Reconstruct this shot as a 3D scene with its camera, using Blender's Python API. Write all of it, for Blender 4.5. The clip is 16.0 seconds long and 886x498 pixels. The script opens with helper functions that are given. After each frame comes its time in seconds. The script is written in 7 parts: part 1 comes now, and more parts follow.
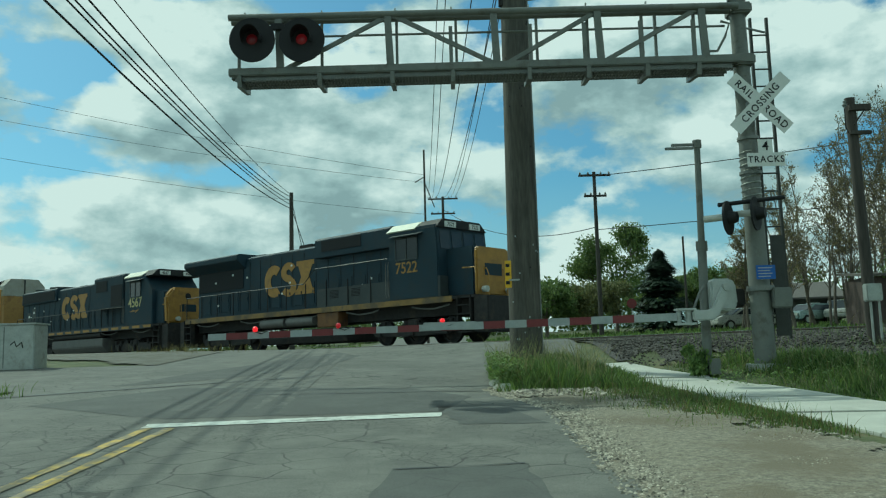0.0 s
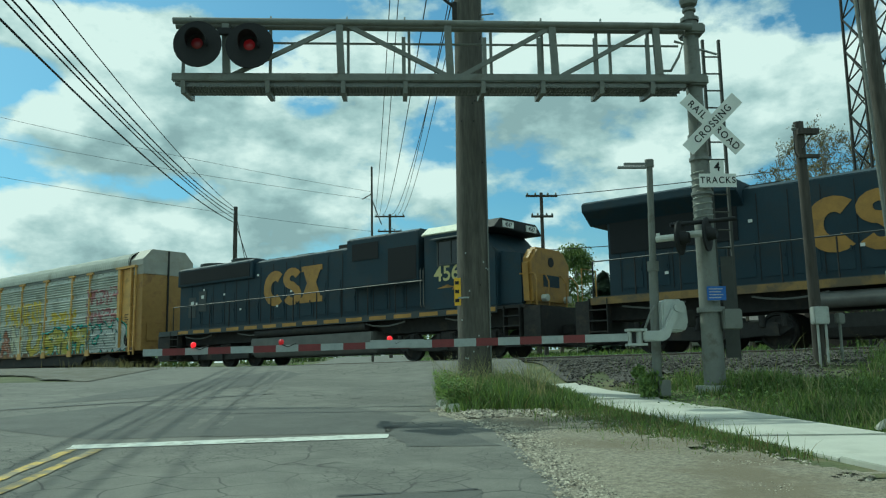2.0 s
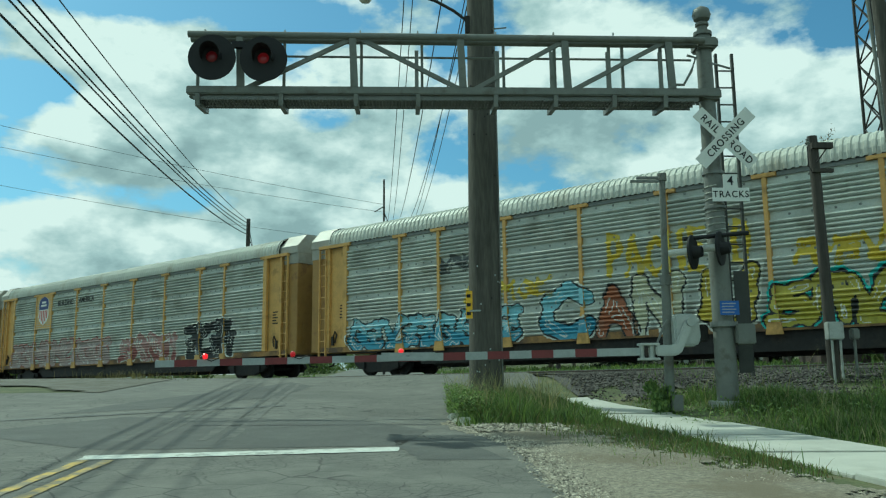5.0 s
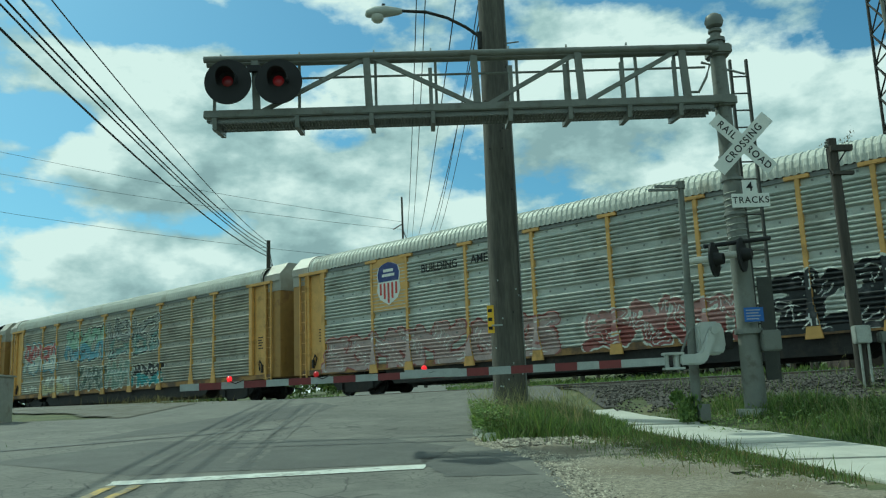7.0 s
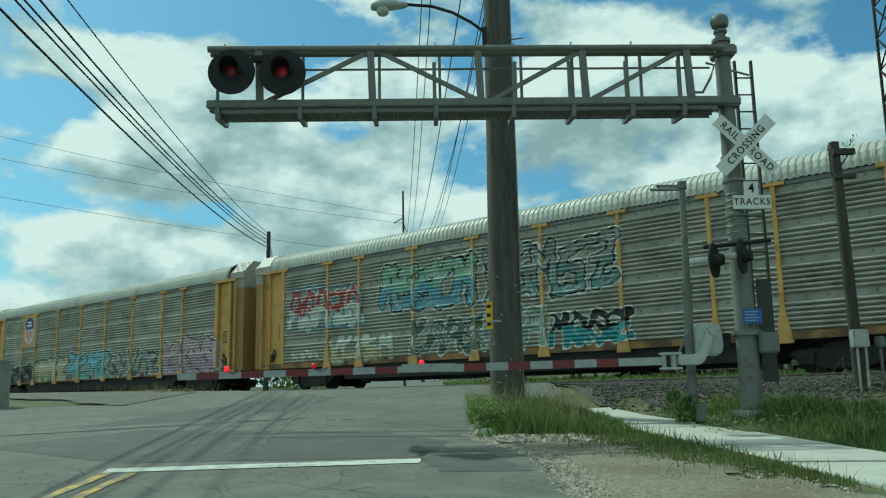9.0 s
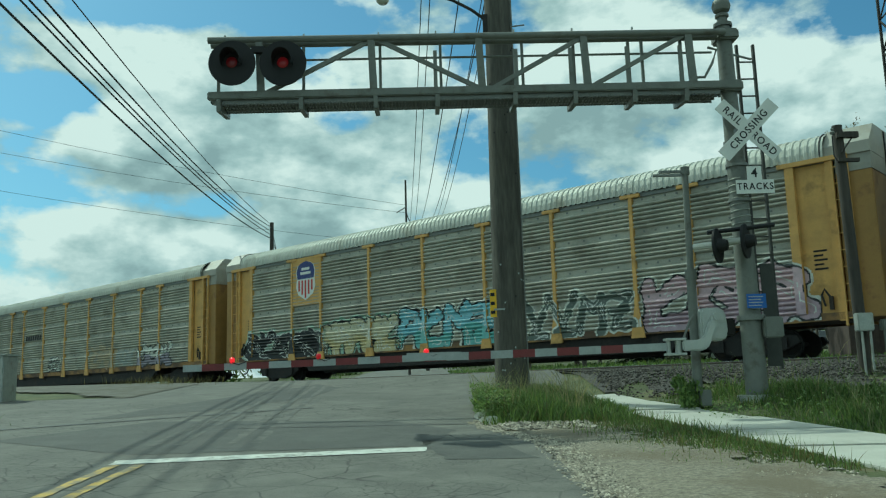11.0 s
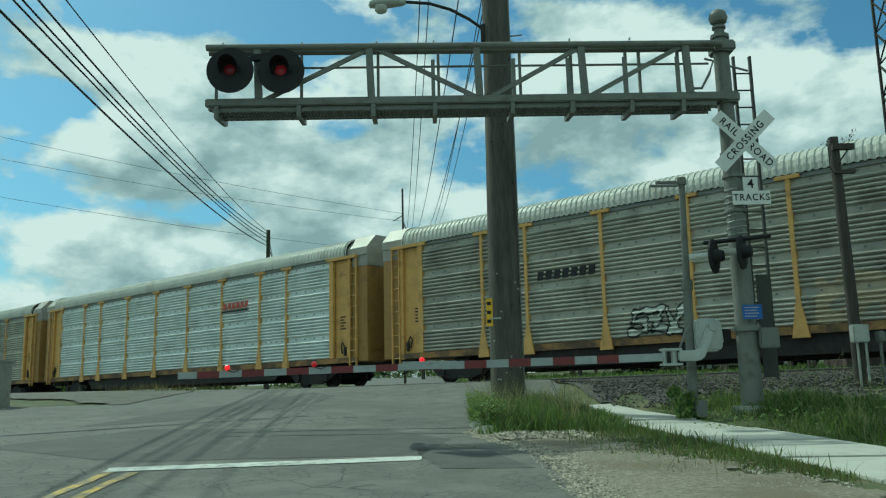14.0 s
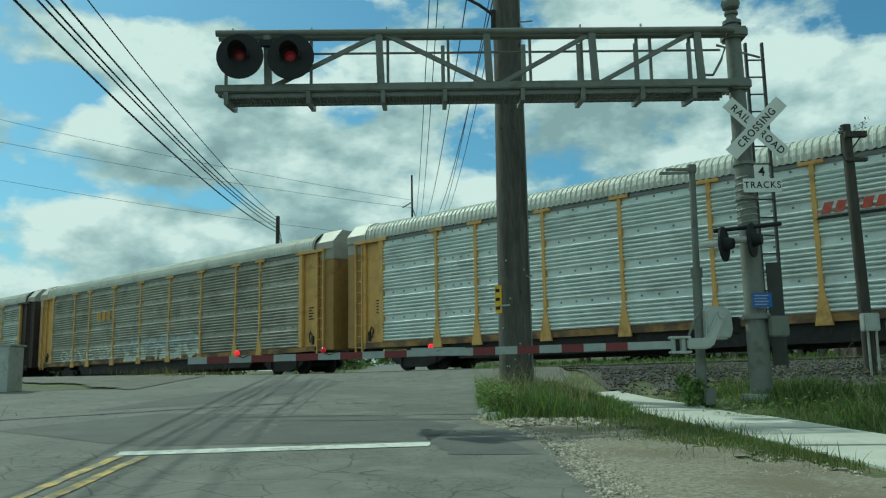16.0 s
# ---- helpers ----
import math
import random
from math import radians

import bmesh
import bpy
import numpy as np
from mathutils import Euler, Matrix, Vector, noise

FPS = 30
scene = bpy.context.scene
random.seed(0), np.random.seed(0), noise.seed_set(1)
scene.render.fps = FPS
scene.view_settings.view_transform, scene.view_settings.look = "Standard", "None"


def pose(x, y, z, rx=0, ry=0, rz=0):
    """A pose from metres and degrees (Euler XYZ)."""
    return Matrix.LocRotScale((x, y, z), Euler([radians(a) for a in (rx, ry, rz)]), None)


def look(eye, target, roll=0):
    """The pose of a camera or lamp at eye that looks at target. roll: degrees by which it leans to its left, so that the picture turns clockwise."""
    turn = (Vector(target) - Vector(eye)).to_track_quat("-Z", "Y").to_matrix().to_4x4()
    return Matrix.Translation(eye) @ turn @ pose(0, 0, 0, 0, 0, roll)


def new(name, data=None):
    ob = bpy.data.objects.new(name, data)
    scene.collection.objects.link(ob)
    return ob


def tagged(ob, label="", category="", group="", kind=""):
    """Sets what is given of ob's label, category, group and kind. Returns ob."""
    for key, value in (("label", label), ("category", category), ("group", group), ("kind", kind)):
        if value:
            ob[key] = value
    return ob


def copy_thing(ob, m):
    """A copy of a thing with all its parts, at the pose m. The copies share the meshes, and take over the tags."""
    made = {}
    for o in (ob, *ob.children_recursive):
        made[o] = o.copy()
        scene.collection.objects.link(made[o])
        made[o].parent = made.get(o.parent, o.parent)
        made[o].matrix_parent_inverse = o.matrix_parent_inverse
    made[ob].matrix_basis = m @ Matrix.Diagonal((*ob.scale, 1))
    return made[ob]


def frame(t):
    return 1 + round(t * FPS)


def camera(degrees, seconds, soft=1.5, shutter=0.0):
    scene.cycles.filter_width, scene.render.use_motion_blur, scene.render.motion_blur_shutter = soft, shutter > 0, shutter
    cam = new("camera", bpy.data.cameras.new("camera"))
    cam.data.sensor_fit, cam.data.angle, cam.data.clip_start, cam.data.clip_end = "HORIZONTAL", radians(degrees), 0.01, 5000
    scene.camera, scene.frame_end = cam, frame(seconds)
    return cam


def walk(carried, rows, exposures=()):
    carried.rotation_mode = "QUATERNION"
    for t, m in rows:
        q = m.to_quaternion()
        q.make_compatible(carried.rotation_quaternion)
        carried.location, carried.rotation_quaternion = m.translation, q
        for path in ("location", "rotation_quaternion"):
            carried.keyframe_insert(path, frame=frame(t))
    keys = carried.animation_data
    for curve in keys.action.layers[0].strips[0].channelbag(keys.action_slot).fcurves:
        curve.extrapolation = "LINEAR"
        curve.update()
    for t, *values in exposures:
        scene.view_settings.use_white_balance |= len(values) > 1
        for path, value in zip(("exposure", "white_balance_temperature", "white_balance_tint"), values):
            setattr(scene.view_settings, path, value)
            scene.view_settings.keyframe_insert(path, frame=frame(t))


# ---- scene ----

cam = camera(54.9, 16.0, soft=1.2)
PATH = [
    (0.0, 0.05, -0.36, 1.25, 0.49, 7.24, 1.54), (0.5, 0.04, -0.13, 1.25, -6.37, 8.1, 2.0), (1.0, 0.01, -0.03, 1.25, -7.64, 8.23, 2.18),
    (1.5, 0, 0, 1.25, -4.44, 7.83, 1.73), (2.0, 0, 0, 1.25, -3.25, 8.42, 1.0), (2.5, 0, 0, 1.25, -3.91, 9.03, 0.8), (3.0, 0, 0, 1.25, -4.41, 9.11, 1.01),
    (3.5, 0, 0, 1.25, -3.87, 9.11, 1.0), (4.0, 0, 0, 1.25, -3.11, 9.2, 0.8), (6.5, 0, 0, 1.25, -1.57, 9.62, 1.2), (7.0, 0, 0, 1.25, -0.9, 10.39, 2.2),
    (7.5, 0, 0, 1.25, -0.69, 10.46, 2.33), (8.0, 0, 0, 1.25, -1.23, 10.16, 1.76), (8.5, 0, 0, 1.25, -1.26, 10.14, 1.37), (9.0, 0, 0, 1.25, -1.12, 10.04, 0.95),
    (9.5, 0, 0, 1.25, -0.75, 9.79, 0.8), (12.0, 0, 0, 1.25, -0.95, 9.22, 1.97), (12.5, 0, 0, 1.25, -1.27, 9.31, 1.38), (13.0, 0, 0, 1.25, -1.33, 9.4, 1.34),
    (13.5, 0, 0, 1.25, -1.24, 9.52, 1.33), (14.0, 0, 0, 1.25, -1.08, 9.87, 1.28), (14.5, 0, 0, 1.25, -0.95, 9.54, 1.23), (15.0, 0, 0, 1.25, -0.79, 9.08, 1.21),
    (15.5, 0, 0, 1.25, -0.69, 9.0, 1.19), (16.0, 0, 0, 1.25, -0.51, 8.99, 0.96)]
walk(cam, [(t, pose(x, y, z, 90 + p, r, w)) for t, x, y, z, w, p, r in PATH], [(0, -0.34, 5850, -21), (1, -0.20, 5850, -21), (4, -0.18, 5850, -21), (7, -0.22, 5850, -21), (9.5, -0.27, 5850, -21), (16, -0.34, 5850, -21)])

# ---- sky and sun ----
SUN = Vector((-3.3, 2.75, 5.4)).normalized()
sun = new("sun", bpy.data.lights.new("sun", "SUN"))
sun.data.energy, sun.data.angle, sun.data.color = 3.2, radians(0.6), (1.0, 0.95, 0.86)
sun.matrix_world = look(SUN * 100, (0, 0, 0))


def node(nt, kind, **values):
    n = nt.nodes.new(kind)
    for key, value in values.items():
        if key in n.inputs:
            n.inputs[key].default_value = value
        else:
            setattr(n, key, value)
    return n


def ramp(nt, src, stops):
    r = nt.nodes.new("ShaderNodeValToRGB")
    el = r.color_ramp.elements
    while len(el) < len(stops):
        el.new(0.5)
    for e, (p, c) in zip(el, stops):
        e.position, e.color = p, (*c, 1) if isinstance(c, tuple) else (c, c, c, 1)
    nt.links.new(src, r.inputs[0])
    return r.outputs[0]


def maths(nt, op, a, b=0.0, clamp=False):
    n = nt.nodes.new("ShaderNodeMath")
    n.operation, n.use_clamp = op, clamp
    for i, v in enumerate((a, b)):
        if isinstance(v, (int, float)):
            n.inputs[i].default_value = v
        else:
            nt.links.new(v, n.inputs[i])
    return n.outputs[0]


def blend(nt, fac, a, b, mode="MIX"):
    n = nt.nodes.new("ShaderNodeMix")
    n.data_type, n.blend_type = "RGBA", mode
    for i, v in ((0, fac), (6, a), (7, b)):
        if isinstance(v, tuple):
            n.inputs[i].default_value = (*v, 1) if len(v) == 3 else v
        elif isinstance(v, (int, float)):
            n.inputs[i].default_value = v
        else:
            nt.links.new(v, n.inputs[i])
    return n.outputs[2]


GAPS = [(-0.15, 0.427, 0.159, 0.033, 1), (0.092, 0.376, 0.066, 0.093, 1), (0.049, 0.273, 0.04, 0.04, 0.5), (-0.332, 0.46, 0.278, 0.053, 1), (-0.417, 0.315, 0.066, 0.027, 0.8),
        (-0.296, 0.215, 0.119, 0.016, 0.7), (-0.108, 0.317, 0.04, 0.019, 0.8), (0.489, 0.365, 0.08, 0.02, 0.8), (0.144, 0.502, 0.278, 0.06, 1)]
BANKS = [(-0.339, 0.364, 0.126, 0.046, 1), (-0.033, 0.293, 0.086, 0.04, 0.8), (0.308, 0.356, 0.172, 0.08, 0.65), (-0.323, 0.272, 0.186, 0.04, 0.8), (-0.375, 0.171, 0.186, 0.033, 0.8),
         (0.471, 0.282, 0.133, 0.06, 0.55), (-0.1, 0.233, 0.106, 0.04, 0.7)]


def make_sky():
    world = bpy.data.worlds.new("sky")
    scene.world = world
    world.use_nodes = True
    nt = world.node_tree
    nt.nodes.clear()
    tc = nt.nodes.new("ShaderNodeTexCoord")
    sky = node(nt, "ShaderNodeTexSky", sky_type="NISHITA", sun_disc=False, sun_elevation=math.asin(SUN.z), sun_rotation=math.atan2(SUN.x, SUN.y), air_density=1.0, dust_density=1.5, ozone_density=1.2)
    sep = nt.nodes.new("ShaderNodeSeparateXYZ")
    nt.links.new(tc.outputs["Generated"], sep.inputs[0])
    turn = maths(nt, "ARCTAN2", sep.outputs[0], sep.outputs[1])
    rise = maths(nt, "ARCSINE", sep.outputs[2])

    def puff(a, e, wide, tall, w):
        """A soft oval of the sky round a bearing and a height, in radians."""
        u = maths(nt, "MULTIPLY", maths(nt, "SUBTRACT", turn, a), 1 / (wide * 1.25))
        v = maths(nt, "MULTIPLY", maths(nt, "SUBTRACT", rise, e), 1 / (tall * 1.25))
        d = maths(nt, "ADD", maths(nt, "MULTIPLY", u, u), maths(nt, "MULTIPLY", v, v))
        return maths(nt, "MULTIPLY", maths(nt, "SUBTRACT", 1.0, d, True), w)
    bias = None
    for sign, group in ((-0.15, GAPS), (0.10, BANKS)):
        for a, e, wide, tall, w in group:
            q = puff(a, e, wide, tall, w * sign)
            bias = q if bias is None else maths(nt, "ADD", bias, q)

    crest = None
    for a, e, wide, tall, w in BANKS:
        q = maths(nt, "MULTIPLY", puff(a, e, wide, tall, w), maths(nt, "MULTIPLY", maths(nt, "SUBTRACT", rise, e - tall * 0.7), 0.24 / tall))
        crest = q if crest is None else maths(nt, "ADD", crest, q)

    def density(dz, dx, detail):
        pos = nt.nodes.new("ShaderNodeCombineXYZ")
        nt.links.new(maths(nt, "ADD", sep.outputs[0], dx), pos.inputs[0])
        nt.links.new(sep.outputs[1], pos.inputs[1])
        nt.links.new(maths(nt, "MULTIPLY", maths(nt, "ADD", sep.outputs[2], dz), 1.75), pos.inputs[2])
        n = node(nt, "ShaderNodeTexNoise", Scale=5.5, Detail=detail, Roughness=0.56, Distortion=0.0)
        nt.links.new(pos.outputs[0], n.inputs["Vector"])
        return n.outputs[0]
    here, above, wide_above = density(0, 0, 10.0), density(0.022, -0.012, 9.0), density(0.06, -0.02, 4.0)
    thick = maths(nt, "ADD", here, bias)
    mask = ramp(nt, thick, [(0.395, 0.0), (0.44, 0.55), (0.49, 1.0)])
    # upper sides shine in the sun, thick bases are grey
    tone = maths(nt, "ADD", maths(nt, "MULTIPLY", maths(nt, "SUBTRACT", here, above), 3.4), maths(nt, "MULTIPLY", maths(nt, "SUBTRACT", here, wide_above), 2.6))
    tone = maths(nt, "ADD", tone, maths(nt, "MULTIPLY", maths(nt, "SUBTRACT", 0.62, thick), 0.9))
    tone = maths(nt, "ADD", tone, crest)
    cloud = ramp(nt, maths(nt, "ADD", tone, 0.46), [(0.0, (0.36, 0.45, 0.485)), (0.38, (0.52, 0.62, 0.65)), (0.75, (0.77, 0.825, 0.845)), (1.0, (0.95, 0.965, 0.97))])
    blue = blend(nt, 1.0, sky.outputs[0], (0.075, 0.112, 0.125), "MULTIPLY")
    haze = ramp(nt, sep.outputs[2], [(0.0, 0.6), (0.2, 0.0)])
    blue = blend(nt, haze, blue, (0.55, 0.68, 0.74))
    full = blend(nt, mask, blue, cloud)
    bg = nt.nodes.new("ShaderNodeBackground")
    nt.links.new(full, bg.inputs[0])
    bg.inputs[1].default_value = 1.0
    out = nt.nodes.new("ShaderNodeOutputWorld")
    nt.links.new(bg.outputs[0], out.inputs[0])


make_sky()


# ---- materials ----
def stuff(name, col, rough=0.6, metal=0.0, var=0.18, scale=6.0, fine=60.0, bump=0.15, stain=None, stain_at=0.6, stain_scale=1.5, each=0.0, stretch=(1, 1, 1), glow=None, depth=0.01, island=0.0):
    m = bpy.data.materials.new(name)
    m.use_nodes = True
    nt = m.node_tree
    b = nt.nodes["Principled BSDF"]
    tc = nt.nodes.new("ShaderNodeTexCoord")
    mp = nt.nodes.new("ShaderNodeMapping")
    mp.inputs["Scale"].default_value = stretch
    nt.links.new(tc.outputs["Object"], mp.inputs[0])
    n1 = node(nt, "ShaderNodeTexNoise", Scale=scale, Detail=5.0, Roughness=0.6)
    n2 = node(nt, "ShaderNodeTexNoise", Scale=fine, Detail=3.0)
    n3 = node(nt, "ShaderNodeTexNoise", Scale=stain_scale, Detail=6.0, Roughness=0.65)
    for n in (n1, n2, n3):
        nt.links.new(mp.outputs[0], n.inputs["Vector"])
    lo, hi = tuple(c * (1 - var) for c in col), tuple(min(1, c * (1 + var)) for c in col)
    c = ramp(nt, n1.outputs[0], [(0.3, lo), (0.7, hi)])
    f = ramp(nt, n2.outputs[0], [(0.3, 1 - var * 0.7), (0.7, 1 + var * 0.4)])
    c = blend(nt, 1.0, c, f, "MULTIPLY")
    if stain:
        k = ramp(nt, n3.outputs[0], [(stain_at - 0.06, 0.0), (stain_at + 0.08, 0.85)])
        c = blend(nt, k, c, stain)
    if each:
        info = nt.nodes.new("ShaderNodeObjectInfo")
        c = blend(nt, 1.0, c, ramp(nt, info.outputs["Random"], [(0.0, 1 - each), (1.0, 1 + each)]), "MULTIPLY")
    if island:
        geo = nt.nodes.new("ShaderNodeNewGeometry")
        c = blend(nt, 1.0, c, ramp(nt, geo.outputs["Random Per Island"], [(0.0, 1 - island), (1.0, 1 + island)]), "MULTIPLY")
    nt.links.new(c, b.inputs["Base Color"])
    b.inputs["Metallic"].default_value = metal
    nt.links.new(ramp(nt, n1.outputs[0], [(0.2, max(0.05, rough - 0.1)), (0.8, min(1.0, rough + 0.1))]), b.inputs["Roughness"])
    if bump:
        bp = node(nt, "ShaderNodeBump", Strength=bump, Distance=depth)
        nt.links.new(n2.outputs[0], bp.inputs["Height"])
        nt.links.new(bp.outputs[0], b.inputs["Normal"])
    if glow:
        b.inputs["Emission Color"].default_value = (*glow[:3], 1)
        b.inputs["Emission Strength"].default_value = glow[3]
    return m


def leaf_material(name, col, each=0.35):
    m = bpy.data.materials.new(name)
    m.use_nodes = True
    nt = m.node_tree
    b = nt.nodes["Principled BSDF"]
    geo = nt.nodes.new("ShaderNodeNewGeometry")
    c = ramp(nt, geo.outputs["Random Per Island"], [(0.0, tuple(v * (1 - each) for v in col)), (0.6, col), (1.0, (col[0] * 1.5, col[1] * 1.3, col[2] * 1.1))])
    nt.links.new(c, b.inputs["Base Color"])
    b.inputs["Roughness"].default_value = 0.6
    t = nt.nodes.new("ShaderNodeBsdfTranslucent")
    nt.links.new(c, t.inputs[0])
    mix = nt.nodes.new("ShaderNodeMixShader")
    mix.inputs[0].default_value = 0.4
    nt.links.new(b.outputs[0], mix.inputs[1])
    nt.links.new(t.outputs[0], mix.inputs[2])
    nt.links.new(mix.outputs[0], nt.nodes["Material Output"].inputs[0])
    return m


def asphalt_material(name, col, crack=0.5, var=0.16):
    m = stuff(name, col, 0.86, var=var, scale=2.2, fine=70.0, bump=0.8, stain=tuple(c * 0.72 for c in col), stain_at=0.58, stain_scale=0.35, depth=0.006)
    nt = m.node_tree
    b = nt.nodes["Principled BSDF"]
    src = b.inputs["Base Color"].links[0].from_socket
    tc = nt.nodes.new("ShaderNodeTexCoord")
    warp = node(nt, "ShaderNodeTexNoise", Scale=1.6, Detail=4.0)
    nt.links.new(tc.outputs["Object"], warp.inputs["Vector"])
    mixv = blend(nt, 0.22, tc.outputs["Object"], warp.outputs["Color"], "ADD")
    vor = node(nt, "ShaderNodeTexVoronoi", feature="DISTANCE_TO_EDGE", Scale=1.9)
    nt.links.new(mixv, vor.inputs["Vector"])
    zone = node(nt, "ShaderNodeTexNoise", Scale=0.45, Detail=3.0)
    nt.links.new(tc.outputs["Object"], zone.inputs["Vector"])
    line = ramp(nt, vor.outputs["Distance"], [(0.008, 1.0), (0.022, 0.0)])
    where = ramp(nt, zone.outputs[0], [(0.43, 0.0), (0.56, crack)])
    small = node(nt, "ShaderNodeTexVoronoi", feature="DISTANCE_TO_EDGE", Scale=7.5)
    nt.links.new(mixv, small.inputs["Vector"])
    net = ramp(nt, small.outputs["Distance"], [(0.01, 1.0), (0.035, 0.0)])
    zone2 = node(nt, "ShaderNodeTexNoise", Scale=0.7, Detail=4.0)
    nt.links.new(tc.outputs["Object"], zone2.inputs["Vector"])
    where2 = ramp(nt, zone2.outputs[0], [(0.49, 0.0), (0.58, crack)])
    both = maths(nt, "MAXIMUM", maths(nt, "MULTIPLY", line, where), maths(nt, "MULTIPLY", net, where2))
    nt.links.new(blend(nt, both, src, (0.03, 0.03, 0.027)), b.inputs["Base Color"])
    return m


ASPHALT = asphalt_material("worn_asphalt", (0.135, 0.135, 0.117), 0.8, 0.3)
PATCH = asphalt_material("dark_asphalt", (0.085, 0.088, 0.08), 0.4, 0.28)
TAR = stuff("tar", (0.035, 0.037, 0.037), 0.6)
# road grey darkened to paint in the shadows of the overhead wires
WIRE_SHADOW = stuff("rubber_mark", (0.075, 0.077, 0.068), 0.8, var=0.3, scale=3, stain=(0.125, 0.125, 0.108), stain_at=0.5, stain_scale=4)
WHITE_LINE = stuff("white_road_paint", (0.55, 0.57, 0.52), 0.75, var=0.14, scale=9, stain=(0.17, 0.17, 0.15), stain_at=0.57, stain_scale=6)
YELLOW_LINE = stuff("yellow_road_paint", (0.50, 0.34, 0.06), 0.7, var=0.15, scale=9, stain=(0.14, 0.135, 0.108), stain_at=0.49, stain_scale=4)
CONCRETE = stuff("concrete", (0.44, 0.445, 0.39), 0.85, var=0.1, scale=2.5, fine=120, bump=0.25, stain=(0.36, 0.36, 0.31), stain_at=0.62, each=0.06)
GRAVEL = stuff("gravel", (0.27, 0.245, 0.185), 0.9, var=0.45, scale=20, fine=60, bump=1.0, stain=(0.18, 0.15, 0.10), stain_at=0.52, stain_scale=0.8, depth=0.03)
BALLAST = stuff("ballast", (0.085, 0.08, 0.072), 0.9, var=0.45, scale=12, fine=30, bump=1.0, depth=0.05)
GRAVEL_DARK = stuff("dark_gravel", (0.15, 0.145, 0.12), 0.9, var=0.45, scale=12, fine=40, bump=1.0, stain=(0.10, 0.095, 0.07), stain_at=0.52, depth=0.03)
SOIL = stuff("grassy_soil", (0.085, 0.10, 0.04), 0.95, var=0.4, scale=1.5, fine=20, bump=0.8, stain=(0.14, 0.12, 0.07), stain_at=0.6, depth=0.03)
STONE = stuff("crushed_stone", (0.075, 0.07, 0.06), 0.9, var=0.3, scale=5, fine=60, island=0.7)
PEBBLE = stuff("pebbles", (0.31, 0.285, 0.225), 0.9, var=0.3, scale=5, fine=60, island=0.75)
BLADE = leaf_material("grass_blades", (0.135, 0.215, 0.055), 0.6)
DRY = leaf_material("dry_grass_blades", (0.16, 0.15, 0.06))
LEAF = leaf_material("green_leaves", (0.135, 0.20, 0.06), 0.45)
WEED = leaf_material("broad_weed_leaves", (0.16, 0.25, 0.07), 0.4)
STALK = leaf_material("pale_grass_stalks", (0.24, 0.25, 0.12), 0.4)
TWIG_LEAF = leaf_material("sparse_bud_leaves", (0.20, 0.18, 0.10), 0.4)
LEAF_DARK = leaf_material("spruce_needles", (0.03, 0.06, 0.035))
LEAF_BUD = leaf_material("spring_leaves", (0.17, 0.19, 0.08), 0.45)
BARK = stuff("bark", (0.15, 0.13, 0.105), 0.95, var=0.3, scale=8, bump=0.6)
POLE_WOOD = stuff("weathered_pole_wood", (0.095, 0.09, 0.075), 0.9, var=0.4, scale=5, fine=30, bump=0.5, stain=(0.04, 0.036, 0.03), stain_at=0.54, stain_scale=2.2, stretch=(1, 1, 0.12))
DARK_WOOD = stuff("dark_pole_wood", (0.062, 0.056, 0.048), 0.9, var=0.3, scale=5, fine=30, bump=0.5, stretch=(1, 1, 0.12))
GALV = stuff("galvanised_steel", (0.42, 0.44, 0.41), 0.45, 0.55, var=0.14, scale=7, fine=40, bump=0.05, stain=(0.27, 0.26, 0.22), stain_at=0.62, stain_scale=3)
GALV_DARK = stuff("dark_galvanised_steel", (0.20, 0.21, 0.195), 0.5, 0.4, var=0.15, scale=7)
PALE_GREY = stuff("pale_grey_paint", (0.46, 0.49, 0.46), 0.5, 0.1, var=0.1, scale=5)
SILVER = stuff("silver_paint", (0.175, 0.185, 0.165), 0.6, 0.1, var=0.12, scale=5, stain=(0.11, 0.105, 0.085), stain_at=0.6, stain_scale=4)
BLACK = stuff("black_paint", (0.009, 0.010, 0.011), 0.7, var=0.2, bump=0.05)
IRON = stuff("dirty_iron", (0.035, 0.034, 0.032), 0.75, 0.3, var=0.35, scale=6, stain=(0.07, 0.055, 0.04), stain_at=0.6)
RAIL = stuff("rail_steel", (0.16, 0.13, 0.11), 0.55, 0.6, var=0.25, scale=5)
RAIL_TOP = stuff("polished_rail_head", (0.55, 0.55, 0.54), 0.25, 1.0, var=0.05)
TIE = stuff("creosoted_wood", (0.055, 0.047, 0.04), 0.9, var=0.35, scale=6, each=0.2)
WHITE = stuff("white_sign", (0.72, 0.74, 0.70), 0.45, var=0.06, scale=4, stain=(0.5, 0.5, 0.46), stain_at=0.66)
BLUE_SIGN = stuff("blue_sign", (0.02, 0.11, 0.42), 0.4, var=0.08)
YELLOW_SIGN = stuff("yellow_sign", (0.80, 0.48, 0.02), 0.5, var=0.08)
RED_STRIPE = stuff("red_reflective_sheet", (0.17, 0.028, 0.03), 0.5, var=0.15, scale=8)
PALE_STRIPE = stuff("white_reflective_sheet", (0.36, 0.39, 0.38), 0.5, var=0.12, scale=8)
RED_LENS = stuff("red_lens_glow", (0.06, 0.005, 0.008), 0.3, var=0.2, glow=(1.0, 0.03, 0.05, 0.06))
DIM_LENS = stuff("dim_red_lens", (0.05, 0.005, 0.008), 0.3, var=0.2, glow=(1.0, 0.03, 0.05, 0.025))
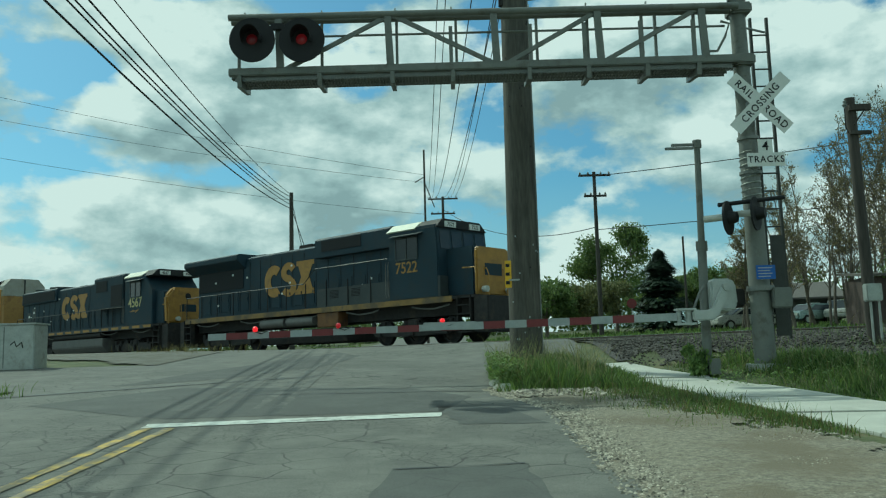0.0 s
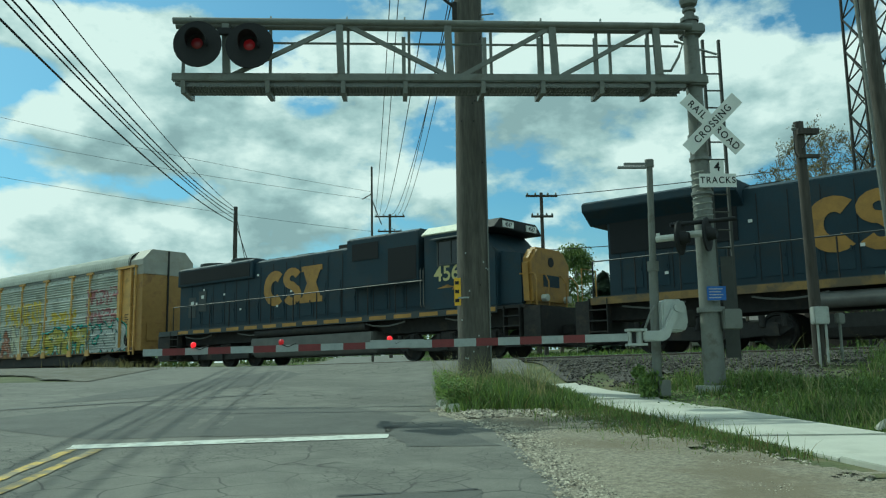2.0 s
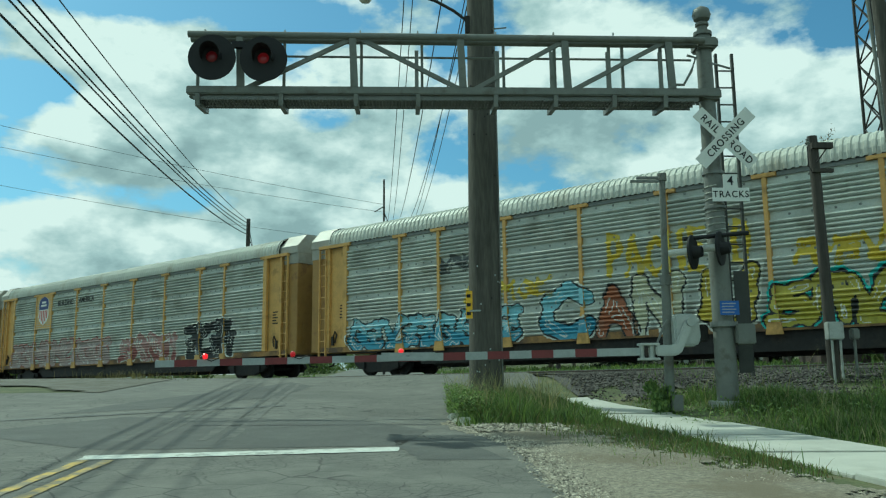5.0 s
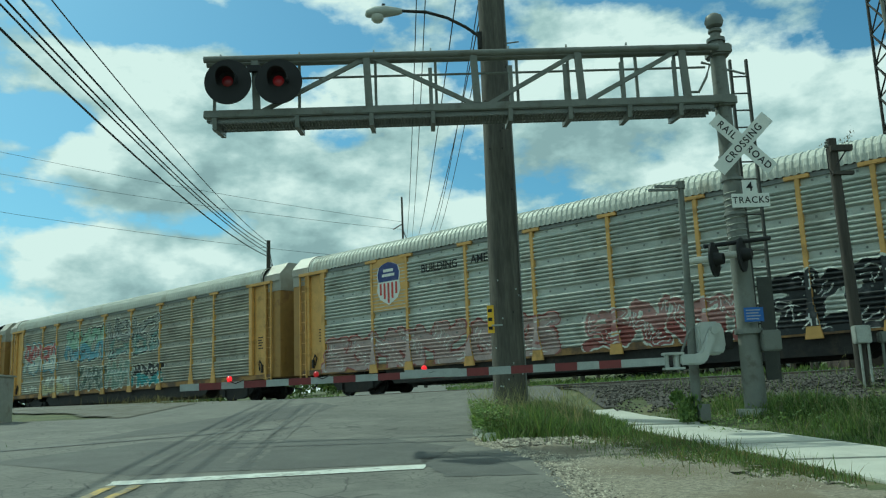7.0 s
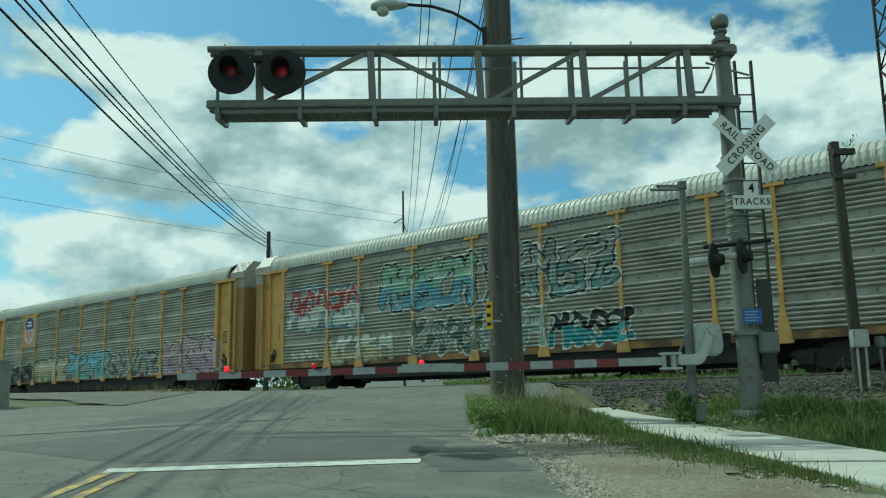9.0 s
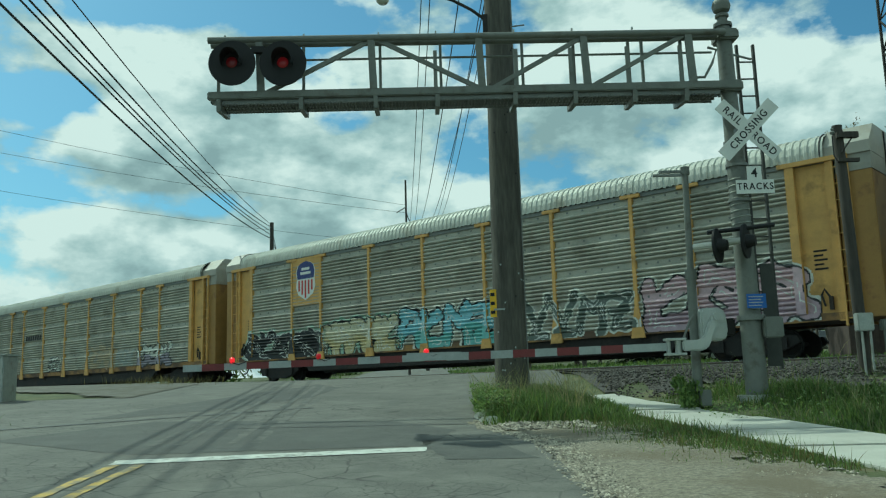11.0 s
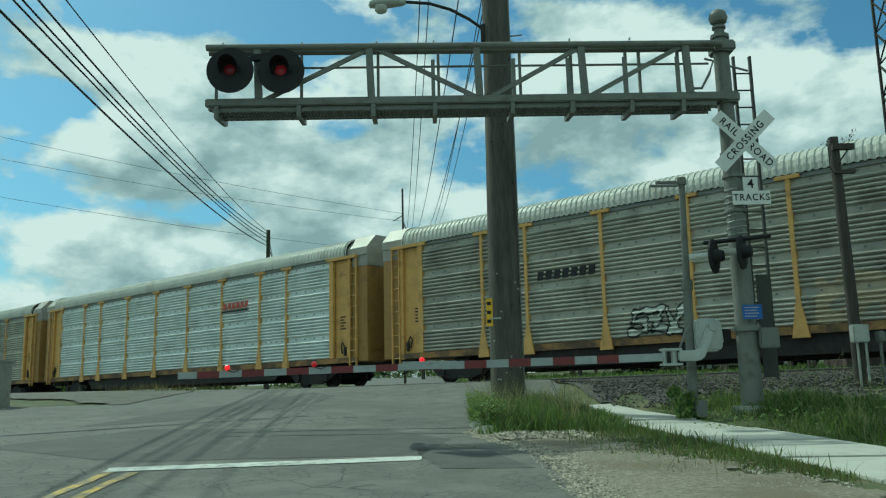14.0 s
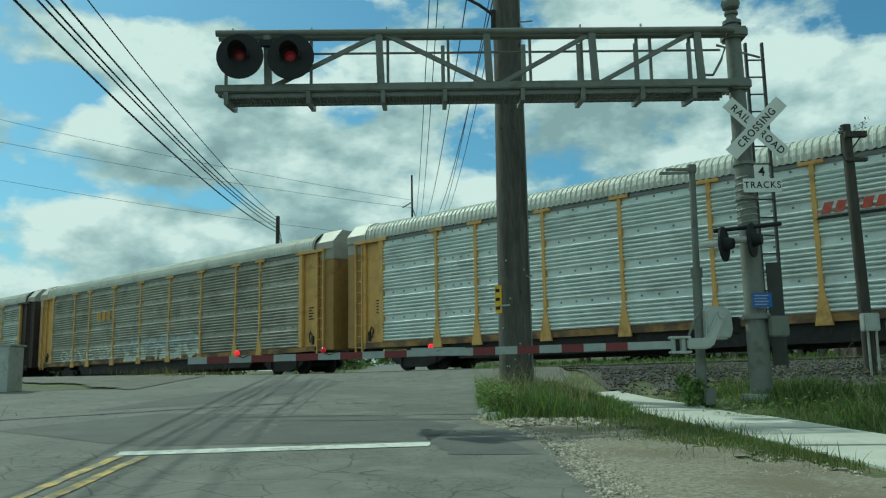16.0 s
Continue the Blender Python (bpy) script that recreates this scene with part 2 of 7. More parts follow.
MID_LED = stuff("faint_red_lamp", (0.25, 0.006, 0.012), 0.3, var=0.2, glow=(1.0, 0.015, 0.03, 0.25))
RED_LED = stuff("red_lamp_glow", (0.4, 0.006, 0.012), 0.3, var=0.2, glow=(1.0, 0.015, 0.03, 1.1))
GLASS = stuff("dark_window_glass", (0.02, 0.025, 0.03), 0.08, var=0.1, bump=0)
LAMP_GLASS = stuff("lamp_glass", (0.55, 0.56, 0.5), 0.15, var=0.1, bump=0)
LOCO_BLUE = stuff("locomotive_blue", (0.0085, 0.030, 0.046), 0.68, var=0.2, scale=2, fine=30, bump=0.04, stain=(0.02, 0.029, 0.033), stain_at=0.58, stain_scale=1.2)
LOCO_GREY = stuff("locomotive_grey", (0.036, 0.046, 0.047), 0.55, var=0.18, scale=2, stain=(0.06, 0.065, 0.06), stain_at=0.6)
LOCO_YELLOW = stuff("locomotive_yellow", (0.36, 0.20, 0.04), 0.55, var=0.18, scale=3, stain=(0.2, 0.12, 0.04), stain_at=0.62, stain_scale=2.5)
LOCO_ROOF = stuff("pale_cab_roof", (0.62, 0.63, 0.50), 0.5, var=0.1)
GRILL = stuff("dark_grille", (0.008, 0.010, 0.012), 0.8, var=0.3, scale=30)
LOUVRE = stuff("grey_tank", (0.13, 0.13, 0.12), 0.6, var=0.2, scale=3)
PANEL = stuff("galvanised_side_screen", (0.52, 0.55, 0.50), 0.62, 0.15, var=0.14, scale=1.2, fine=25, bump=0.04, stain=(0.33, 0.335, 0.29), stain_at=0.58, stain_scale=0.9, each=0.10)
PANEL_BRIGHT = stuff("bright_galvanised_screen", (0.70, 0.76, 0.73), 0.55, 0.15, var=0.1, scale=1.2, fine=25, bump=0.04, stain=(0.52, 0.56, 0.53), stain_at=0.6, stain_scale=0.9, each=0.05)
PANEL_DULL = stuff("dull_weathered_screen", (0.43, 0.425, 0.36), 0.66, 0.1, var=0.16, scale=1.2, fine=25, bump=0.04, stain=(0.27, 0.26, 0.215), stain_at=0.57, stain_scale=0.9, each=0.1)
ROOF = stuff("galvanised_roof", (0.50, 0.52, 0.46), 0.62, 0.1, var=0.1, scale=1.0, stain=(0.36, 0.35, 0.28), stain_at=0.6, stain_scale=0.7)
RACK_YELLOW = stuff("rack_yellow", (0.62, 0.375, 0.115), 0.6, var=0.14, scale=2, stain=(0.33, 0.2, 0.06), stain_at=0.6, stain_scale=1.4)
RACK_BROWN = stuff("rack_brown", (0.17, 0.085, 0.03), 0.7, var=0.3, scale=2, stain=(0.07, 0.045, 0.03), stain_at=0.58)
SIDING = stuff("white_siding", (0.62, 0.63, 0.6), 0.7, var=0.08, scale=3)
SHINGLE = stuff("roof_shingles", (0.13, 0.12, 0.11), 0.9, var=0.3, scale=9, bump=0.4)
SHED = stuff("brown_shed_boards", (0.075, 0.055, 0.048), 0.85, var=0.25, scale=4)
CAR_GREEN = stuff("pale_green_car_paint", (0.28, 0.36, 0.34), 0.3, 0.3, var=0.05)
CAR_SILVER = stuff("silver_car_paint", (0.45, 0.45, 0.42), 0.3, 0.4, var=0.05)
TYRE = stuff("rubber", (0.02, 0.02, 0.02), 0.85)
CABLE = stuff("black_cable", (0.012, 0.013, 0.015), 0.6, bump=0)


# ---- building kit ----
class Shape:
    """Collects faces for one mesh."""

    def __init__(self):
        self.v, self.f = [], []

    def add(self, vs, fs):
        o = len(self.v)
        self.v += [tuple(p) for p in vs]
        self.f += [tuple(i + o for i in q) for q in fs]
        return self

    def box(self, x0, x1, y0, y1, z0, z1, m=None):
        vs = [Vector((x, y, z)) for z in (z0, z1) for y in (y0, y1) for x in (x0, x1)]
        if m:
            vs = [m @ p for p in vs]
        return self.add(vs, [(0, 2, 3, 1), (4, 5, 7, 6), (0, 1, 5, 4), (2, 6, 7, 3), (0, 4, 6, 2), (1, 3, 7, 5)])

    def cyl(self, a, b, r, r2=None, n=12):
        a, b, r2 = Vector(a), Vector(b), r if r2 is None else r2
        d = (b - a).normalized()
        s = d.orthogonal().normalized()
        w = d.cross(s)
        vs = [p + (s * math.cos(k * math.tau / n) + w * math.sin(k * math.tau / n)) * rr for p, rr in ((a, r), (b, r2)) for k in range(n)]
        fs = [(k, (k + 1) % n, n + (k + 1) % n, n + k) for k in range(n)]
        return self.add(vs, fs + [tuple(range(n))[::-1], tuple(range(n, 2 * n))])

    def tube(self, pts, r, n=6):
        pts = [Vector(p) for p in pts]
        vs, fs = [], []
        for i, p in enumerate(pts):
            d = (pts[min(i + 1, len(pts) - 1)] - pts[max(i - 1, 0)]).normalized()
            s = d.cross(Vector((0.13, 0.21, 0.97))).normalized()
            w = d.cross(s)
            vs += [p + (s * math.cos(k * math.tau / n) + w * math.sin(k * math.tau / n)) * r for k in range(n)]
        for i in range(len(pts) - 1):
            fs += [(i * n + k, i * n + (k + 1) % n, i * n + n + (k + 1) % n, i * n + n + k) for k in range(n)]
        fs += [tuple(range(n))[::-1], tuple(range(len(vs) - n, len(vs)))]
        return self.add(vs, fs)

    def prism(self, poly, axis, a, b):
        """A polygon of two coordinates, drawn out along an axis."""
        n = len(poly)
        put = {"x": lambda p, t: (t, p[0], p[1]), "y": lambda p, t: (p[0], t, p[1]), "z": lambda p, t: (p[0], p[1], t)}[axis]
        vs = [put(p, a) for p in poly] + [put(p, b) for p in poly]
        return self.add(vs, [(k, (k + 1) % n, n + (k + 1) % n, n + k) for k in range(n)] + [tuple(range(n))[::-1], tuple(range(n, 2 * n))])

    def lathe(self, c, prof, n=16):
        vs, fs = [], []
        for r, z in prof:
            vs += [(c[0] + r * math.cos(k * math.tau / n), c[1] + r * math.sin(k * math.tau / n), c[2] + z) for k in range(n)]
        for i in range(len(prof) - 1):
            fs += [(i * n + k, i * n + (k + 1) % n, i * n + n + (k + 1) % n, i * n + n + k) for k in range(n)]
        return self.add(vs, fs)

    def mesh(self, name, material, smooth=False, bevel=0.0):
        me = bpy.data.meshes.new(name)
        me.from_pydata(self.v, [], self.f)
        bm = bmesh.new()
        bm.from_mesh(me)
        bmesh.ops.recalc_face_normals(bm, faces=bm.faces)
        if bevel:
            bmesh.ops.bevel(bm, geom=[e for e in bm.edges if len(e.link_faces) == 2 and e.calc_face_angle(0) > 0.6], offset=bevel, segments=2, affect="EDGES", clamp_overlap=True)
        bm.to_mesh(me)
        bm.free()
        me.materials.append(material)
        if smooth:
            for p in me.polygons:
                p.use_smooth = True
            me.set_sharp_from_angle(angle=radians(40))
        return me


def part(name, shape, material, parent=None, label="", smooth=False, bevel=0.0, m=None):
    ob = new(name, shape.mesh(name, material, smooth, bevel))
    ob.parent = parent
    if m:
        ob.matrix_basis = m
    return tagged(ob, label)


def again(ob, m, parent=None):
    """One more object on the same mesh."""
    o = new(ob.name.split(".")[0], ob.data)
    o.parent = parent or ob.parent
    o.matrix_basis = m
    if "label" in ob:
        o["label"] = ob["label"]
    return o


def thing(name, label, category, m=None, group="", kind=""):
    ob = new(name)
    ob.empty_display_size = 0.2
    if m:
        ob.matrix_basis = m
    return tagged(ob, label, category, group, kind)


def words(text, size, material, parent, m, name="lettering", wide=1.0, depth=0.002, gap=1.0):
    cu = bpy.data.curves.new("lettering", "FONT")
    cu.body, cu.size, cu.align_x, cu.align_y, cu.extrude, cu.offset, cu.space_character = text, size, "CENTER", "CENTER", depth, size * 0.012, gap
    tmp = new("lettering_curve", cu)
    bpy.context.view_layer.update()
    me = bpy.data.meshes.new_from_object(tmp.evaluated_get(bpy.context.evaluated_depsgraph_get()))
    bpy.data.objects.remove(tmp)
    me.materials.clear()
    me.materials.append(material)
    ob = new(name, me)
    ob.parent = parent
    ob.matrix_basis = m @ Matrix.Diagonal((wide, 1, 1, 1))
    return ob


def smooth_step(a, b, x):
    t = min(1.0, max(0.0, (x - a) / (b - a)))
    return t * t * (3 - 2 * t)


# ---- the lie of the land: the road climbs to four skewed tracks ----
TH = radians(42.6)
NX, NY = math.sin(TH), math.cos(TH)
ALONG, ACROSS = Vector((NY, -NX, 0)), Vector((NX, NY, 0))
RAIL_Z = 1.78
TRACKS = (20.6, 24.64, 28.7, 32.8)


def away(x, y):
    return NX * x + NY * y


def base_z(y):
    return 0.06 * max(-18.0, min(27.5, y))


def ground_z(x, y):
    q = away(x, y)
    z = base_z(y)
    z += (1.52 - z) * smooth_step(13.5, 18.0, q)
    if q > 36:
        z = 1.52 + 0.052 * min(q - 36, 45)
    z += (0.24 * smooth_step(3.65 + (16.11 - y) * 0.227, 4.8 + (16.11 - y) * 0.227, x) + 0.12 * smooth_step(6.5, 8.5, x)) * smooth_step(10, 13, y) * (1 - smooth_step(14.5, 17.5, q))
    return z


def road_z(x, y):
    q = away(x, y)
    z = base_z(y)
    z += (min(1.755, 1.205 + 0.0223 * q) - z) * smooth_step(14.6, 18.4, q)
    if q > 35:
        z = max(1.775 - 0.02 * (q - 35), 1.54) if q < 44 else ground_z(x, y) + 0.03
        z = max(z, ground_z(x, y) + 0.03)
    return z + 0.025


def sheet(name, xs, ys, zf, material, keep=None, lift=0.0, parent=None, label="", kind="", category="", thick=0.0):
    s = Shape()
    idx = {}
    vs, fs = [], []

    def at(i, j):
        if (i, j) not in idx:
            idx[(i, j)] = len(vs)
            vs.append((xs[i], ys[j], zf(xs[i], ys[j]) + lift))
        return idx[(i, j)]
    for i in range(len(xs) - 1):
        for j in range(len(ys) - 1):
            if keep is None or keep((xs[i] + xs[i + 1]) / 2, (ys[j] + ys[j + 1]) / 2):
                fs.append((at(i, j), at(i + 1, j), at(i + 1, j + 1), at(i, j + 1)))
    s.add(vs, fs)
    ob = part(name, s, material, parent, label, smooth=True)
    return tagged(ob, label, category, "", kind)


def patch(name, corners, material, lift, parent=None, label="", jag=0.03, step=0.25):
    """A flat patch on the road with a slightly ragged outline, cut into small cells."""
    rng = random.Random(name + str(corners[0]))
    xs0, xs1 = min(c[0] for c in corners), max(c[0] for c in corners)
    ys0, ys1 = min(c[1] for c in corners), max(c[1] for c in corners)
    bm = bmesh.new()
    loop = []
    for k, c in enumerate(corners):
        d = corners[(k + 1) % len(corners)]
        n = max(1, int(math.hypot(d[0] - c[0], d[1] - c[1]) / step))
        for i in range(n):
            f = i / n
            loop.append((c[0] + (d[0] - c[0]) * f + rng.uniform(-jag, jag), c[1] + (d[1] - c[1]) * f + rng.uniform(-jag, jag)))
    bm.faces.new([bm.verts.new((x, y, 0)) for x, y in loop])
    for axis, a, b in ((0, xs0, xs1), (1, ys0, ys1)):
        n = int((b - a) / (step * 2))
        for i in range(1, n + 1):
            p, q = [0, 0, 0], [0, 0, 0]
            p[axis], q[axis] = a + (b - a) * i / (n + 1), 1
            bmesh.ops.bisect_plane(bm, geom=bm.verts[:] + bm.edges[:] + bm.faces[:], plane_co=p, plane_no=q)
    for v in bm.verts:
        v.co.z = road_z(v.co.x, v.co.y) + lift
    s = Shape()
    bm.verts.index_update()
    s.add([v.co[:] for v in bm.verts], [[v.index for v in f.verts] for f in bm.faces])
    bm.free()
    return part(name, s, material, parent, label)


def steps(*spans):
    out = []
    for a, b, d in spans:
        n = max(1, round((b - a) / d))
        out += [a + (b - a) * k / n for k in range(n)]
    return out + [spans[-1][1]]


def in_road(x, y, pad=0.0):
    if -7.2 - pad < x < 0.78 + 0.75 * smooth_step(12.6, 9.4, y) + 0.35 * smooth_step(14.8, 15.6, y) + 2.0 * smooth_step(15.9, 18.0, y) + pad:
        return True
    q = away(x, y)
    return x < 0 and 14.0 - pad < y and q < 8.5 + 3.0 + pad and y < 20.6 + pad + 0.08 * (-x - 10.5) and x > -60


XS = steps((-1500, -300, 200), (-300, -60, 20), (-60, -20, 4), (-20, 30, 0.8), (30, 80, 4), (80, 300, 20), (300, 1500, 200))
YS = steps((-1500, -300, 200), (-300, -40, 20), (-40, 0, 4), (0, 40, 0.8), (40, 100, 4), (100, 300, 20), (300, 1500, 200))
sheet("ground", XS, YS, lambda x, y: ground_z(x, y) - (0.12 if in_road(x, y, -0.3) else 0.0), SOIL, label="rough grassy ground rising to the railway", kind="structure", category="ground")
road = sheet("road", steps((-60, -20, 2), (-20, -7.2, 0.8), (-7.2, 0.78, 0.57), (0.78, 3.4, 0.1)), steps((-60, 0, 3), (0, 40, 0.2), (40, 200, 5)), road_z, ASPHALT, in_road, label="cracked grey asphalt road climbing to the crossing", kind="structure", category="road")

# ragged patches, repair seams and painted wire shadows
for corners in ([(-0.08, 9.7), (0.14, 8.7), (1.05, 8.65), (0.7, 10.35), (-0.16, 10.45)],
                [(-0.43, 6.3), (0.62, 6.42), (0.74, 4.0), (-0.6, 3.9)],
                [(-5.9, 11.7), (-4.4, 13.9), (-0.63, 12.9), (0.3, 11.4), (-0.05, 9.85), (-3.4, 9.85)],
                [(-5.8, 14.5), (-5.3, 17.1), (-3.1, 23.8), (-2.3, 22.0), (-2.6, 18.5), (-4.2, 15.6)]):
    patch("asphalt_patch", corners, PATCH, 0.004, road, "darker square-cut asphalt repair")
for a, b, w in (((-6.95, 13.0), (-2.15, 15.75), 0.05), ((-3.0, 12.4), (0.5, 12.1), 0.03), ((-0.43, 6.32), (0.62, 6.44), 0.02)):
    d = Vector((b[0] - a[0], b[1] - a[1])).normalized() * w
    patch("tar_seam", [(a[0] + d.y, a[1] - d.x), (b[0] + d.y, b[1] - d.x), (b[0] - d.y, b[1] + d.x), (a[0] - d.y, a[1] + d.x)], TAR, 0.008, road, "black tar seam", 0.02)
# overhead wires' shadows drawn as dark strips; the object name seeds their outline
for x0 in (-3.05, -2.75, -2.1, -1.8):
    patch("tyre_mark", [(x0 - 0.4, 10.6), (x0 - 0.28, 10.6), (x0 - 0.95, 23.0), (x0 - 1.05, 23.0)], WIRE_SHADOW, 0.006, road, "dark painted shadow strip of an overhead wire", 0.02)
patch("stop_line", [(-3.33, 9.05), (-0.07, 9.38), (-0.07, 9.72), (-3.36, 9.36)], WHITE_LINE, 0.008, road, "worn white stop line", 0.015, 0.12)
for x0 in (-3.26, -3.0):
    patch("yellow_line", [(x0 + 0.12, -10.0), (x0 + 0.23, -10.0), (x0 + 0.06, 9.0), (x0 - 0.05, 9.0)], YELLOW_LINE, 0.008, road, "worn yellow centre line", 0.012, 0.2)

# gravel shoulder beside the road
def on_shoulder(x, y):
    n = 0.35 * noise.noise((x * 1.7, y * 1.7, 1)) + 0.12 * noise.noise((x * 7, y * 7, 2))
    if x < 0.52 + n * 0.4 + 0.72 * smooth_step(12.4, 9.4, y) or x > 1.6 + 0.32 * (12.4 - y) + n * 1.6:
        return False
    return x < 2.62 + (15.6 - y) * 0.162 + (0.3 if y < 6.5 else -0.15) + n


sheet("gravel_shoulder", steps((0.5, 6.0, 0.09)), steps((-6, 2, 0.4), (2, 12.6, 0.09)), lambda x, y: max(ground_z(x, y), road_z(x, y)) + 0.003 + smooth_step(0.6, 1.3, x - 0.72 * smooth_step(12.4, 9.4, y)) * (0.02 + 0.02 * noise.noise((x * 1.3, y * 1.3, 0))), GRAVEL, on_shoulder, label="loose grey gravel shoulder with dirt", kind="structure", category="gravel")
sheet("ballast_bed", steps((-300, -60, 10), (-60, -8, 1.0)) + steps((-7.2, 0.78, 0.8)) + steps((1.2, 16, 0.3), (16, 40, 1.0), (40, 300, 10)), steps((-260, -20, 10), (-20, 0, 1.0), (0, 30, 0.3), (30, 60, 1.0), (60, 300, 10)),
      lambda x, y: ground_z(x, y) + 0.03 + 0.03 * noise.noise((x * 1.1, y * 1.1, 3)), BALLAST, lambda x, y: (14.3 + 0.6 * noise.noise((x, y, 9)) if 3 < x < 7 else 15.6 if x > 0 else 16.6) < away(x, y) < 36.2 and not -7.4 < x < 3.4, label="dark crushed-stone ballast under the tracks", kind="structure", category="ballast")


def in_yard(x, y):
    q = away(x, y) + 0.5 * noise.noise((x * 0.8, y * 0.8, 4)) + 0.2 * noise.noise((x * 3, y * 3, 5))
    return x < -7.0 and 10.2 < q < 17.2 and y > 13


sheet("gravel_yard", steps((-40, -24, 1), (-24, -7.0, 0.2)), steps((13, 40, 0.25)), lambda x, y: ground_z(x, y) + 0.04, GRAVEL_DARK, in_yard, label="dark gravel between side street and tracks", kind="structure", category="gravel")

# ---- tracks ----
def make_track(q):
    tr = thing("railway_track", "worn steel railway track on dark wooden ties", "railway track", group="tracks at the crossing", kind="structure")
    place = Matrix.Translation(ACROSS * q + Vector((0, 0, -0.085 if q < 22 else 0))) @ pose(0, 0, 0, 0, 0, -42.6)
    tr.matrix_basis = place
    for y in (-0.75, 0.75):
        part("rail", Shape().prism([(y - 0.07, RAIL_Z - 0.17), (y + 0.07, RAIL_Z - 0.17), (y + 0.015, RAIL_Z - 0.14), (y + 0.015, RAIL_Z - 0.05), (y + 0.036, RAIL_Z - 0.03), (y + 0.036, RAIL_Z - 0.004), (y - 0.036, RAIL_Z - 0.004), (y - 0.036, RAIL_Z - 0.03), (y - 0.015, RAIL_Z - 0.05), (y - 0.015, RAIL_Z - 0.14)], "x", -330, 330), RAIL, tr)
        part("rail_head", Shape().box(-330, 330, y - 0.03, y + 0.03, RAIL_Z - 0.004, RAIL_Z + 0.001), RAIL_TOP, tr, "bright worn rail head")
    tie = Shape().box(-0.11, 0.11, -1.3, 1.3, RAIL_Z - 0.33, RAIL_Z - 0.17).mesh("tie", TIE)
    for k in range(-60, 40):
        x = k * 0.53
        p = place @ Vector((x, 0, 0))
        if not -7.6 < p.x < 3.6:
            o = new("tie", tie)
            o.parent, o.matrix_basis = tr, pose(x, 0, 0)


for q in TRACKS:
    make_track(q)


# ---- train ----
def wheel_mesh(r):
    prof = [(0.0, -0.07), (0.10, -0.08), (0.12, -0.05), (r * 0.8, -0.03), (r * 0.86, -0.07), (r, -0.07), (r, 0.05), (r + 0.025, 0.055), (r + 0.025, 0.07), (0, 0.07)]
    s = Shape().lathe((0, 0, 0), prof, 24)
    s.v = [(x, z, y) for x, y, z in s.v]
    return s.mesh("wheel", IRON, True)


WHEEL_BIG, WHEEL_SMALL = wheel_mesh(0.51), wheel_mesh(0.40)


def make_truck(parent, x, axles, spread, mesh, r, heavy):
    tk = new("truck")
    tk.parent, tk.matrix_basis = parent, pose(x, 0, 0)
    half = spread * (axles - 1) / 2
    s = Shape()
    for y in (-1.08, 1.08):
        s.prism([(-half - 0.5, r + 0.05), (-half - 0.4, r + 0.22), (-0.6, r + 0.25), (-0.3, r + 0.42), (0.3, r + 0.42), (0.6, r + 0.25), (half + 0.4, r + 0.22), (half + 0.5, r + 0.05), (half + 0.2, r - 0.12), (0.5, r - 0.2 if heavy else r - 0.28), (-0.5, r - 0.2 if heavy else r - 0.28), (-half - 0.2, r - 0.12)], "y", y - 0.09, y + 0.09)
    s.box(-0.35, 0.35, -1.0, 1.0, r, r + 0.5)
    part("side_frame", s, IRON, tk, bevel=0.02)
    for k in range(axles):
        ax = -half + k * spread
        for y, turn in ((-0.75, 0), (0.75, 180)):
            o = new("wheel", mesh)
            o.parent, o.matrix_basis = tk, pose(ax, y, r + 0.002, 0, 0, turn)
        part("axle", Shape().cyl((ax, -0.72, r), (ax, 0.72, r), 0.09), IRON, tk)
        j = Shape()
        for y in (-1.2, 1.2):
            j.box(ax - 0.16, ax + 0.16, y - 0.07, y + 0.07, r - 0.15, r + 0.16)
            if heavy:
                for dx in (-0.3, 0.3):
                    j.cyl((ax + dx, y * 0.97, r + 0.1), (ax + dx, y * 0.97, r + 0.42), 0.09, n=10)
        tagged(part("journal_box", j, IRON, tk), kind="stuff")
    return tk


PROF_TIERS = 4
Z0, Z1 = 1.12, 5.12


def rack_side(z):
    """How far the corrugated side stands proud at height z: four tiers of ribs with plain bands between."""
    f = (z - Z0) / (Z1 - Z0) * PROF_TIERS
    k = f - math.floor(f)
    if k < 0.80:
        return 0.105 * abs(math.sin(k / 0.80 * 6 * math.pi)) ** 0.75
    return 0.008 * math.sin((k - 0.80) / 0.20 * math.pi)


POSTS = [-12.2, -9.25, -7.35, -4.4, -1.47, 1.47, 4.4, 7.35, 9.25, 12.2]
HALF = 13.65


def rack_bay(a, b, side):
    n = 300
    zs = [Z0 + (Z1 - Z0) * k / n for k in range(n + 1)]
    vs = [(x, side * (1.40 + rack_side(z)), z) for z in zs for x in (a, b)]
    return Shape().add(vs, [(2 * k, 2 * k + 1, 2 * k + 3, 2 * k + 2) for k in range(n)])


ROOF_HALF = [(-1.51, 5.22), (-1.50, 5.42), (-1.44, 5.62), (-1.30, 5.79), (-1.05, 5.92), (-0.6, 6.01)]
ROOF_PTS = ROOF_HALF + [(0, 6.04)] + [(-y, z) for y, z in reversed(ROOF_HALF)]


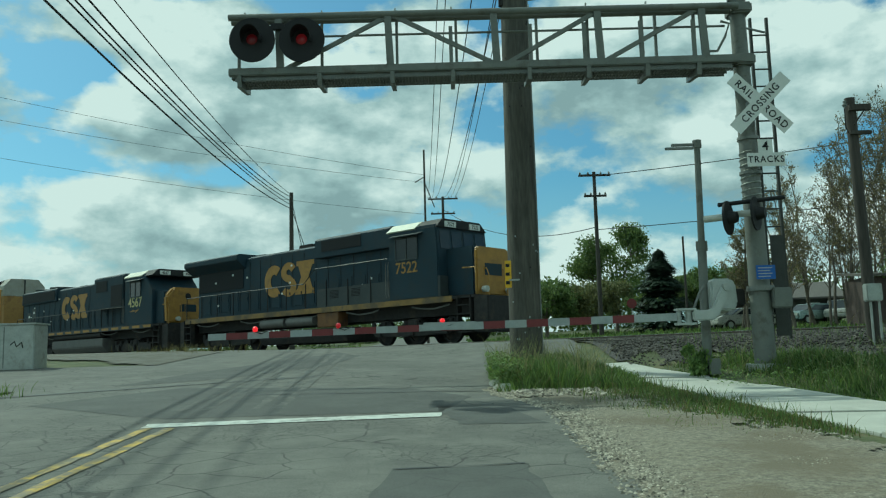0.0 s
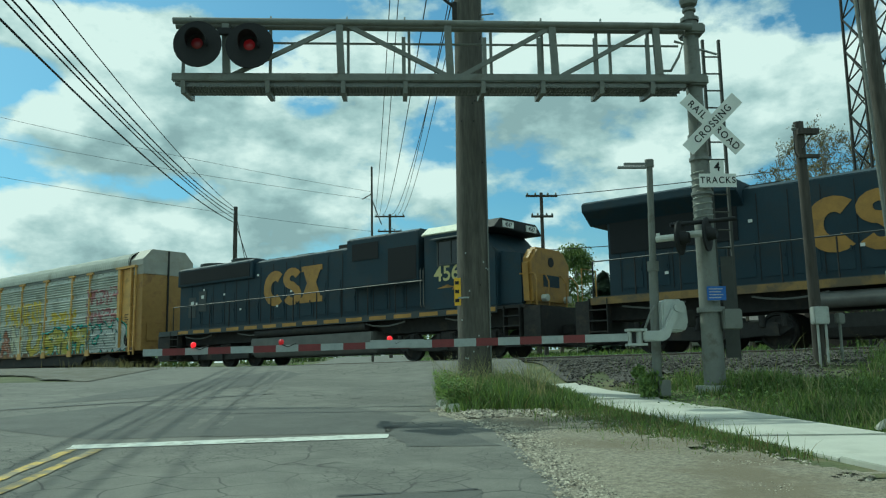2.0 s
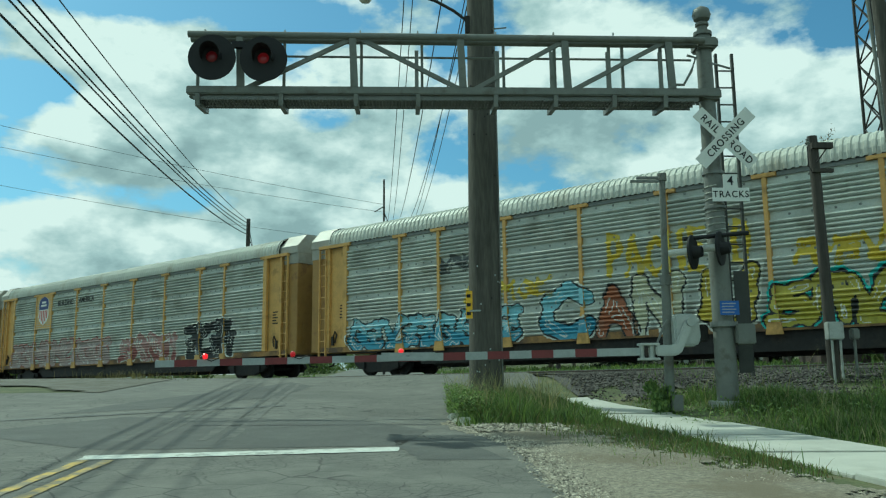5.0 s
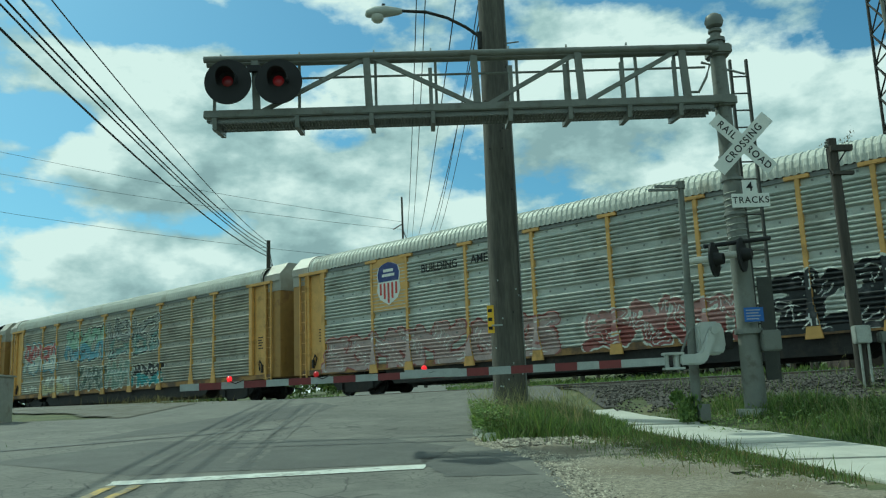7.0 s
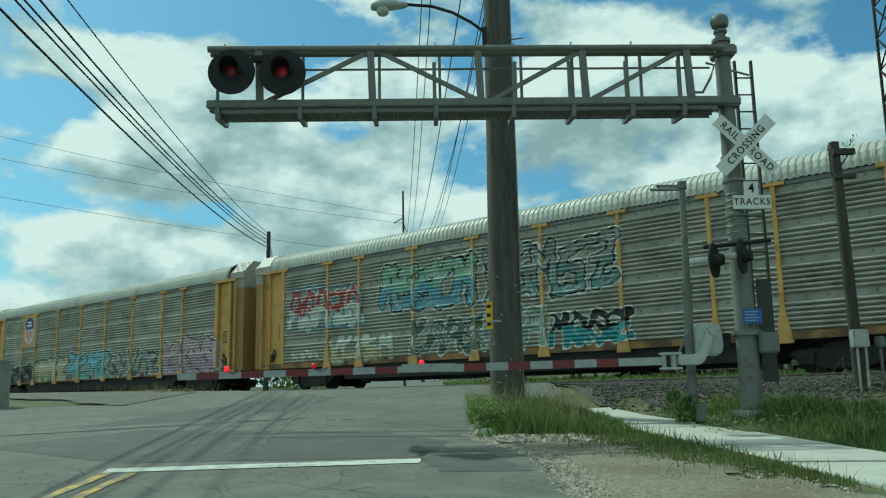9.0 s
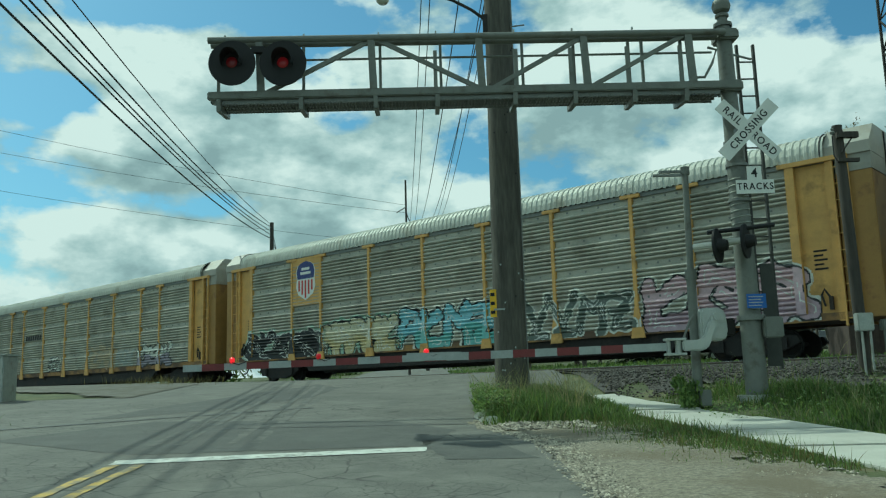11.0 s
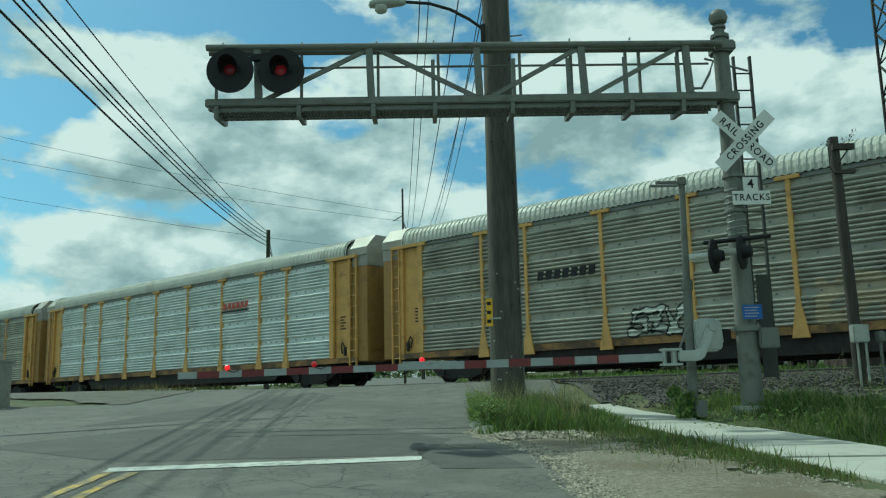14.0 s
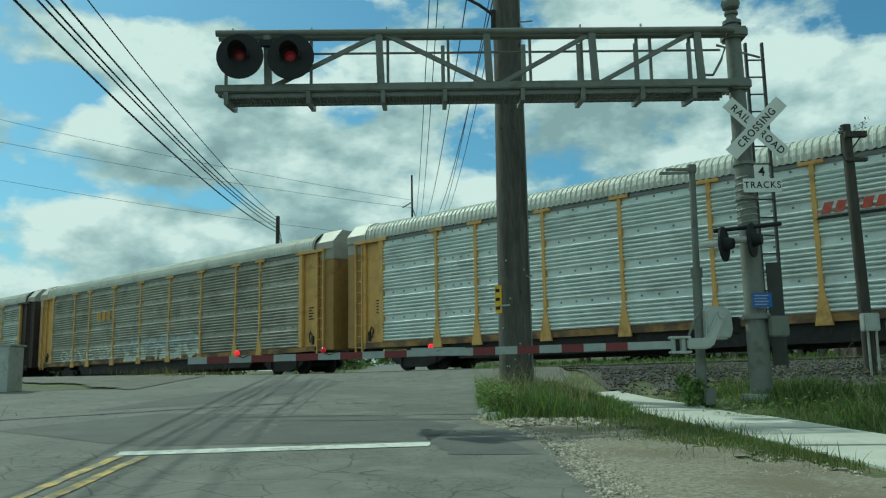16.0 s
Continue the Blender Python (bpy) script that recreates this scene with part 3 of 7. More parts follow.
def make_rack():
    car = thing("autorack_car", "long yellow autorack freight car with corrugated galvanised sides", "freight car", group="autorack cars of the train")
    # deck and sills
    s = Shape().box(-HALF, HALF, -1.38, 1.38, 0.98, 1.10)
    s.prism([(-HALF + 4.4, 0.97), (-HALF + 5.4, 0.27), (HALF - 5.4, 0.27), (HALF - 4.4, 0.97)], "y", -0.5, 0.5)
    for k in range(13):
        s.box(-8.7 + k * 1.45, -8.55 + k * 1.45, -1.34, 1.34, 0.62, 0.97)
    for y in (-1.33, 1.27):
        s.prism([(-8.9, 0.97), (-8.3, 0.36), (8.3, 0.36), (8.9, 0.97)], "y", y, y + 0.06)
    part("underframe", s, IRON, car)
    for y in (-1, 1):
        s = Shape().prism([(-HALF, 0.93), (-HALF, 1.12), (HALF, 1.12), (HALF, 0.93), (HALF - 3, 0.90), (-HALF + 3, 0.90)], "y", y * 1.40, y * 1.47)
        part("side_sill", s, RACK_SILL, car, "rusty yellow-brown side sill")
        edges = [-12.2] + POSTS[1:-1] + [12.2]
        for a, b in zip(edges[:-1], edges[1:]):
            part("side_screen", rack_bay(a + 0.02, b - 0.02, y), PANEL, car, "corrugated galvanised side screen")
        part("top_rail", Shape().box(-HALF, HALF, y * 1.36, y * 1.46, 5.10, 5.22), GALV_DARK, car)
        bolts = Shape()
        for a, b in zip(edges[:-1], edges[1:]):
            for k in range(PROF_TIERS):
                z = Z0 + (k + 0.90) * (Z1 - Z0) / PROF_TIERS
                for i in range(1, 5):
                    x = a + (b - a) * i / 5
                    bolts.box(x - 0.03, x + 0.03, y * 1.41, y * 1.425, z - 0.03, z + 0.03)
        if y < 0:
            tagged(part("screen_bolts", bolts, GALV_DARK, car), kind="stuff")
        for x in POSTS:
            wide = 0.24 if abs(x) > 12 else 0.13
            s = Shape().box(x - wide / 2, x + wide / 2, y * 1.38, y * 1.52, 1.12, 5.13)
            if abs(x) < 12:
                s.prism([(x - 0.24, 0.80), (x + 0.24, 0.80), (x + 0.07, 1.75), (x - 0.07, 1.75)], "y", y * 1.47, y * 1.53)
                s.box(x - 0.34, x + 0.34, y * 1.40, y * 1.54, 5.10, 5.21)
            part("post", s, RACK_YELLOW, car, bevel=0.01)
        for e in (-1, 1):
            # solid yellow end panel, its top rail and ladder
            s = Shape().box(*sorted((e * 12.3, e * 13.25)), *sorted((y * 1.30, y * 1.36)), 1.0, 5.12)
            s.box(*sorted((e * 13.12, e * 13.30)), *sorted((y * 1.30, y * 1.47)), 0.9, 5.12)
            s.box(*sorted((e * 11.9, e * 13.7)), *sorted((y * 1.38, y * 1.55)), 5.11, 5.23)
            s.add([(e * 12.5, y * 1.365, 4.9), (e * 13.05, y * 1.365, 4.9), (e * 12.85, y * 1.365, 4.25)], [(0, 1, 2)])
            part("end_post", s, RACK_YELLOW, car)
            s = Shape()
            for x in (13.28, 13.66):
                s.box(*sorted((e * x, e * (x + 0.05))), *sorted((y * 1.44, y * 1.52)), 0.75, 5.1)
            for k in range(10):
                s.cyl((e * 13.28, y * 1.50, 0.95 + k * 0.44), (e * 13.7, y * 1.50, 0.95 + k * 0.44), 0.016, n=6)
            part("ladder", s, RACK_YELLOW, car)
            s = Shape().box(*sorted((e * 12.9, e * 13.0)), *sorted((y * 1.38, y * 1.46)), 1.2, 1.55)
            s.tube([(e * 12.95, y * 1.42, 1.5), (e * 12.8, y * 1.44, 1.75), (e * 12.72, y * 1.42, 1.6), (e * 12.8, y * 1.44, 1.3)], 0.03)
            part("latch_gear", s, IRON, car)
            if y < 0:
                s = Shape()
                for k in range(5):
                    s.box(*sorted((e * 12.6, e * 12.6 + 0.34 - (k % 2) * 0.1)), -1.368, -1.362, 2.75 - k * 0.12, 2.80 - k * 0.12)
                tagged(part("stencil_bars", s, BLACK, car, "small black stencil markings"), kind="stuff")
    # roof with cross ribs
    s = Shape()
    n, m = 130, len(ROOF_PTS)
    xs = []
    for k in range(n):
        x = -HALF + 0.5 + (2 * HALF - 1.0) * k / n
        w = (2 * HALF - 1.0) / n
        xs += [(x, 0.0), (x + w * 0.45, 0.0), (x + w * 0.55, 0.022), (x + w * 0.9, 0.022)]
    vs = [(x, y * (1 + d * 0.6), z + d) for x, d in xs for y, z in ROOF_PTS]
    s.add(vs, [(i * m + j, i * m + j + 1, (i + 1) * m + j + 1, (i + 1) * m + j) for i in range(len(xs) - 1) for j in range(m - 1)])
    part("roof", s, ROOF, car, "ribbed pale galvanised roof")
    for e in (-1, 1):
        cap = Shape().prism([(-1.45, 5.2), (-1.44, 5.5), (-0.95, 6.02), (0.95, 6.02), (1.44, 5.5), (1.45, 5.2)], "x", *sorted((e * (HALF - 0.55), e * (HALF + 0.62))))
        part("roof_cap", cap, ROOF_CAP, car, "grey sheet roof end")
        for y0, y1 in ((-1.40, -0.02), (0.02, 1.40)):
            d = Shape().box(*sorted((e * 13.35, e * (HALF + 0.60))), y0, y1, 0.95, 4.75)
            d.box(*sorted((e * (HALF + 0.60), e * (HALF + 0.64))), y0 + 0.25, y1 - 0.25, 1.4, 2.3)
            part("end_door", d, RACK_YELLOW_SHADED, car, "tan end door", bevel=0.02)
            part("door_top", Shape().box(*sorted((e * 13.36, e * (HALF + 0.61))), y0, y1, 4.755, 5.2), ROOF_CAP, car)
        part("door_seam", Shape().box(*sorted((e * (HALF + 0.58), e * (HALF + 0.645))), -0.045, 0.045, 0.95, 5.98), BLACK, car, "dark gap between the end doors")
        s = Shape().box(*sorted((e * (HALF + 0.1), e * (HALF + 0.95))), -0.12, 0.12, 0.72, 0.98)
        s.box(*sorted((e * (HALF + 0.85), e * (HALF + 1.04))), -0.2, 0.2, 0.68, 1.0)
        part("coupler", s, IRON, car, bevel=0.02)
        part("air_hose", Shape().tube([(e * (HALF + 0.1), -0.4, 0.8), (e * (HALF + 0.35), -0.42, 0.45), (e * (HALF + 0.7), -0.3, 0.42)], 0.035), IRON, car)
        part("arch_bar", Shape().tube([(e * (HALF - 0.6), y, z + 0.03) for y, z in ROOF_PTS], 0.03, 5), BLACK, car)
        make_truck(car, e * 10.6, 2, 1.78, WHEEL_SMALL, 0.40, False)
    return car


RACK_SILL = stuff("rusty_sill", (0.33, 0.19, 0.065), 0.7, var=0.3, scale=2, stain=(0.07, 0.05, 0.04), stain_at=0.5, stain_scale=1.2)
ROOF_CAP = stuff("grey_roof_end", (0.34, 0.335, 0.29), 0.55, 0.1, var=0.12, scale=2, stain=(0.28, 0.26, 0.2), stain_at=0.6)
# rack yellow at about half strength: the end face's shade is in the colour
RACK_YELLOW_SHADED = stuff("tan_end_door", (0.34, 0.20, 0.055), 0.6, var=0.18, scale=1.5, stain=(0.2, 0.11, 0.04), stain_at=0.58)
SPRAY = {}


def spray(col):
    if col not in SPRAY:
        SPRAY[col] = stuff("spray_paint", col, 0.6, var=0.2, scale=6, stain=tuple(c * 0.6 + 0.1 for c in col), stain_at=0.6, stain_scale=3)
    return SPRAY[col]


GLYPHS = {
    "A": [[(0.02, 0), (0.45, 1), (0.98, 0)], [(0.22, 0.36), (0.8, 0.36)]], "C": [[(0.95, 0.8), (0.55, 1), (0.12, 0.75), (0.1, 0.28), (0.5, 0.02), (0.95, 0.2)]],
    "E": [[(0.9, 1), (0.12, 1), (0.12, 0), (0.9, 0)], [(0.12, 0.5), (0.7, 0.5)]], "H": [[(0.1, 0), (0.1, 1)], [(0.9, 0), (0.9, 1)], [(0.1, 0.5), (0.9, 0.5)]],
    "N": [[(0.08, 0), (0.14, 1), (0.82, 0), (0.95, 1)]], "O": [[(0.3, 1), (0.1, 0.6), (0.15, 0.1), (0.6, 0), (0.9, 0.35), (0.8, 0.95), (0.3, 1)]],
    "P": [[(0.12, 0), (0.12, 1), (0.75, 1), (0.88, 0.72), (0.7, 0.5), (0.12, 0.46)]], "R": [[(0.12, 0), (0.12, 1), (0.8, 0.95), (0.8, 0.6), (0.15, 0.48), (0.92, 0)]],
    "U": [[(0.1, 1), (0.1, 0.3), (0.4, 0.02), (0.85, 0.2), (0.9, 1)]],
    # shapes that are no letters: hooks, arches, loops, wedges
    "1": [[(0.0, 0.1), (0.3, 0.95), (0.75, 0.9), (0.9, 0.1)], [(0.35, 0.45), (1.05, 0.6)]], "2": [[(0.9, 0.9), (0.2, 0.8), (0.15, 0.45), (0.8, 0.5), (0.85, 0.1), (0.0, 0.05)]],
    "3": [[(0.1, 1), (0.15, 0.05), (0.9, 0.1)], [(0.15, 0.55), (0.75, 0.95)]], "4": [[(0.5, 0.0), (0.05, 0.35), (0.35, 0.95), (0.85, 0.75), (0.9, 0.2), (0.5, 0.0)], [(0.5, 0.5), (1.1, 0.1)]],
    "5": [[(0.05, 0.95), (0.5, 0.2), (0.95, 1.0)], [(0.5, 0.25), (0.3, 0.0), (0.9, 0.0)]], "6": [[(0.1, 0.0), (0.2, 0.9), (0.6, 0.55), (0.9, 0.95), (0.95, 0.0)]], "7": [[(0.0, 0.85), (0.95, 0.9), (0.3, 0.05), (1.0, 0.15)], [(0.2, 0.5), (0.8, 0.5)]]}


def skin(x, z):
    """How far the painted side of an autorack stands out: ribs, posts, end panels and sill."""
    if z < Z0:
        return 1.475
    for p in POSTS:
        half = 0.125 if abs(p) > 12 else 0.07 + (0.0 if z > 1.75 else 0.17 * (1.75 - z) / 0.95)
        if abs(x - p) < half:
            return 1.535 if z < 1.76 and abs(p) < 12 else 1.524
    return 1.365 if abs(x) > 12.3 else 1.40 + rack_side(z)


def graffiti(car, x0, x1, z0, z1, fill, line, seed, letters=6, fat=0.13, fade=0.0, text="", lower=None, halo=None):
    """Fat sprayed letter shapes with outline, second tone and halo, lying on the ribs and posts."""
    rng = random.Random(seed)
    keys = text or "".join(rng.choice("1234567") for k in range(letters))
    segs = []
    w, h = (x1 - x0) / len(keys), z1 - z0
    for k, key in enumerate(keys):
        lean, rise, tall = rng.uniform(-0.08, 0.16), rng.uniform(0, 0.08) * h, rng.uniform(0.86, 1.0) * h
        wide = w * (0.74 if text else rng.uniform(0.85, 1.08))
        for run in GLYPHS[key]:
            pts = [(x0 + k * w + 0.1 * w + (a + lean * b) * wide, z0 + rise + b * tall) for a, b in run]
            segs += list(zip(pts[:-1], pts[1:]))
    dx, dz = 0.036, 0.02
    nx, nz = int((x1 - x0 + 0.9) / dx), int((h + 0.6) / dz)
    gx = x0 - 0.4 + (np.arange(nx) + 0.5) * dx
    gz = z0 - 0.3 + (np.arange(nz) + 0.5) * dz
    X, Z = np.meshgrid(gx, gz, indexing="ij")
    wob = 0.035 * np.sin(X * 5.1 + seed) * np.cos(Z * 6.3 + seed * 2) + 0.018 * np.sin(X * 13 + Z * 9 + seed)
    best = np.full(X.shape, 9.0)
    for (ax, az), (bx, bz) in segs:
        vx, vz = bx - ax, bz - az
        t = np.clip(((X - ax) * vx + (Z - az) * vz) / (vx * vx + vz * vz + 1e-6), 0, 1)
        width = 1.0 + 0.35 * t
        best = np.minimum(best, np.hypot(X - ax - t * vx, Z - az - t * vz) / width)
    best = best + wob
    worn = np.sin(X * 2.3 + seed) * np.sin(Z * 9 + X + seed) + np.random.RandomState(seed).uniform(-0.6, 0.6, X.shape) < fade * 2.6 - 1.75
    split = z0 + h * (0.45 + 0.12 * np.sin(X * 3 + seed))
    body = (best < fat) & ~worn
    edge = 0.05
    layers = [("graffiti_fill", body & ((Z > split) | (lower is None)), fill, 0.011), ("graffiti_lower_fill", body & (Z <= split) & (lower is not None), lower, 0.011),
              ("graffiti_outline", (best >= fat) & (best < fat + edge) & ~worn, line, 0.013), ("graffiti_halo", (best >= fat + edge) & (best < fat + edge + 0.055) & ~worn, halo, 0.011)]
    if line and fat > 0.1:
        layers.append(("graffiti_highlight", (np.abs(best - fat * 0.35) < 0.014) & (np.sin(X * 4 + Z * 5 + seed) > 0.1), (0.7, 0.72, 0.68), 0.014))
    for name, mask, mat, off in layers:
        if mat is None:
            continue
        vs, fs = [], []
        for i, j in zip(*np.nonzero(mask)):
            xa, za = gx[i] - dx / 2, gz[j] - dz / 2
            if za < 0.95 or abs(xa) > 13.1:
                continue
            o = len(vs)
            xc = xa + dx / 2
            ya, yb = skin(xc, za), skin(xc, za + dz)
            if abs(ya - yb) > 0.06:
                yb = ya
            ya, yb = -ya - off, -yb - off
            vs += [(xa, ya, za), (xa + dx, ya, za), (xa + dx, yb, za + dz), (xa, yb, za + dz)]
            fs.append((o, o + 1, o + 2, o + 3))
        if fs:
            tagged(part(name, Shape().add(vs, fs), spray(mat), car, "faded sprayed graffiti"), kind="stuff")


def marks(name, car, x, z, w, h, material, slant=0.0, n=1, y=-1.518, label=""):
    s = Shape()
    step = w / n
    for k in range(n):
        a, b = x + k * step, x + (k + 0.72 if n > 1 else 1) * step
        s.prism([(a, z), (b, z), (b + slant, z + h), (a + slant, z + h)], "y", y, y + 0.006)
    return part(name, s, material, car, label)


def shield(car, x0, x1, z0, z1, panel=True):
    """A plain shield emblem: blue top, red and white bars, on a yellow plate."""
    cx, w, h = (x0 + x1) / 2, (x1 - x0), (z1 - z0)
    if panel:
        part("emblem_plate", Shape().box(x0 + 0.08, x1 - 0.08, -1.50, -1.47, z0, z1), RACK_YELLOW, car, "yellow emblem plate")
    sw = w * 0.31

    def outline(k):
        a = sw * k
        return [(cx - a * 0.55, z1 - 0.12 * h), (cx - a * 0.85, z1 - 0.17 * h), (cx - a * 1.0, z1 - 0.30 * h), (cx - a * 0.92, z1 - 0.45 * h), (cx - a * 1.0, z1 - 0.62 * h), (cx - a * 0.75, z1 - 0.78 * h), (cx, z1 - 0.90 * h),
                (cx + a * 0.75, z1 - 0.78 * h), (cx + a * 1.0, z1 - 0.62 * h), (cx + a * 0.92, z1 - 0.45 * h), (cx + a * 1.0, z1 - 0.30 * h), (cx + a * 0.85, z1 - 0.17 * h), (cx + a * 0.55, z1 - 0.12 * h), (cx, z1 - 0.08 * h)]
    part("emblem", Shape().prism(outline(1.08), "y", -1.506, -1.502), WHITE, car, "plain white shield emblem")
    top = [p for p in outline(1.0) if p[1] > z1 - 0.46 * h]
    part("emblem_field", Shape().prism(top, "y", -1.511, -1.507), spray((0.03, 0.05, 0.20)), car, "dark blue emblem field")
    s = Shape()
    for k in range(5):
        a = cx - sw * 0.82 + k * sw * 0.36
        drop = 0.86 - 0.16 * abs(k - 2) / 2
        s.prism([(a, z1 - drop * h), (a + sw * 0.18, z1 - drop * h), (a + sw * 0.18, z1 - 0.48 * h), (a, z1 - 0.48 * h)], "y", -1.511, -1.507)
    for k, w2 in enumerate((0.9, 1.15)):
        part("emblem_text_bar", Shape().box(cx - sw * w2 / 2, cx + sw * w2 / 2, -1.515, -1.512, z1 - (0.27 + 0.09 * k) * h, z1 - (0.215 + 0.09 * k) * h), WHITE, car)
    part("emblem_bars", s, spray((0.50, 0.06, 0.05)), car, "red emblem bars")


def stripes_block(loco, x0, x1, z0, z1, y):
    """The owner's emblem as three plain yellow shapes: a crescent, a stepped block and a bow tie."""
    w, h = (x1 - x0), (z1 - z0)
    s = Shape()
    n = 14
    cx, r = x0 + w * 0.2, 0.5
    ring = []
    for k in range(n + 1):
        a = radians(50 + 260 * k / n)
        ring.append((cx + math.cos(a) * w * 0.20, z0 + h * 0.50 + math.sin(a) * h * 0.49))
    for k in range(n, -1, -1):
        a = radians(50 + 260 * k / n)
        ring.append((cx + math.cos(a) * w * 0.07, z0 + h * 0.50 + math.sin(a) * h * 0.21))
    for k in range(n):
        q = [ring[k], ring[k + 1], ring[2 * n - k], ring[2 * n + 1 - k]]
        s.prism(q, "y", y - 0.006, y)
    cx = x0 + w * 0.50
    run = [(cx + math.cos(radians(a)) * w * 0.10, z0 + h * 0.72 + math.sin(radians(a)) * h * 0.19) for a in range(20, 271, 25)]
    run += [(cx + math.cos(radians(a)) * w * 0.10, z0 + h * 0.28 + math.sin(radians(a)) * h * 0.19) for a in range(65, -161, -25)]
    left, right = [], []
    for k, p in enumerate(run):
        d = Vector((run[min(k + 1, len(run) - 1)][0] - run[max(k - 1, 0)][0], run[min(k + 1, len(run) - 1)][1] - run[max(k - 1, 0)][1])).normalized()
        left.append((p[0] - d.y * 0.21, p[1] + d.x * 0.165))
        right.append((p[0] + d.y * 0.21, p[1] - d.x * 0.165))
    for k in range(len(run) - 1):
        s.prism([left[k], left[k + 1], right[k + 1], right[k]], "y", y - 0.006 - 0.0004 * (k % 2), y)
    a, b = x0 + w * 0.64, x1
    for p in ([(a, 0.02), (a + 0.14 * w, 0.02), (b, 1.0), (b - 0.15 * w, 1.0)], [(a + 0.03 * w, 1.0), (a + 0.17 * w, 1.0), (b, 0.02), (b - 0.16 * w, 0.02)], [(a - 0.01 * w, 0.02), (b, 0.02), (b, 0.17), (a - 0.01 * w, 0.17)], [(a + 0.02 * w, 0.86), (b, 0.86), (b, 1.0), (a + 0.02 * w, 1.0)]):
        s.prism([(px, z0 + pz * h) for px, pz in p], "y", y - 0.006 - 0.001 * len(s.f) / 100, y)
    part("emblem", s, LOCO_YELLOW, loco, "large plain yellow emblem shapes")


def make_loco(number, older, label):
    loco = thing("locomotive", label, "locomotive", group="locomotives of the train")
    L = 20.8 if older else 20.9
    s = Shape().box(0.4 if older else -0.5, L - 0.4, -1.5, 1.5, 1.62, 1.72)
    s.box(0.8, L - 0.8, -0.9, 0.9, 1.05, 1.62)
    part("frame", s, IRON, loco)
    for y in (-1, 1):
        part("sill", Shape().box(0.5 if older else -0.5, L - 1.5, *sorted((y * 1.46, y * 1.52)), 1.52, 1.74), LOCO_SILL if older else LOCO_GREY, loco, "grimy yellow sill stripe" if older else "dark sill")
    if not older:
        for k in range(15):
            part("reflector_strip", Shape().box(1.0 + k * 1.25, 1.85 + k * 1.25, -1.528, -1.521, 1.56, 1.70), LOCO_YELLOW, loco, "yellow reflective strip")
    # fuel tank and air reservoirs
    if older:
        s = Shape().prism([(-1.35, 0.25), (1.35, 0.25), (1.45, 0.5), (1.45, 0.85), (-1.45, 0.85), (-1.45, 0.5)], "x", 7.0, 13.2)
        part("fuel_tank", s, IRON, loco, bevel=0.03)
        for a, b in ((7.1, 8.9), (9.1, 11.0)):
            part("air_tank", Shape().cyl((a, -1.3, 1.22), (b, -1.3, 1.22), 0.22, n=16), LOUVRE, loco, smooth=True)
        part("battery_box", Shape().box(11.3, 12.7, -1.45, -0.9, 0.9, 1.5), RACK_BROWN, loco, bevel=0.02)
    else:
        part("fuel_tank", Shape().prism([(-1.25, 0.35), (1.25, 0.35), (1.48, 0.65), (1.48, 1.15), (-1.48, 1.15), (-1.48, 0.65)], "x", 6.4, 13.6), LOUVRE, loco, bevel=0.04)
        part("air_tank", Shape().cyl((6.6, -1.3, 1.36), (13.2, -1.3, 1.36), 0.17, n=16), IRON, loco, smooth=True)
    # hoods
    hw = 0.98
    top = 4.62
    end = 15.85 if older else 16.1
    part("long_hood", Shape().prism([(-hw, 1.74), (-hw, top - 0.12), (-hw + 0.25, top), (hw - 0.25, top), (hw, top - 0.12), (hw, 1.74)], "x", 0.9 if older else 0.35, end), LOCO_BLUE, loco, bevel=0.02)
    seams = Shape()
    door = None
    for k in range(17):
        x = 1.3 + k * 0.85
        if x < end - 0.5:
            seams.box(x, x + 0.025, -hw - 0.012, -hw, 1.9, 4.35)
            if door is None:
                d = Shape().box(0.1, 0.74, -hw - 0.02, -hw, 2.0, 3.0 if older else 3.3)
                d.box(0.65, 0.7, -hw - 0.05, -hw - 0.02, 2.5, 2.62)
                door = part("hood_door", d, LOCO_BLUE, loco, m=pose(x, 0, 0))
            else:
                again(door, pose(x, 0, 0), loco)
    tagged(part("hood_seams", seams, BLACK, loco), kind="stuff")
    if older:
        w = Shape().prism([(-1.5, 4.45), (-1.5, 4.68), (-1.35, 4.76), (1.35, 4.76), (1.5, 4.68), (1.5, 4.45), (1.0, 4.05), (-1.0, 4.05)], "x", 0.3, 5.2)
        part("radiator_wing", w, LOCO_BLUE, loco, "wide overhanging radiator wings", bevel=0.02)
        part("radiator_grille", Shape().box(1.0, 5.0, -1.02, -0.985, 3.1, 4.1), GRILL, loco)
        part("raised_box", Shape().prism([(-1.25, 3.95), (-1.25, 4.72), (-1.1, 4.84), (1.1, 4.84), (1.25, 4.72), (1.25, 3.95)], "x", 10.9, 15.75), LOCO_BLUE, loco, bevel=0.02)
        part("blower_grille", Shape().box(11.4, 14.0, -1.275, -1.255, 4.2, 4.68), GRILL, loco)
        part("lower_cabinet", Shape().box(11.3, 18.7, -1.46, -1.0, 1.74, 2.55), LOCO_GREY, loco, "grimy grey lower cabinet", bevel=0.02)
        v = Shape()
        for x in (12.2, 13.6):
            for k in range(6):
                v.box(x, x + 0.55, -1.475, -1.455, 2.1 + k * 0.06, 2.13 + k * 0.06)
        tagged(part("vent_slats", v, BLACK, loco), kind="stuff")
        stripes_block(loco, 6.8, 10.55, 2.45, 4.0, -hw - 0.022)
        cab_a, cab_b = 15.9, 18.6
    else:
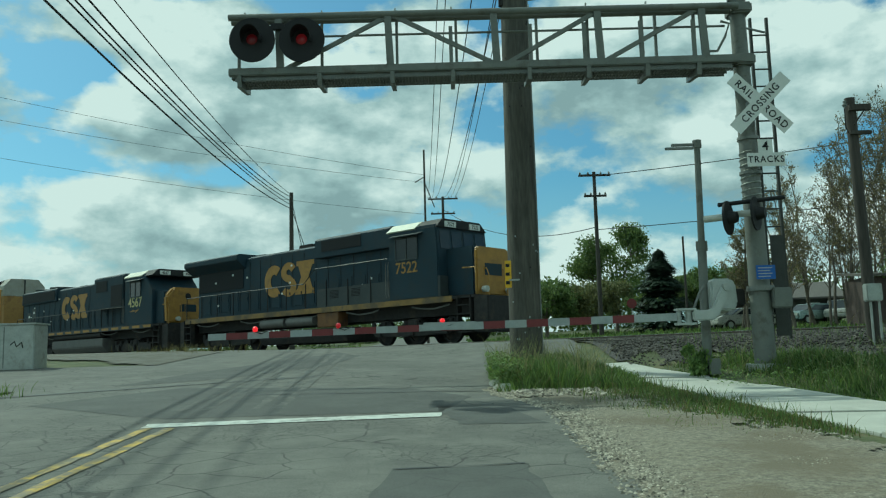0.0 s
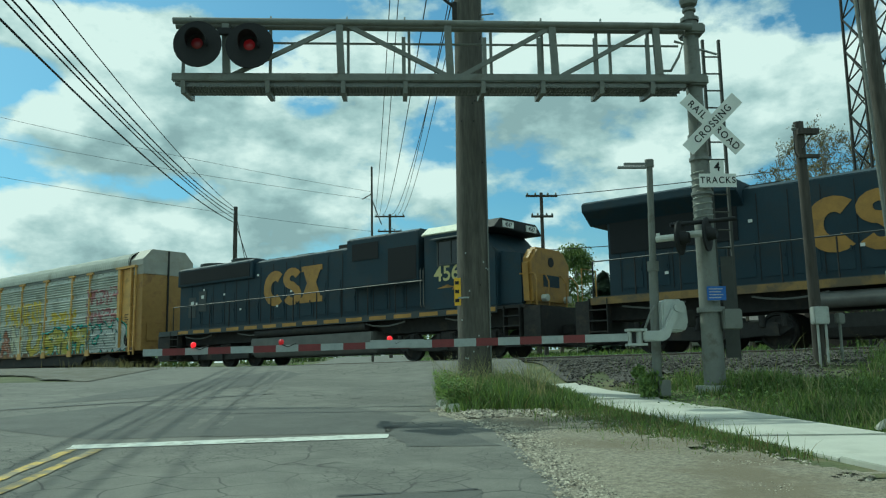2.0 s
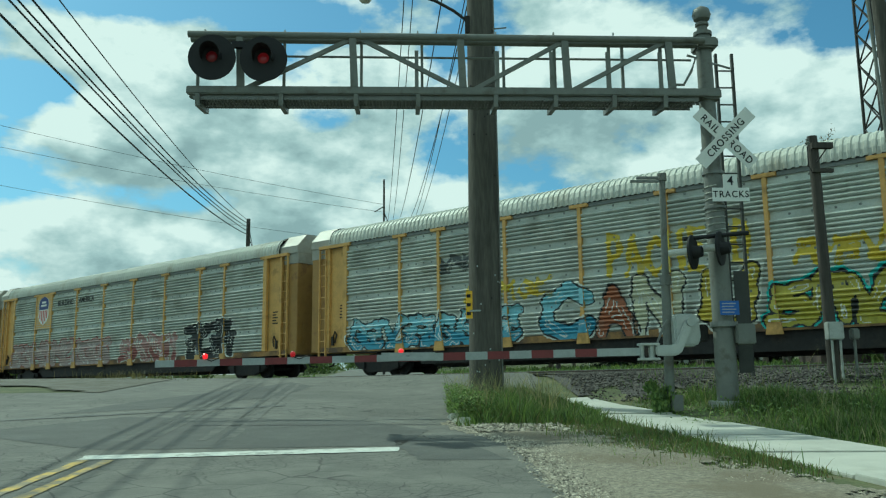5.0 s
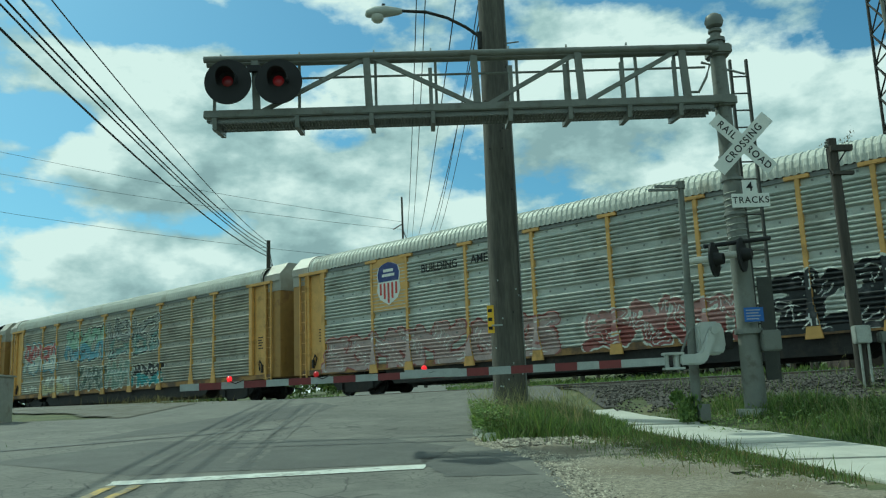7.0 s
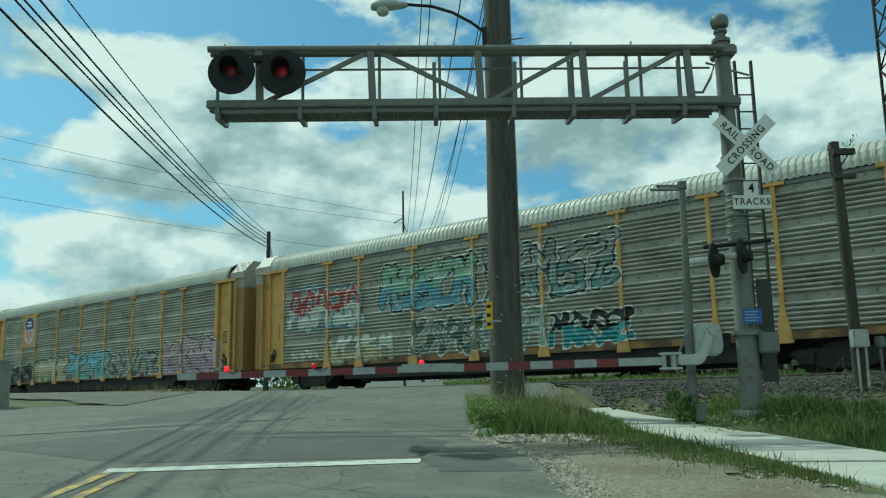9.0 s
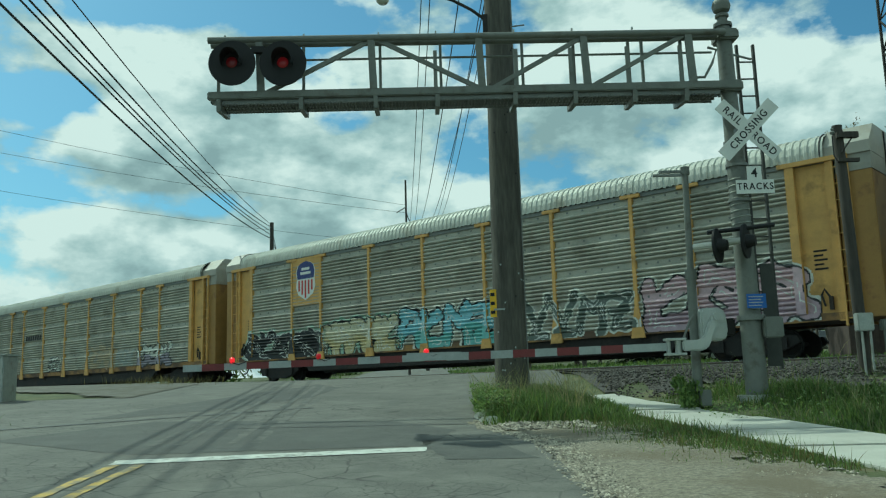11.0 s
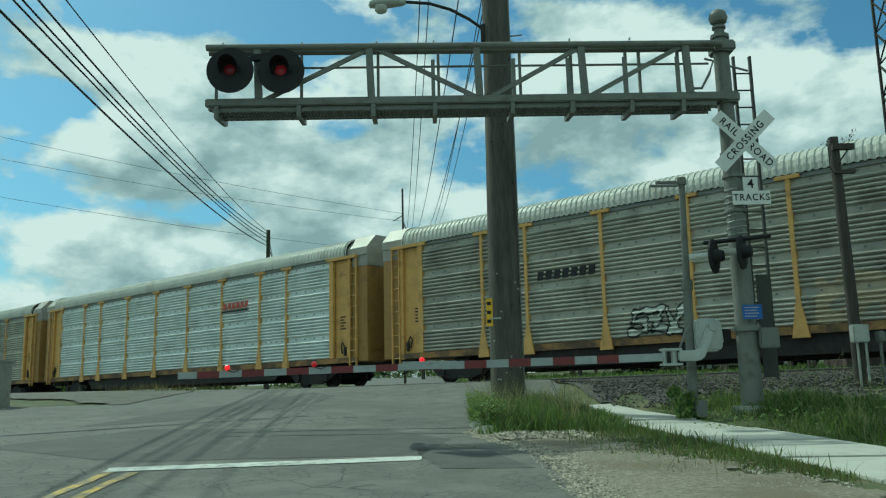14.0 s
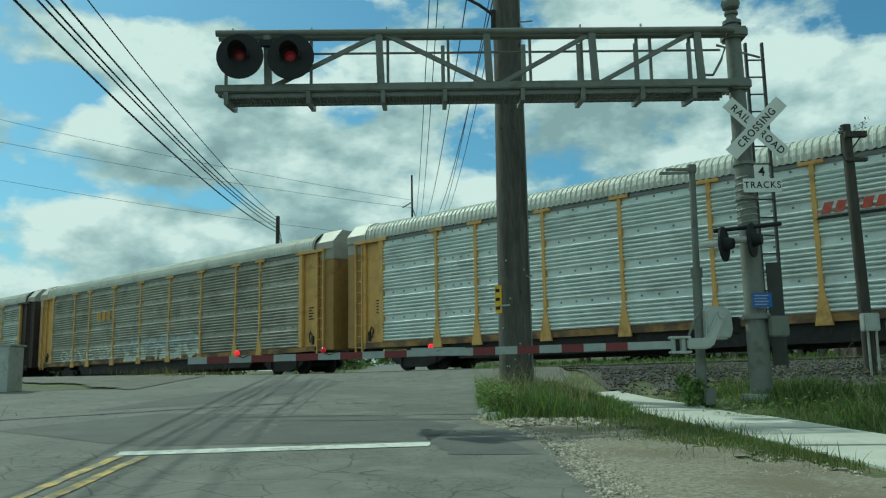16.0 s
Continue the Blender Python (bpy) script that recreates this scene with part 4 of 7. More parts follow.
        part("radiator_box", Shape().prism([(-1.12, 3.85), (-1.12, 4.62), (-0.95, 4.72), (0.95, 4.72), (1.12, 4.62), (1.12, 3.85)], "x", 0.35, 6.0), LOCO_BLUE, loco, bevel=0.02)
        part("radiator_grille", Shape().box(0.55, 5.8, -1.145, -1.125, 3.95, 4.55), GRILL, loco)
        for x in (2.0, 4.4):
            part("roof_fan", Shape().lathe((x, 0, 4.72), [(0.0, 0.12), (0.7, 0.12), (0.75, 0.0)], 20), IRON, loco)
        part("raised_box", Shape().prism([(-1.42, 2.9), (-1.42, 4.72), (-1.25, 4.82), (1.25, 4.82), (1.42, 4.72), (1.42, 2.9)], "x", 12.2, 15.9), LOCO_BLUE, loco, bevel=0.02)
        part("blower_grille", Shape().box(12.5, 13.9, -1.445, -1.425, 3.9, 4.55), GRILL, loco)
        part("side_recess", Shape().box(14.4, 15.8, -1.44, -1.425, 2.95, 4.2), GRILL, loco)
        stripes_block(loco, 6.65, 10.35, 2.5, 4.05, -hw - 0.022)
        cab_a, cab_b = 16.2, 19.4
    part("exhaust_stack", Shape().box(8.6 if older else 10.6, 9.6 if older else 11.4, -0.35, 0.35, 4.6, 4.86), IRON, loco, bevel=0.03)
    horn = Shape()
    for k in range(4):
        horn.cyl((11.6 - k * 0.22, 0.2, 4.92), (11.9 - k * 0.22, 0.2, 4.97), 0.05, 0.12, 10)
    horn.box(10.8, 11.7, 0.15, 0.25, 4.62, 4.86)
    part("horn", horn, BLACK, loco)
    # cab
    c = Shape().prism([(cab_a, 1.74), (cab_a, 4.55), (cab_b - (0.1 if older else 0.9), 4.55), (cab_b, 3.6), (cab_b, 1.74)], "y", -1.47, 1.47)
    part("cab", c, LOCO_BLUE, loco, bevel=0.04)
    r = Shape().prism([(-1.52, 4.48), (-1.1, 4.80), (1.1, 4.80), (1.52, 4.48), (1.46, 4.44), (-1.46, 4.44)], "x", cab_a - 0.1, cab_b - 1.15)
    part("cab_roof", r, LOCO_ROOF, loco, "pale weathered cab roof", bevel=0.02)
    part("cab_brow", Shape().prism([(-1.5, 4.42), (-1.1, 4.79), (1.1, 4.79), (1.5, 4.42)], "x", cab_b - 1.14, cab_b - 0.02), BLACK, loco, "dark cab brow", bevel=0.03)
    wx = cab_a + (0.45 if older else 0.7)
    part("side_window", Shape().box(wx, wx + 1.15, -1.486, -1.475, 3.35, 4.15), GLASS, loco, "dark cab side window")
    f = Shape().box(wx - 0.06, wx, -1.51, -1.475, 3.29, 4.21)
    f.box(wx + 1.15, wx + 1.21, -1.51, -1.475, 3.29, 4.21).box(wx, wx + 1.15, -1.51, -1.475, 4.15, 4.21).box(wx, wx + 1.15, -1.51, -1.475, 3.29, 3.35).box(wx + 0.55, wx + 0.6, -1.51, -1.475, 3.35, 4.15)
    part("window_frame", f, LOCO_GREY, loco)
    part("sunshade", Shape().prism([(-1.48, 4.28), (-1.75, 4.2), (-1.75, 4.23), (-1.48, 4.32)], "x", wx - 0.2, wx + 1.5), LOCO_GREY, loco)
    for y in (-1.3, -0.62, 0.08, 0.76):
        x0 = cab_b - (0.02 if older else 0.45)
        part("windscreen", Shape().prism([(x0 + 0.02, 3.65), (x0 + 0.06, 3.65), (x0 + (0.03 if older else -0.32), 4.3), (x0 + (-0.01 if older else -0.36), 4.3)] if not older else [(cab_b + 0.005, 3.6), (cab_b + 0.02, 3.6), (cab_b - 0.055, 4.3), (cab_b - 0.07, 4.3)], "y", y, y + 0.55), GLASS, loco)
    for y in (-0.72, 0.72):
        nb = part("number_board", Shape().box(cab_b - 0.03, cab_b + 0.03, y - 0.31, y + 0.31, 4.47, 4.69), WHITE, loco, "white number board")
        words(number, 0.2, BLACK, nb, pose(cab_b + 0.034, y, 4.575, 90, 0, 90), "board_number")
    words(number, 0.62 if older else 0.78, LOCO_YELLOW if older else LOCO_PALE, loco, pose(cab_a + (1.0 if older else 1.25), -1.478, 2.98 if older else 3.0, 90), "cab_number")
    if not older:
        part("bolt_emblem", Shape().prism([(16.8, 2.5), (17.3, 2.62), (17.25, 2.5), (18.0, 2.64), (17.5, 2.42), (17.55, 2.52)], "y", -1.482, -1.476), LOCO_YELLOW, loco)
    # nose
    if older:
        part("nose", Shape().box(cab_b - 0.05, 19.95, -0.95, 0.95, 1.74, 3.6), LOCO_BLUE, loco, bevel=0.05)
        part("nose_front", Shape().prism([(-0.95, 1.75), (-0.95, 3.45), (-0.85, 3.57), (0.85, 3.57), (0.95, 3.45), (0.95, 1.75)], "x", 19.95, 20.1), LOCO_YELLOW, loco, "yellow nose front", bevel=0.04)
        nose_x = 20.08
    else:
        part("nose", Shape().prism([(cab_b - 0.05, 1.74), (cab_b - 0.05, 3.62), (20.3, 3.45), (20.3, 1.74)], "y", -1.25, 1.25), LOCO_BLUE, loco, bevel=0.05)
        part("nose_front", Shape().prism([(-1.2, 1.75), (-1.28, 3.2), (-0.85, 3.68), (0.85, 3.68), (1.28, 3.2), (1.2, 1.75)], "x", 20.2, 20.62), LOCO_YELLOW, loco, "yellow nose front with dark emblem", bevel=0.1)
        part("headlight", Shape().cyl((20.58, 0, 3.2), (20.64, 0, 3.2), 0.17, n=16), BLACK, loco)
        part("nose_emblem", Shape().box(20.622, 20.632, -0.5, 0.5, 2.35, 2.75), LOCO_BLUE, loco)
        nose_x = 20.62
    if older:
        part("nose_emblem", Shape().box(20.101, 20.111, -0.5, 0.5, 2.5, 2.95), LOCO_BLUE, loco)
    for y in (-0.7, 0.7):
        part("ditch_light", Shape().cyl((nose_x + 0.1, y, 1.95), (nose_x + 0.3, y, 1.95), 0.12, n=12), LAMP_GLASS, loco)
    # end platforms, pilots, steps, couplers
    for a, b in ((-0.1 if older else -0.7, 0.5), (L - 0.5, L + 0.2)):
        part("end_plate", Shape().box(a, b, -1.45, 1.45, 0.35, 1.66), IRON, loco, bevel=0.03)
    for a, b in ((-0.6, -0.1) if older else (-1.3, -0.7), (L + 0.2, L + 0.6)):
        part("coupler", Shape().box(a, b, -0.16, 0.16, 0.75, 1.05), IRON, loco, bevel=0.03)
    for x in (0.75, L - 0.9):
        st = Shape()
        for k in range(4):
            st.box(x - 0.3, x + 0.3, -1.55, -1.3, 0.35 + k * 0.33, 0.39 + k * 0.33)
        st.box(x - 0.33, x - 0.3, -1.55, -1.3, 0.35, 1.7).box(x + 0.3, x + 0.33, -1.55, -1.3, 0.35, 1.7)
        part("steps", st, IRON, loco)
    # handrails
    for x in [0.6 + 1.42 * k for k in range(11 if older else 12)]:
        if x < cab_a - 0.2:
            part("stanchion", Shape().cyl((x, -1.48, 1.72), (x, -1.48, 2.85), 0.025, n=6), BLACK, loco)
    part("handrail", Shape().tube([(0.6, -1.48, 2.85), (10.4, -1.48, 2.85), (11.2, -1.48, 3.45 if older else 2.85), (cab_a - 0.1, -1.48, 3.45 if older else 2.85)], 0.022), LOCO_GREY, loco)
    for y in (-1.3, -0.55, 0.55, 1.3):
        part("grab_iron", Shape().tube([(nose_x + 0.25, y, 0.9), (nose_x + 0.25, y, 2.5), (nose_x + 0.1, y * 0.9, 2.75), (nose_x - 0.4, y, 2.75)], 0.025), LOCO_YELLOW, loco, "yellow grab iron")
    part("rear_rail", Shape().tube([(0.1, -1.3, 1.2), (0.1, -1.3, 2.7), (0.1, -0.4, 2.7), (0.1, -0.4, 1.7)], 0.025), LOCO_YELLOW, loco)
    rng = random.Random(int(number))
    pipes = Shape()
    for k in range(5):
        x = 1.5 + k * 3.9
        pipes.tube([(x + i * 0.4, -1.4, 1.45 - 0.13 * math.sin(i / 5 * math.pi) - 0.02 * rng.random()) for i in range(6)], 0.03, 5)
    tagged(part("sagging_hoses", pipes, LOUVRE, loco), kind="stuff")
    tags = Shape()
    for k in range(9):
        x = rng.uniform(1.5, 15)
        z = rng.uniform(2.2, 3.9)
        tags.box(x, x + 0.12, -hw - 0.05, -hw - 0.045, z, z + 0.09)
    tagged(part("small_labels", tags, WHITE, loco), kind="stuff")
    # walkway-edge strip, side doors with louvres, roof fittings
    part("walkway_edge", Shape().box(0.6, cab_a, -1.50, -1.475, 1.725, 1.765), LOCO_GREY, loco)
    for k in range(3):
        x = (2.0 if older else 6.3) + k * (1.5 if older else 1.9)
        v = part("roof_hatch", Shape().box(x, x + 1.1, -0.55, 0.55, 4.60, 4.70 if older else 4.68), LOCO_GREY, loco, bevel=0.02)
    if not older:
        for x in (1.9, 4.3):
            part("fan_guard", Shape().lathe((x, 0, 4.84), [(0.78, -0.1), (0.80, 0.05), (0.74, 0.07), (0.2, 0.1), (0.0, 0.1)], 20), LOCO_GREY, loco)
        for x, z in ((1.1, 2.35), (1.9, 2.6)):
            dr = part("equipment_door", Shape().box(x, x + 0.6, -hw - 0.035, -hw - 0.015, z, z + 0.95), LOCO_GREY, loco, bevel=0.01)
            part("door_label", Shape().box(x + 0.2, x + 0.42, -hw - 0.04, -hw - 0.036, z + 0.6, z + 0.75), WHITE, dr)
    for x in (cab_a - 0.12, cab_a + 0.02):
        part("cab_grab", Shape().tube([(x, -1.50, 1.9), (x, -1.54, 2.0), (x, -1.54, 3.2), (x, -1.50, 3.3)], 0.016, 5), LOUVRE, loco)
    for x in (4.0, L - 4.0):
        make_truck(loco, x, 3, 1.85, WHEEL_BIG, 0.51, True)
    return loco


LOCO_SILL = stuff("grimy_yellow_sill", (0.26, 0.165, 0.05), 0.65, var=0.3, scale=3, stain=(0.09, 0.075, 0.05), stain_at=0.52, stain_scale=1.5)
LOCO_PALE = stuff("pale_yellow_lettering", (0.55, 0.50, 0.22), 0.5, var=0.1)
SPEED, START = 13.4, -63.6


def along_track(s, q=24.64):
    """The pose of a vehicle on the second track, s metres along it."""
    return Matrix.Translation(ALONG * s + ACROSS * q + Vector((0, 0, RAIL_Z))) @ pose(0, 0, 0, 0, 0, -42.6)


TRAIN = []
loco_a = make_loco("7522", True, "dark blue diesel locomotive with yellow nose and emblem")
loco_b = make_loco("4567", False, "dark blue diesel locomotive with wide yellow nose")
TRAIN += [(loco_a, 23.25), (loco_b, 0.8)]
first = make_rack()
racks = [first] + [copy_thing(first, Matrix()) for k in range(7)]
for k, car in enumerate(racks):
    TRAIN.append((car, -HALF - 2.05 - 29.4 * k))
for car, label in zip(racks, ("yellow autorack car covered in cyan and yellow graffiti", "galvanised autorack car with shield emblem and pale red graffiti", "galvanised autorack car with two rows of green and red graffiti", "galvanised autorack car with shield emblem and white graffiti",
                              "galvanised autorack car with dark lettering bars and grey graffiti", "clean bright galvanised autorack car with red marking", "galvanised autorack car with small yellow emblem and white graffiti", "long galvanised autorack car at the end of view")):
    tagged(car, label)
CYAN, YEL, PINKW, GRN, INK, PALE, REDP = (0.20, 0.52, 0.56), (0.62, 0.48, 0.05), (0.42, 0.33, 0.31), (0.20, 0.42, 0.30), (0.02, 0.024, 0.026), (0.66, 0.69, 0.62), (0.30, 0.10, 0.09)
SKY, DEEP, GREY_W = (0.30, 0.58, 0.66), (0.10, 0.34, 0.48), (0.50, 0.53, 0.50)
c = racks[0]
graffiti(c, -12.0, -4.0, 0.98, 2.1, SKY, INK, 11, 9, 0.12, 0.0, "", DEEP, PALE)
graffiti(c, -3.2, -0.85, 1.0, 2.5, SKY, INK, 12, 1, 0.20, 0.0, "C", DEEP, PALE)
graffiti(c, -1.0, 0.45, 1.0, 2.3, (0.36, 0.13, 0.06), INK, 13, 1, 0.17, 0.0, "A")
graffiti(c, 0.2, 2.1, 1.0, 2.5, (0.62, 0.62, 0.46), INK, 14, 1, 0.18, 0.0, "N", None, PALE)
graffiti(c, 2.2, 4.2, 1.0, 2.65, (0.56, 0.46, 0.07), INK, 24, 1, 0.17, 0.0, "U", None, PALE)
graffiti(c, 4.3, 9.2, 1.0, 2.2, (0.50, 0.44, 0.08), INK, 15, 5, 0.14, 0.0, "", (0.42, 0.38, 0.05), (0.08, 0.50, 0.46))
graffiti(c, 9.2, 12.5, 1.05, 2.35, (0.44, 0.47, 0.44), INK, 16, 3, 0.17, 0.0, "", None, (0.06, 0.45, 0.36))
graffiti(c, -6.2, -2.6, 2.42, 3.0, YEL, None, 18, 5, 0.055, 0.3)
graffiti(c, -0.6, 4.0, 2.75, 3.95, YEL, None, 17, 7, 0.075, 0.22, "PACHERO")
graffiti(c, 5.0, 7.8, 2.6, 3.3, YEL, None, 28, 5, 0.07, 0.3)
graffiti(c, 8.9, 12.0, 3.45, 4.3, (0.36, 0.15, 0.16), None, 19, 5, 0.055, 0.42)
graffiti(c, 8.9, 12.0, 2.45, 3.2, (0.36, 0.15, 0.16), None, 20, 5, 0.055, 0.42)
graffiti(c, -7.4, -5.2, 3.55, 4.1, (0.10, 0.11, 0.11), None, 29, 4, 0.06, 0.4)
c = racks[1]
shield(c, -9.25, -7.35, 3.15, 5.2)
words("BUILDING", 0.42, BLACK, c, pose(-5.65, -1.516, 4.5, 90), wide=0.95)
words("AMERICA", 0.42, BLACK, c, pose(-3.3, -1.516, 4.52, 90), wide=0.95)
graffiti(c, -12.2, -0.7, 1.0, 2.2, PINKW, REDP, 21, 9, 0.2)
graffiti(c, 0.4, 5.4, 1.05, 2.2, (0.42, 0.24, 0.22), PALE, 22, 7, 0.13, 0.1, "", REDP)
graffiti(c, 6.3, 9.8, 1.0, 2.6, INK, PALE, 23, 4, 0.2)
c = racks[2]
graffiti(c, -11.8, -7.4, 2.5, 4.15, (0.42, 0.10, 0.10), PALE, 31, 5, 0.10, 0.0, "", PALE, (0.14, 0.32, 0.42))
graffiti(c, -6.2, -1.5, 2.9, 4.5, (0.34, 0.52, 0.40), INK, 32, 5, 0.17, 0.0, "", (0.20, 0.42, 0.52), PALE)
graffiti(c, -1.2, 4.1, 2.8, 4.6, (0.30, 0.33, 0.31), INK, 33, 5, 0.11, 0.1, "", (0.22, 0.36, 0.34), PALE)
graffiti(c, -9.2, -5.6, 1.15, 2.0, PALE, (0.28, 0.30, 0.24), 35, 5, 0.10, 0.0, "", (0.58, 0.56, 0.36))
graffiti(c, -4.6, -1.3, 1.15, 2.3, (0.12, 0.17, 0.14), PALE, 36, 4, 0.12)
graffiti(c, -1.2, 1.4, 1.15, 2.4, (0.26, 0.36, 0.30), PALE, 37, 3, 0.12)
graffiti(c, 1.6, 4.6, 1.15, 2.2, INK, PALE, 38, 4, 0.09, 0.0, "", (0.10, 0.36, 0.38))
graffiti(c, -11.6, -9.8, 1.3, 1.55, PALE, None, 39, 6, 0.03)
c = racks[3]
shield(c, -9.25, -7.35, 3.15, 5.2)
graffiti(c, -12.8, -7.4, 1.0, 2.0, INK, PALE, 41, 5, 0.19, 0.0, "", None, (0.34, 0.50, 0.40))
graffiti(c, -7.3, -3.0, 1.0, 2.2, (0.62, 0.60, 0.44), INK, 42, 5, 0.18, 0.0, "", (0.56, 0.50, 0.28), (0.36, 0.52, 0.42))
graffiti(c, -2.9, 1.7, 1.0, 2.35, SKY, INK, 43, 4, 0.17, 0.0, "", (0.20, 0.48, 0.46), PALE)
graffiti(c, 1.9, 7.2, 1.05, 2.3, (0.12, 0.15, 0.13), PALE, 44, 5, 0.11)
graffiti(c, 7.5, 12.2, 1.05, 2.5, (0.62, 0.46, 0.50), INK, 45, 3, 0.21, 0.0, "", (0.48, 0.36, 0.42), PALE)
c = racks[4]
marks("lettering_bars", c, -6.9, 3.2, 2.3, 0.3, BLACK, 0.05, 7, label="dark lettering bars")
graffiti(c, -3.6, -1.9, 1.2, 2.0, PALE, INK, 51, 3, 0.05)
graffiti(c, 1.9, 4.5, 1.2, 2.2, (0.46, 0.40, 0.28), None, 52, 3, 0.16, 0.3)
graffiti(c, 4.8, 6.6, 1.2, 2.0, (0.40, 0.44, 0.42), None, 54, 3, 0.07, 0.2)
graffiti(c, 7.0, 10.4, 1.15, 2.1, PALE, INK, 53, 5, 0.10, 0.0, "", (0.34, 0.32, 0.38))
c = racks[5]
marks("lettering_bars", c, 4.55, 3.72, 2.0, 0.3, spray((0.46, 0.08, 0.05)), 0.12, 6, y=-1.535, label="red lettering bars")
marks("underline_bar", c, 4.4, 3.58, 2.1, 0.08, BLACK, 0.1, y=-1.535)
c = racks[6]
marks("emblem_bar", c, -6.3, 3.35, 1.7, 0.5, spray((0.50, 0.26, 0.03)), 0.0, 3, label="small orange emblem bars")
graffiti(c, -11.0, -4.0, 1.15, 1.85, PALE, None, 61, 6, 0.05)
graffiti(c, -3.4, 4.0, 1.0, 2.2, (0.44, 0.50, 0.50), None, 62, 6, 0.12, 0.1, "", PALE)

DARK_END = stuff("dark_brown_end", (0.05, 0.035, 0.028), 0.7, var=0.3, scale=2)
for o in racks[7].children:
    if o.name.split(".")[0] in ("end_post", "end_door", "ladder", "door_top"):
        o.data = o.data.copy()
        o.data.materials[0] = DARK_END

for car, mat in ((racks[2], PANEL_DULL), (racks[3], PANEL_DULL), (racks[4], PANEL_DULL), (racks[6], PANEL_DULL), (racks[5], PANEL_BRIGHT)):
    for o in car.children:
        if o.name.split(".")[0] == "side_screen":
            o.data = o.data.copy()
            o.data.materials[0] = mat

# ---- cantilever signal over the road ----
CY = 13.0


LADDER = stuff("dark_weathered_steel", (0.055, 0.058, 0.052), 0.7, 0.1, var=0.2)


def flasher(parent, m, r=0.36, hooded=True, lens=None):
    """A round black backplate with hood and red lens, facing -y in its own space."""
    f = new("flasher")
    f.parent, f.matrix_basis = parent, m
    s = Shape().cyl((0, 0.0, 0), (0, 0.03, 0), r, n=32)
    s.cyl((0, 0.03, 0), (0, 0.16, 0), r * 0.42, r * 0.3, n=20)
    part("backplate", s, BLACK, f, "round black backplate", smooth=True)
    part("lens", Shape().cyl((0, -0.012, 0), (0, -0.03, 0), r * 0.24, r * 0.18, n=20), lens or DIM_LENS, f, "red lens", smooth=True)
    if not hooded:
        return f
    hood = Shape()
    n = 14
    vs, fs = [], []
    for k in range(n + 1):
        a = radians(-20 + 220 * k / n)
        for rr, y in ((r * 0.44, -0.005), (r * 0.43, -0.28 + 0.10 * (1 - math.sin(max(0, a)))), (r * 0.405, -0.28 + 0.10 * (1 - math.sin(max(0, a)))), (r * 0.415, -0.005)):
            vs.append((math.cos(a) * rr, y, math.sin(a) * rr))
    for k in range(n):
        fs += [(4 * k + j, 4 * k + (j + 1) % 4, 4 * k + 4 + (j + 1) % 4, 4 * k + 4 + j) for j in range(4)]
    part("hood", hood.add(vs, fs), BLACK, f, smooth=True)
    return f


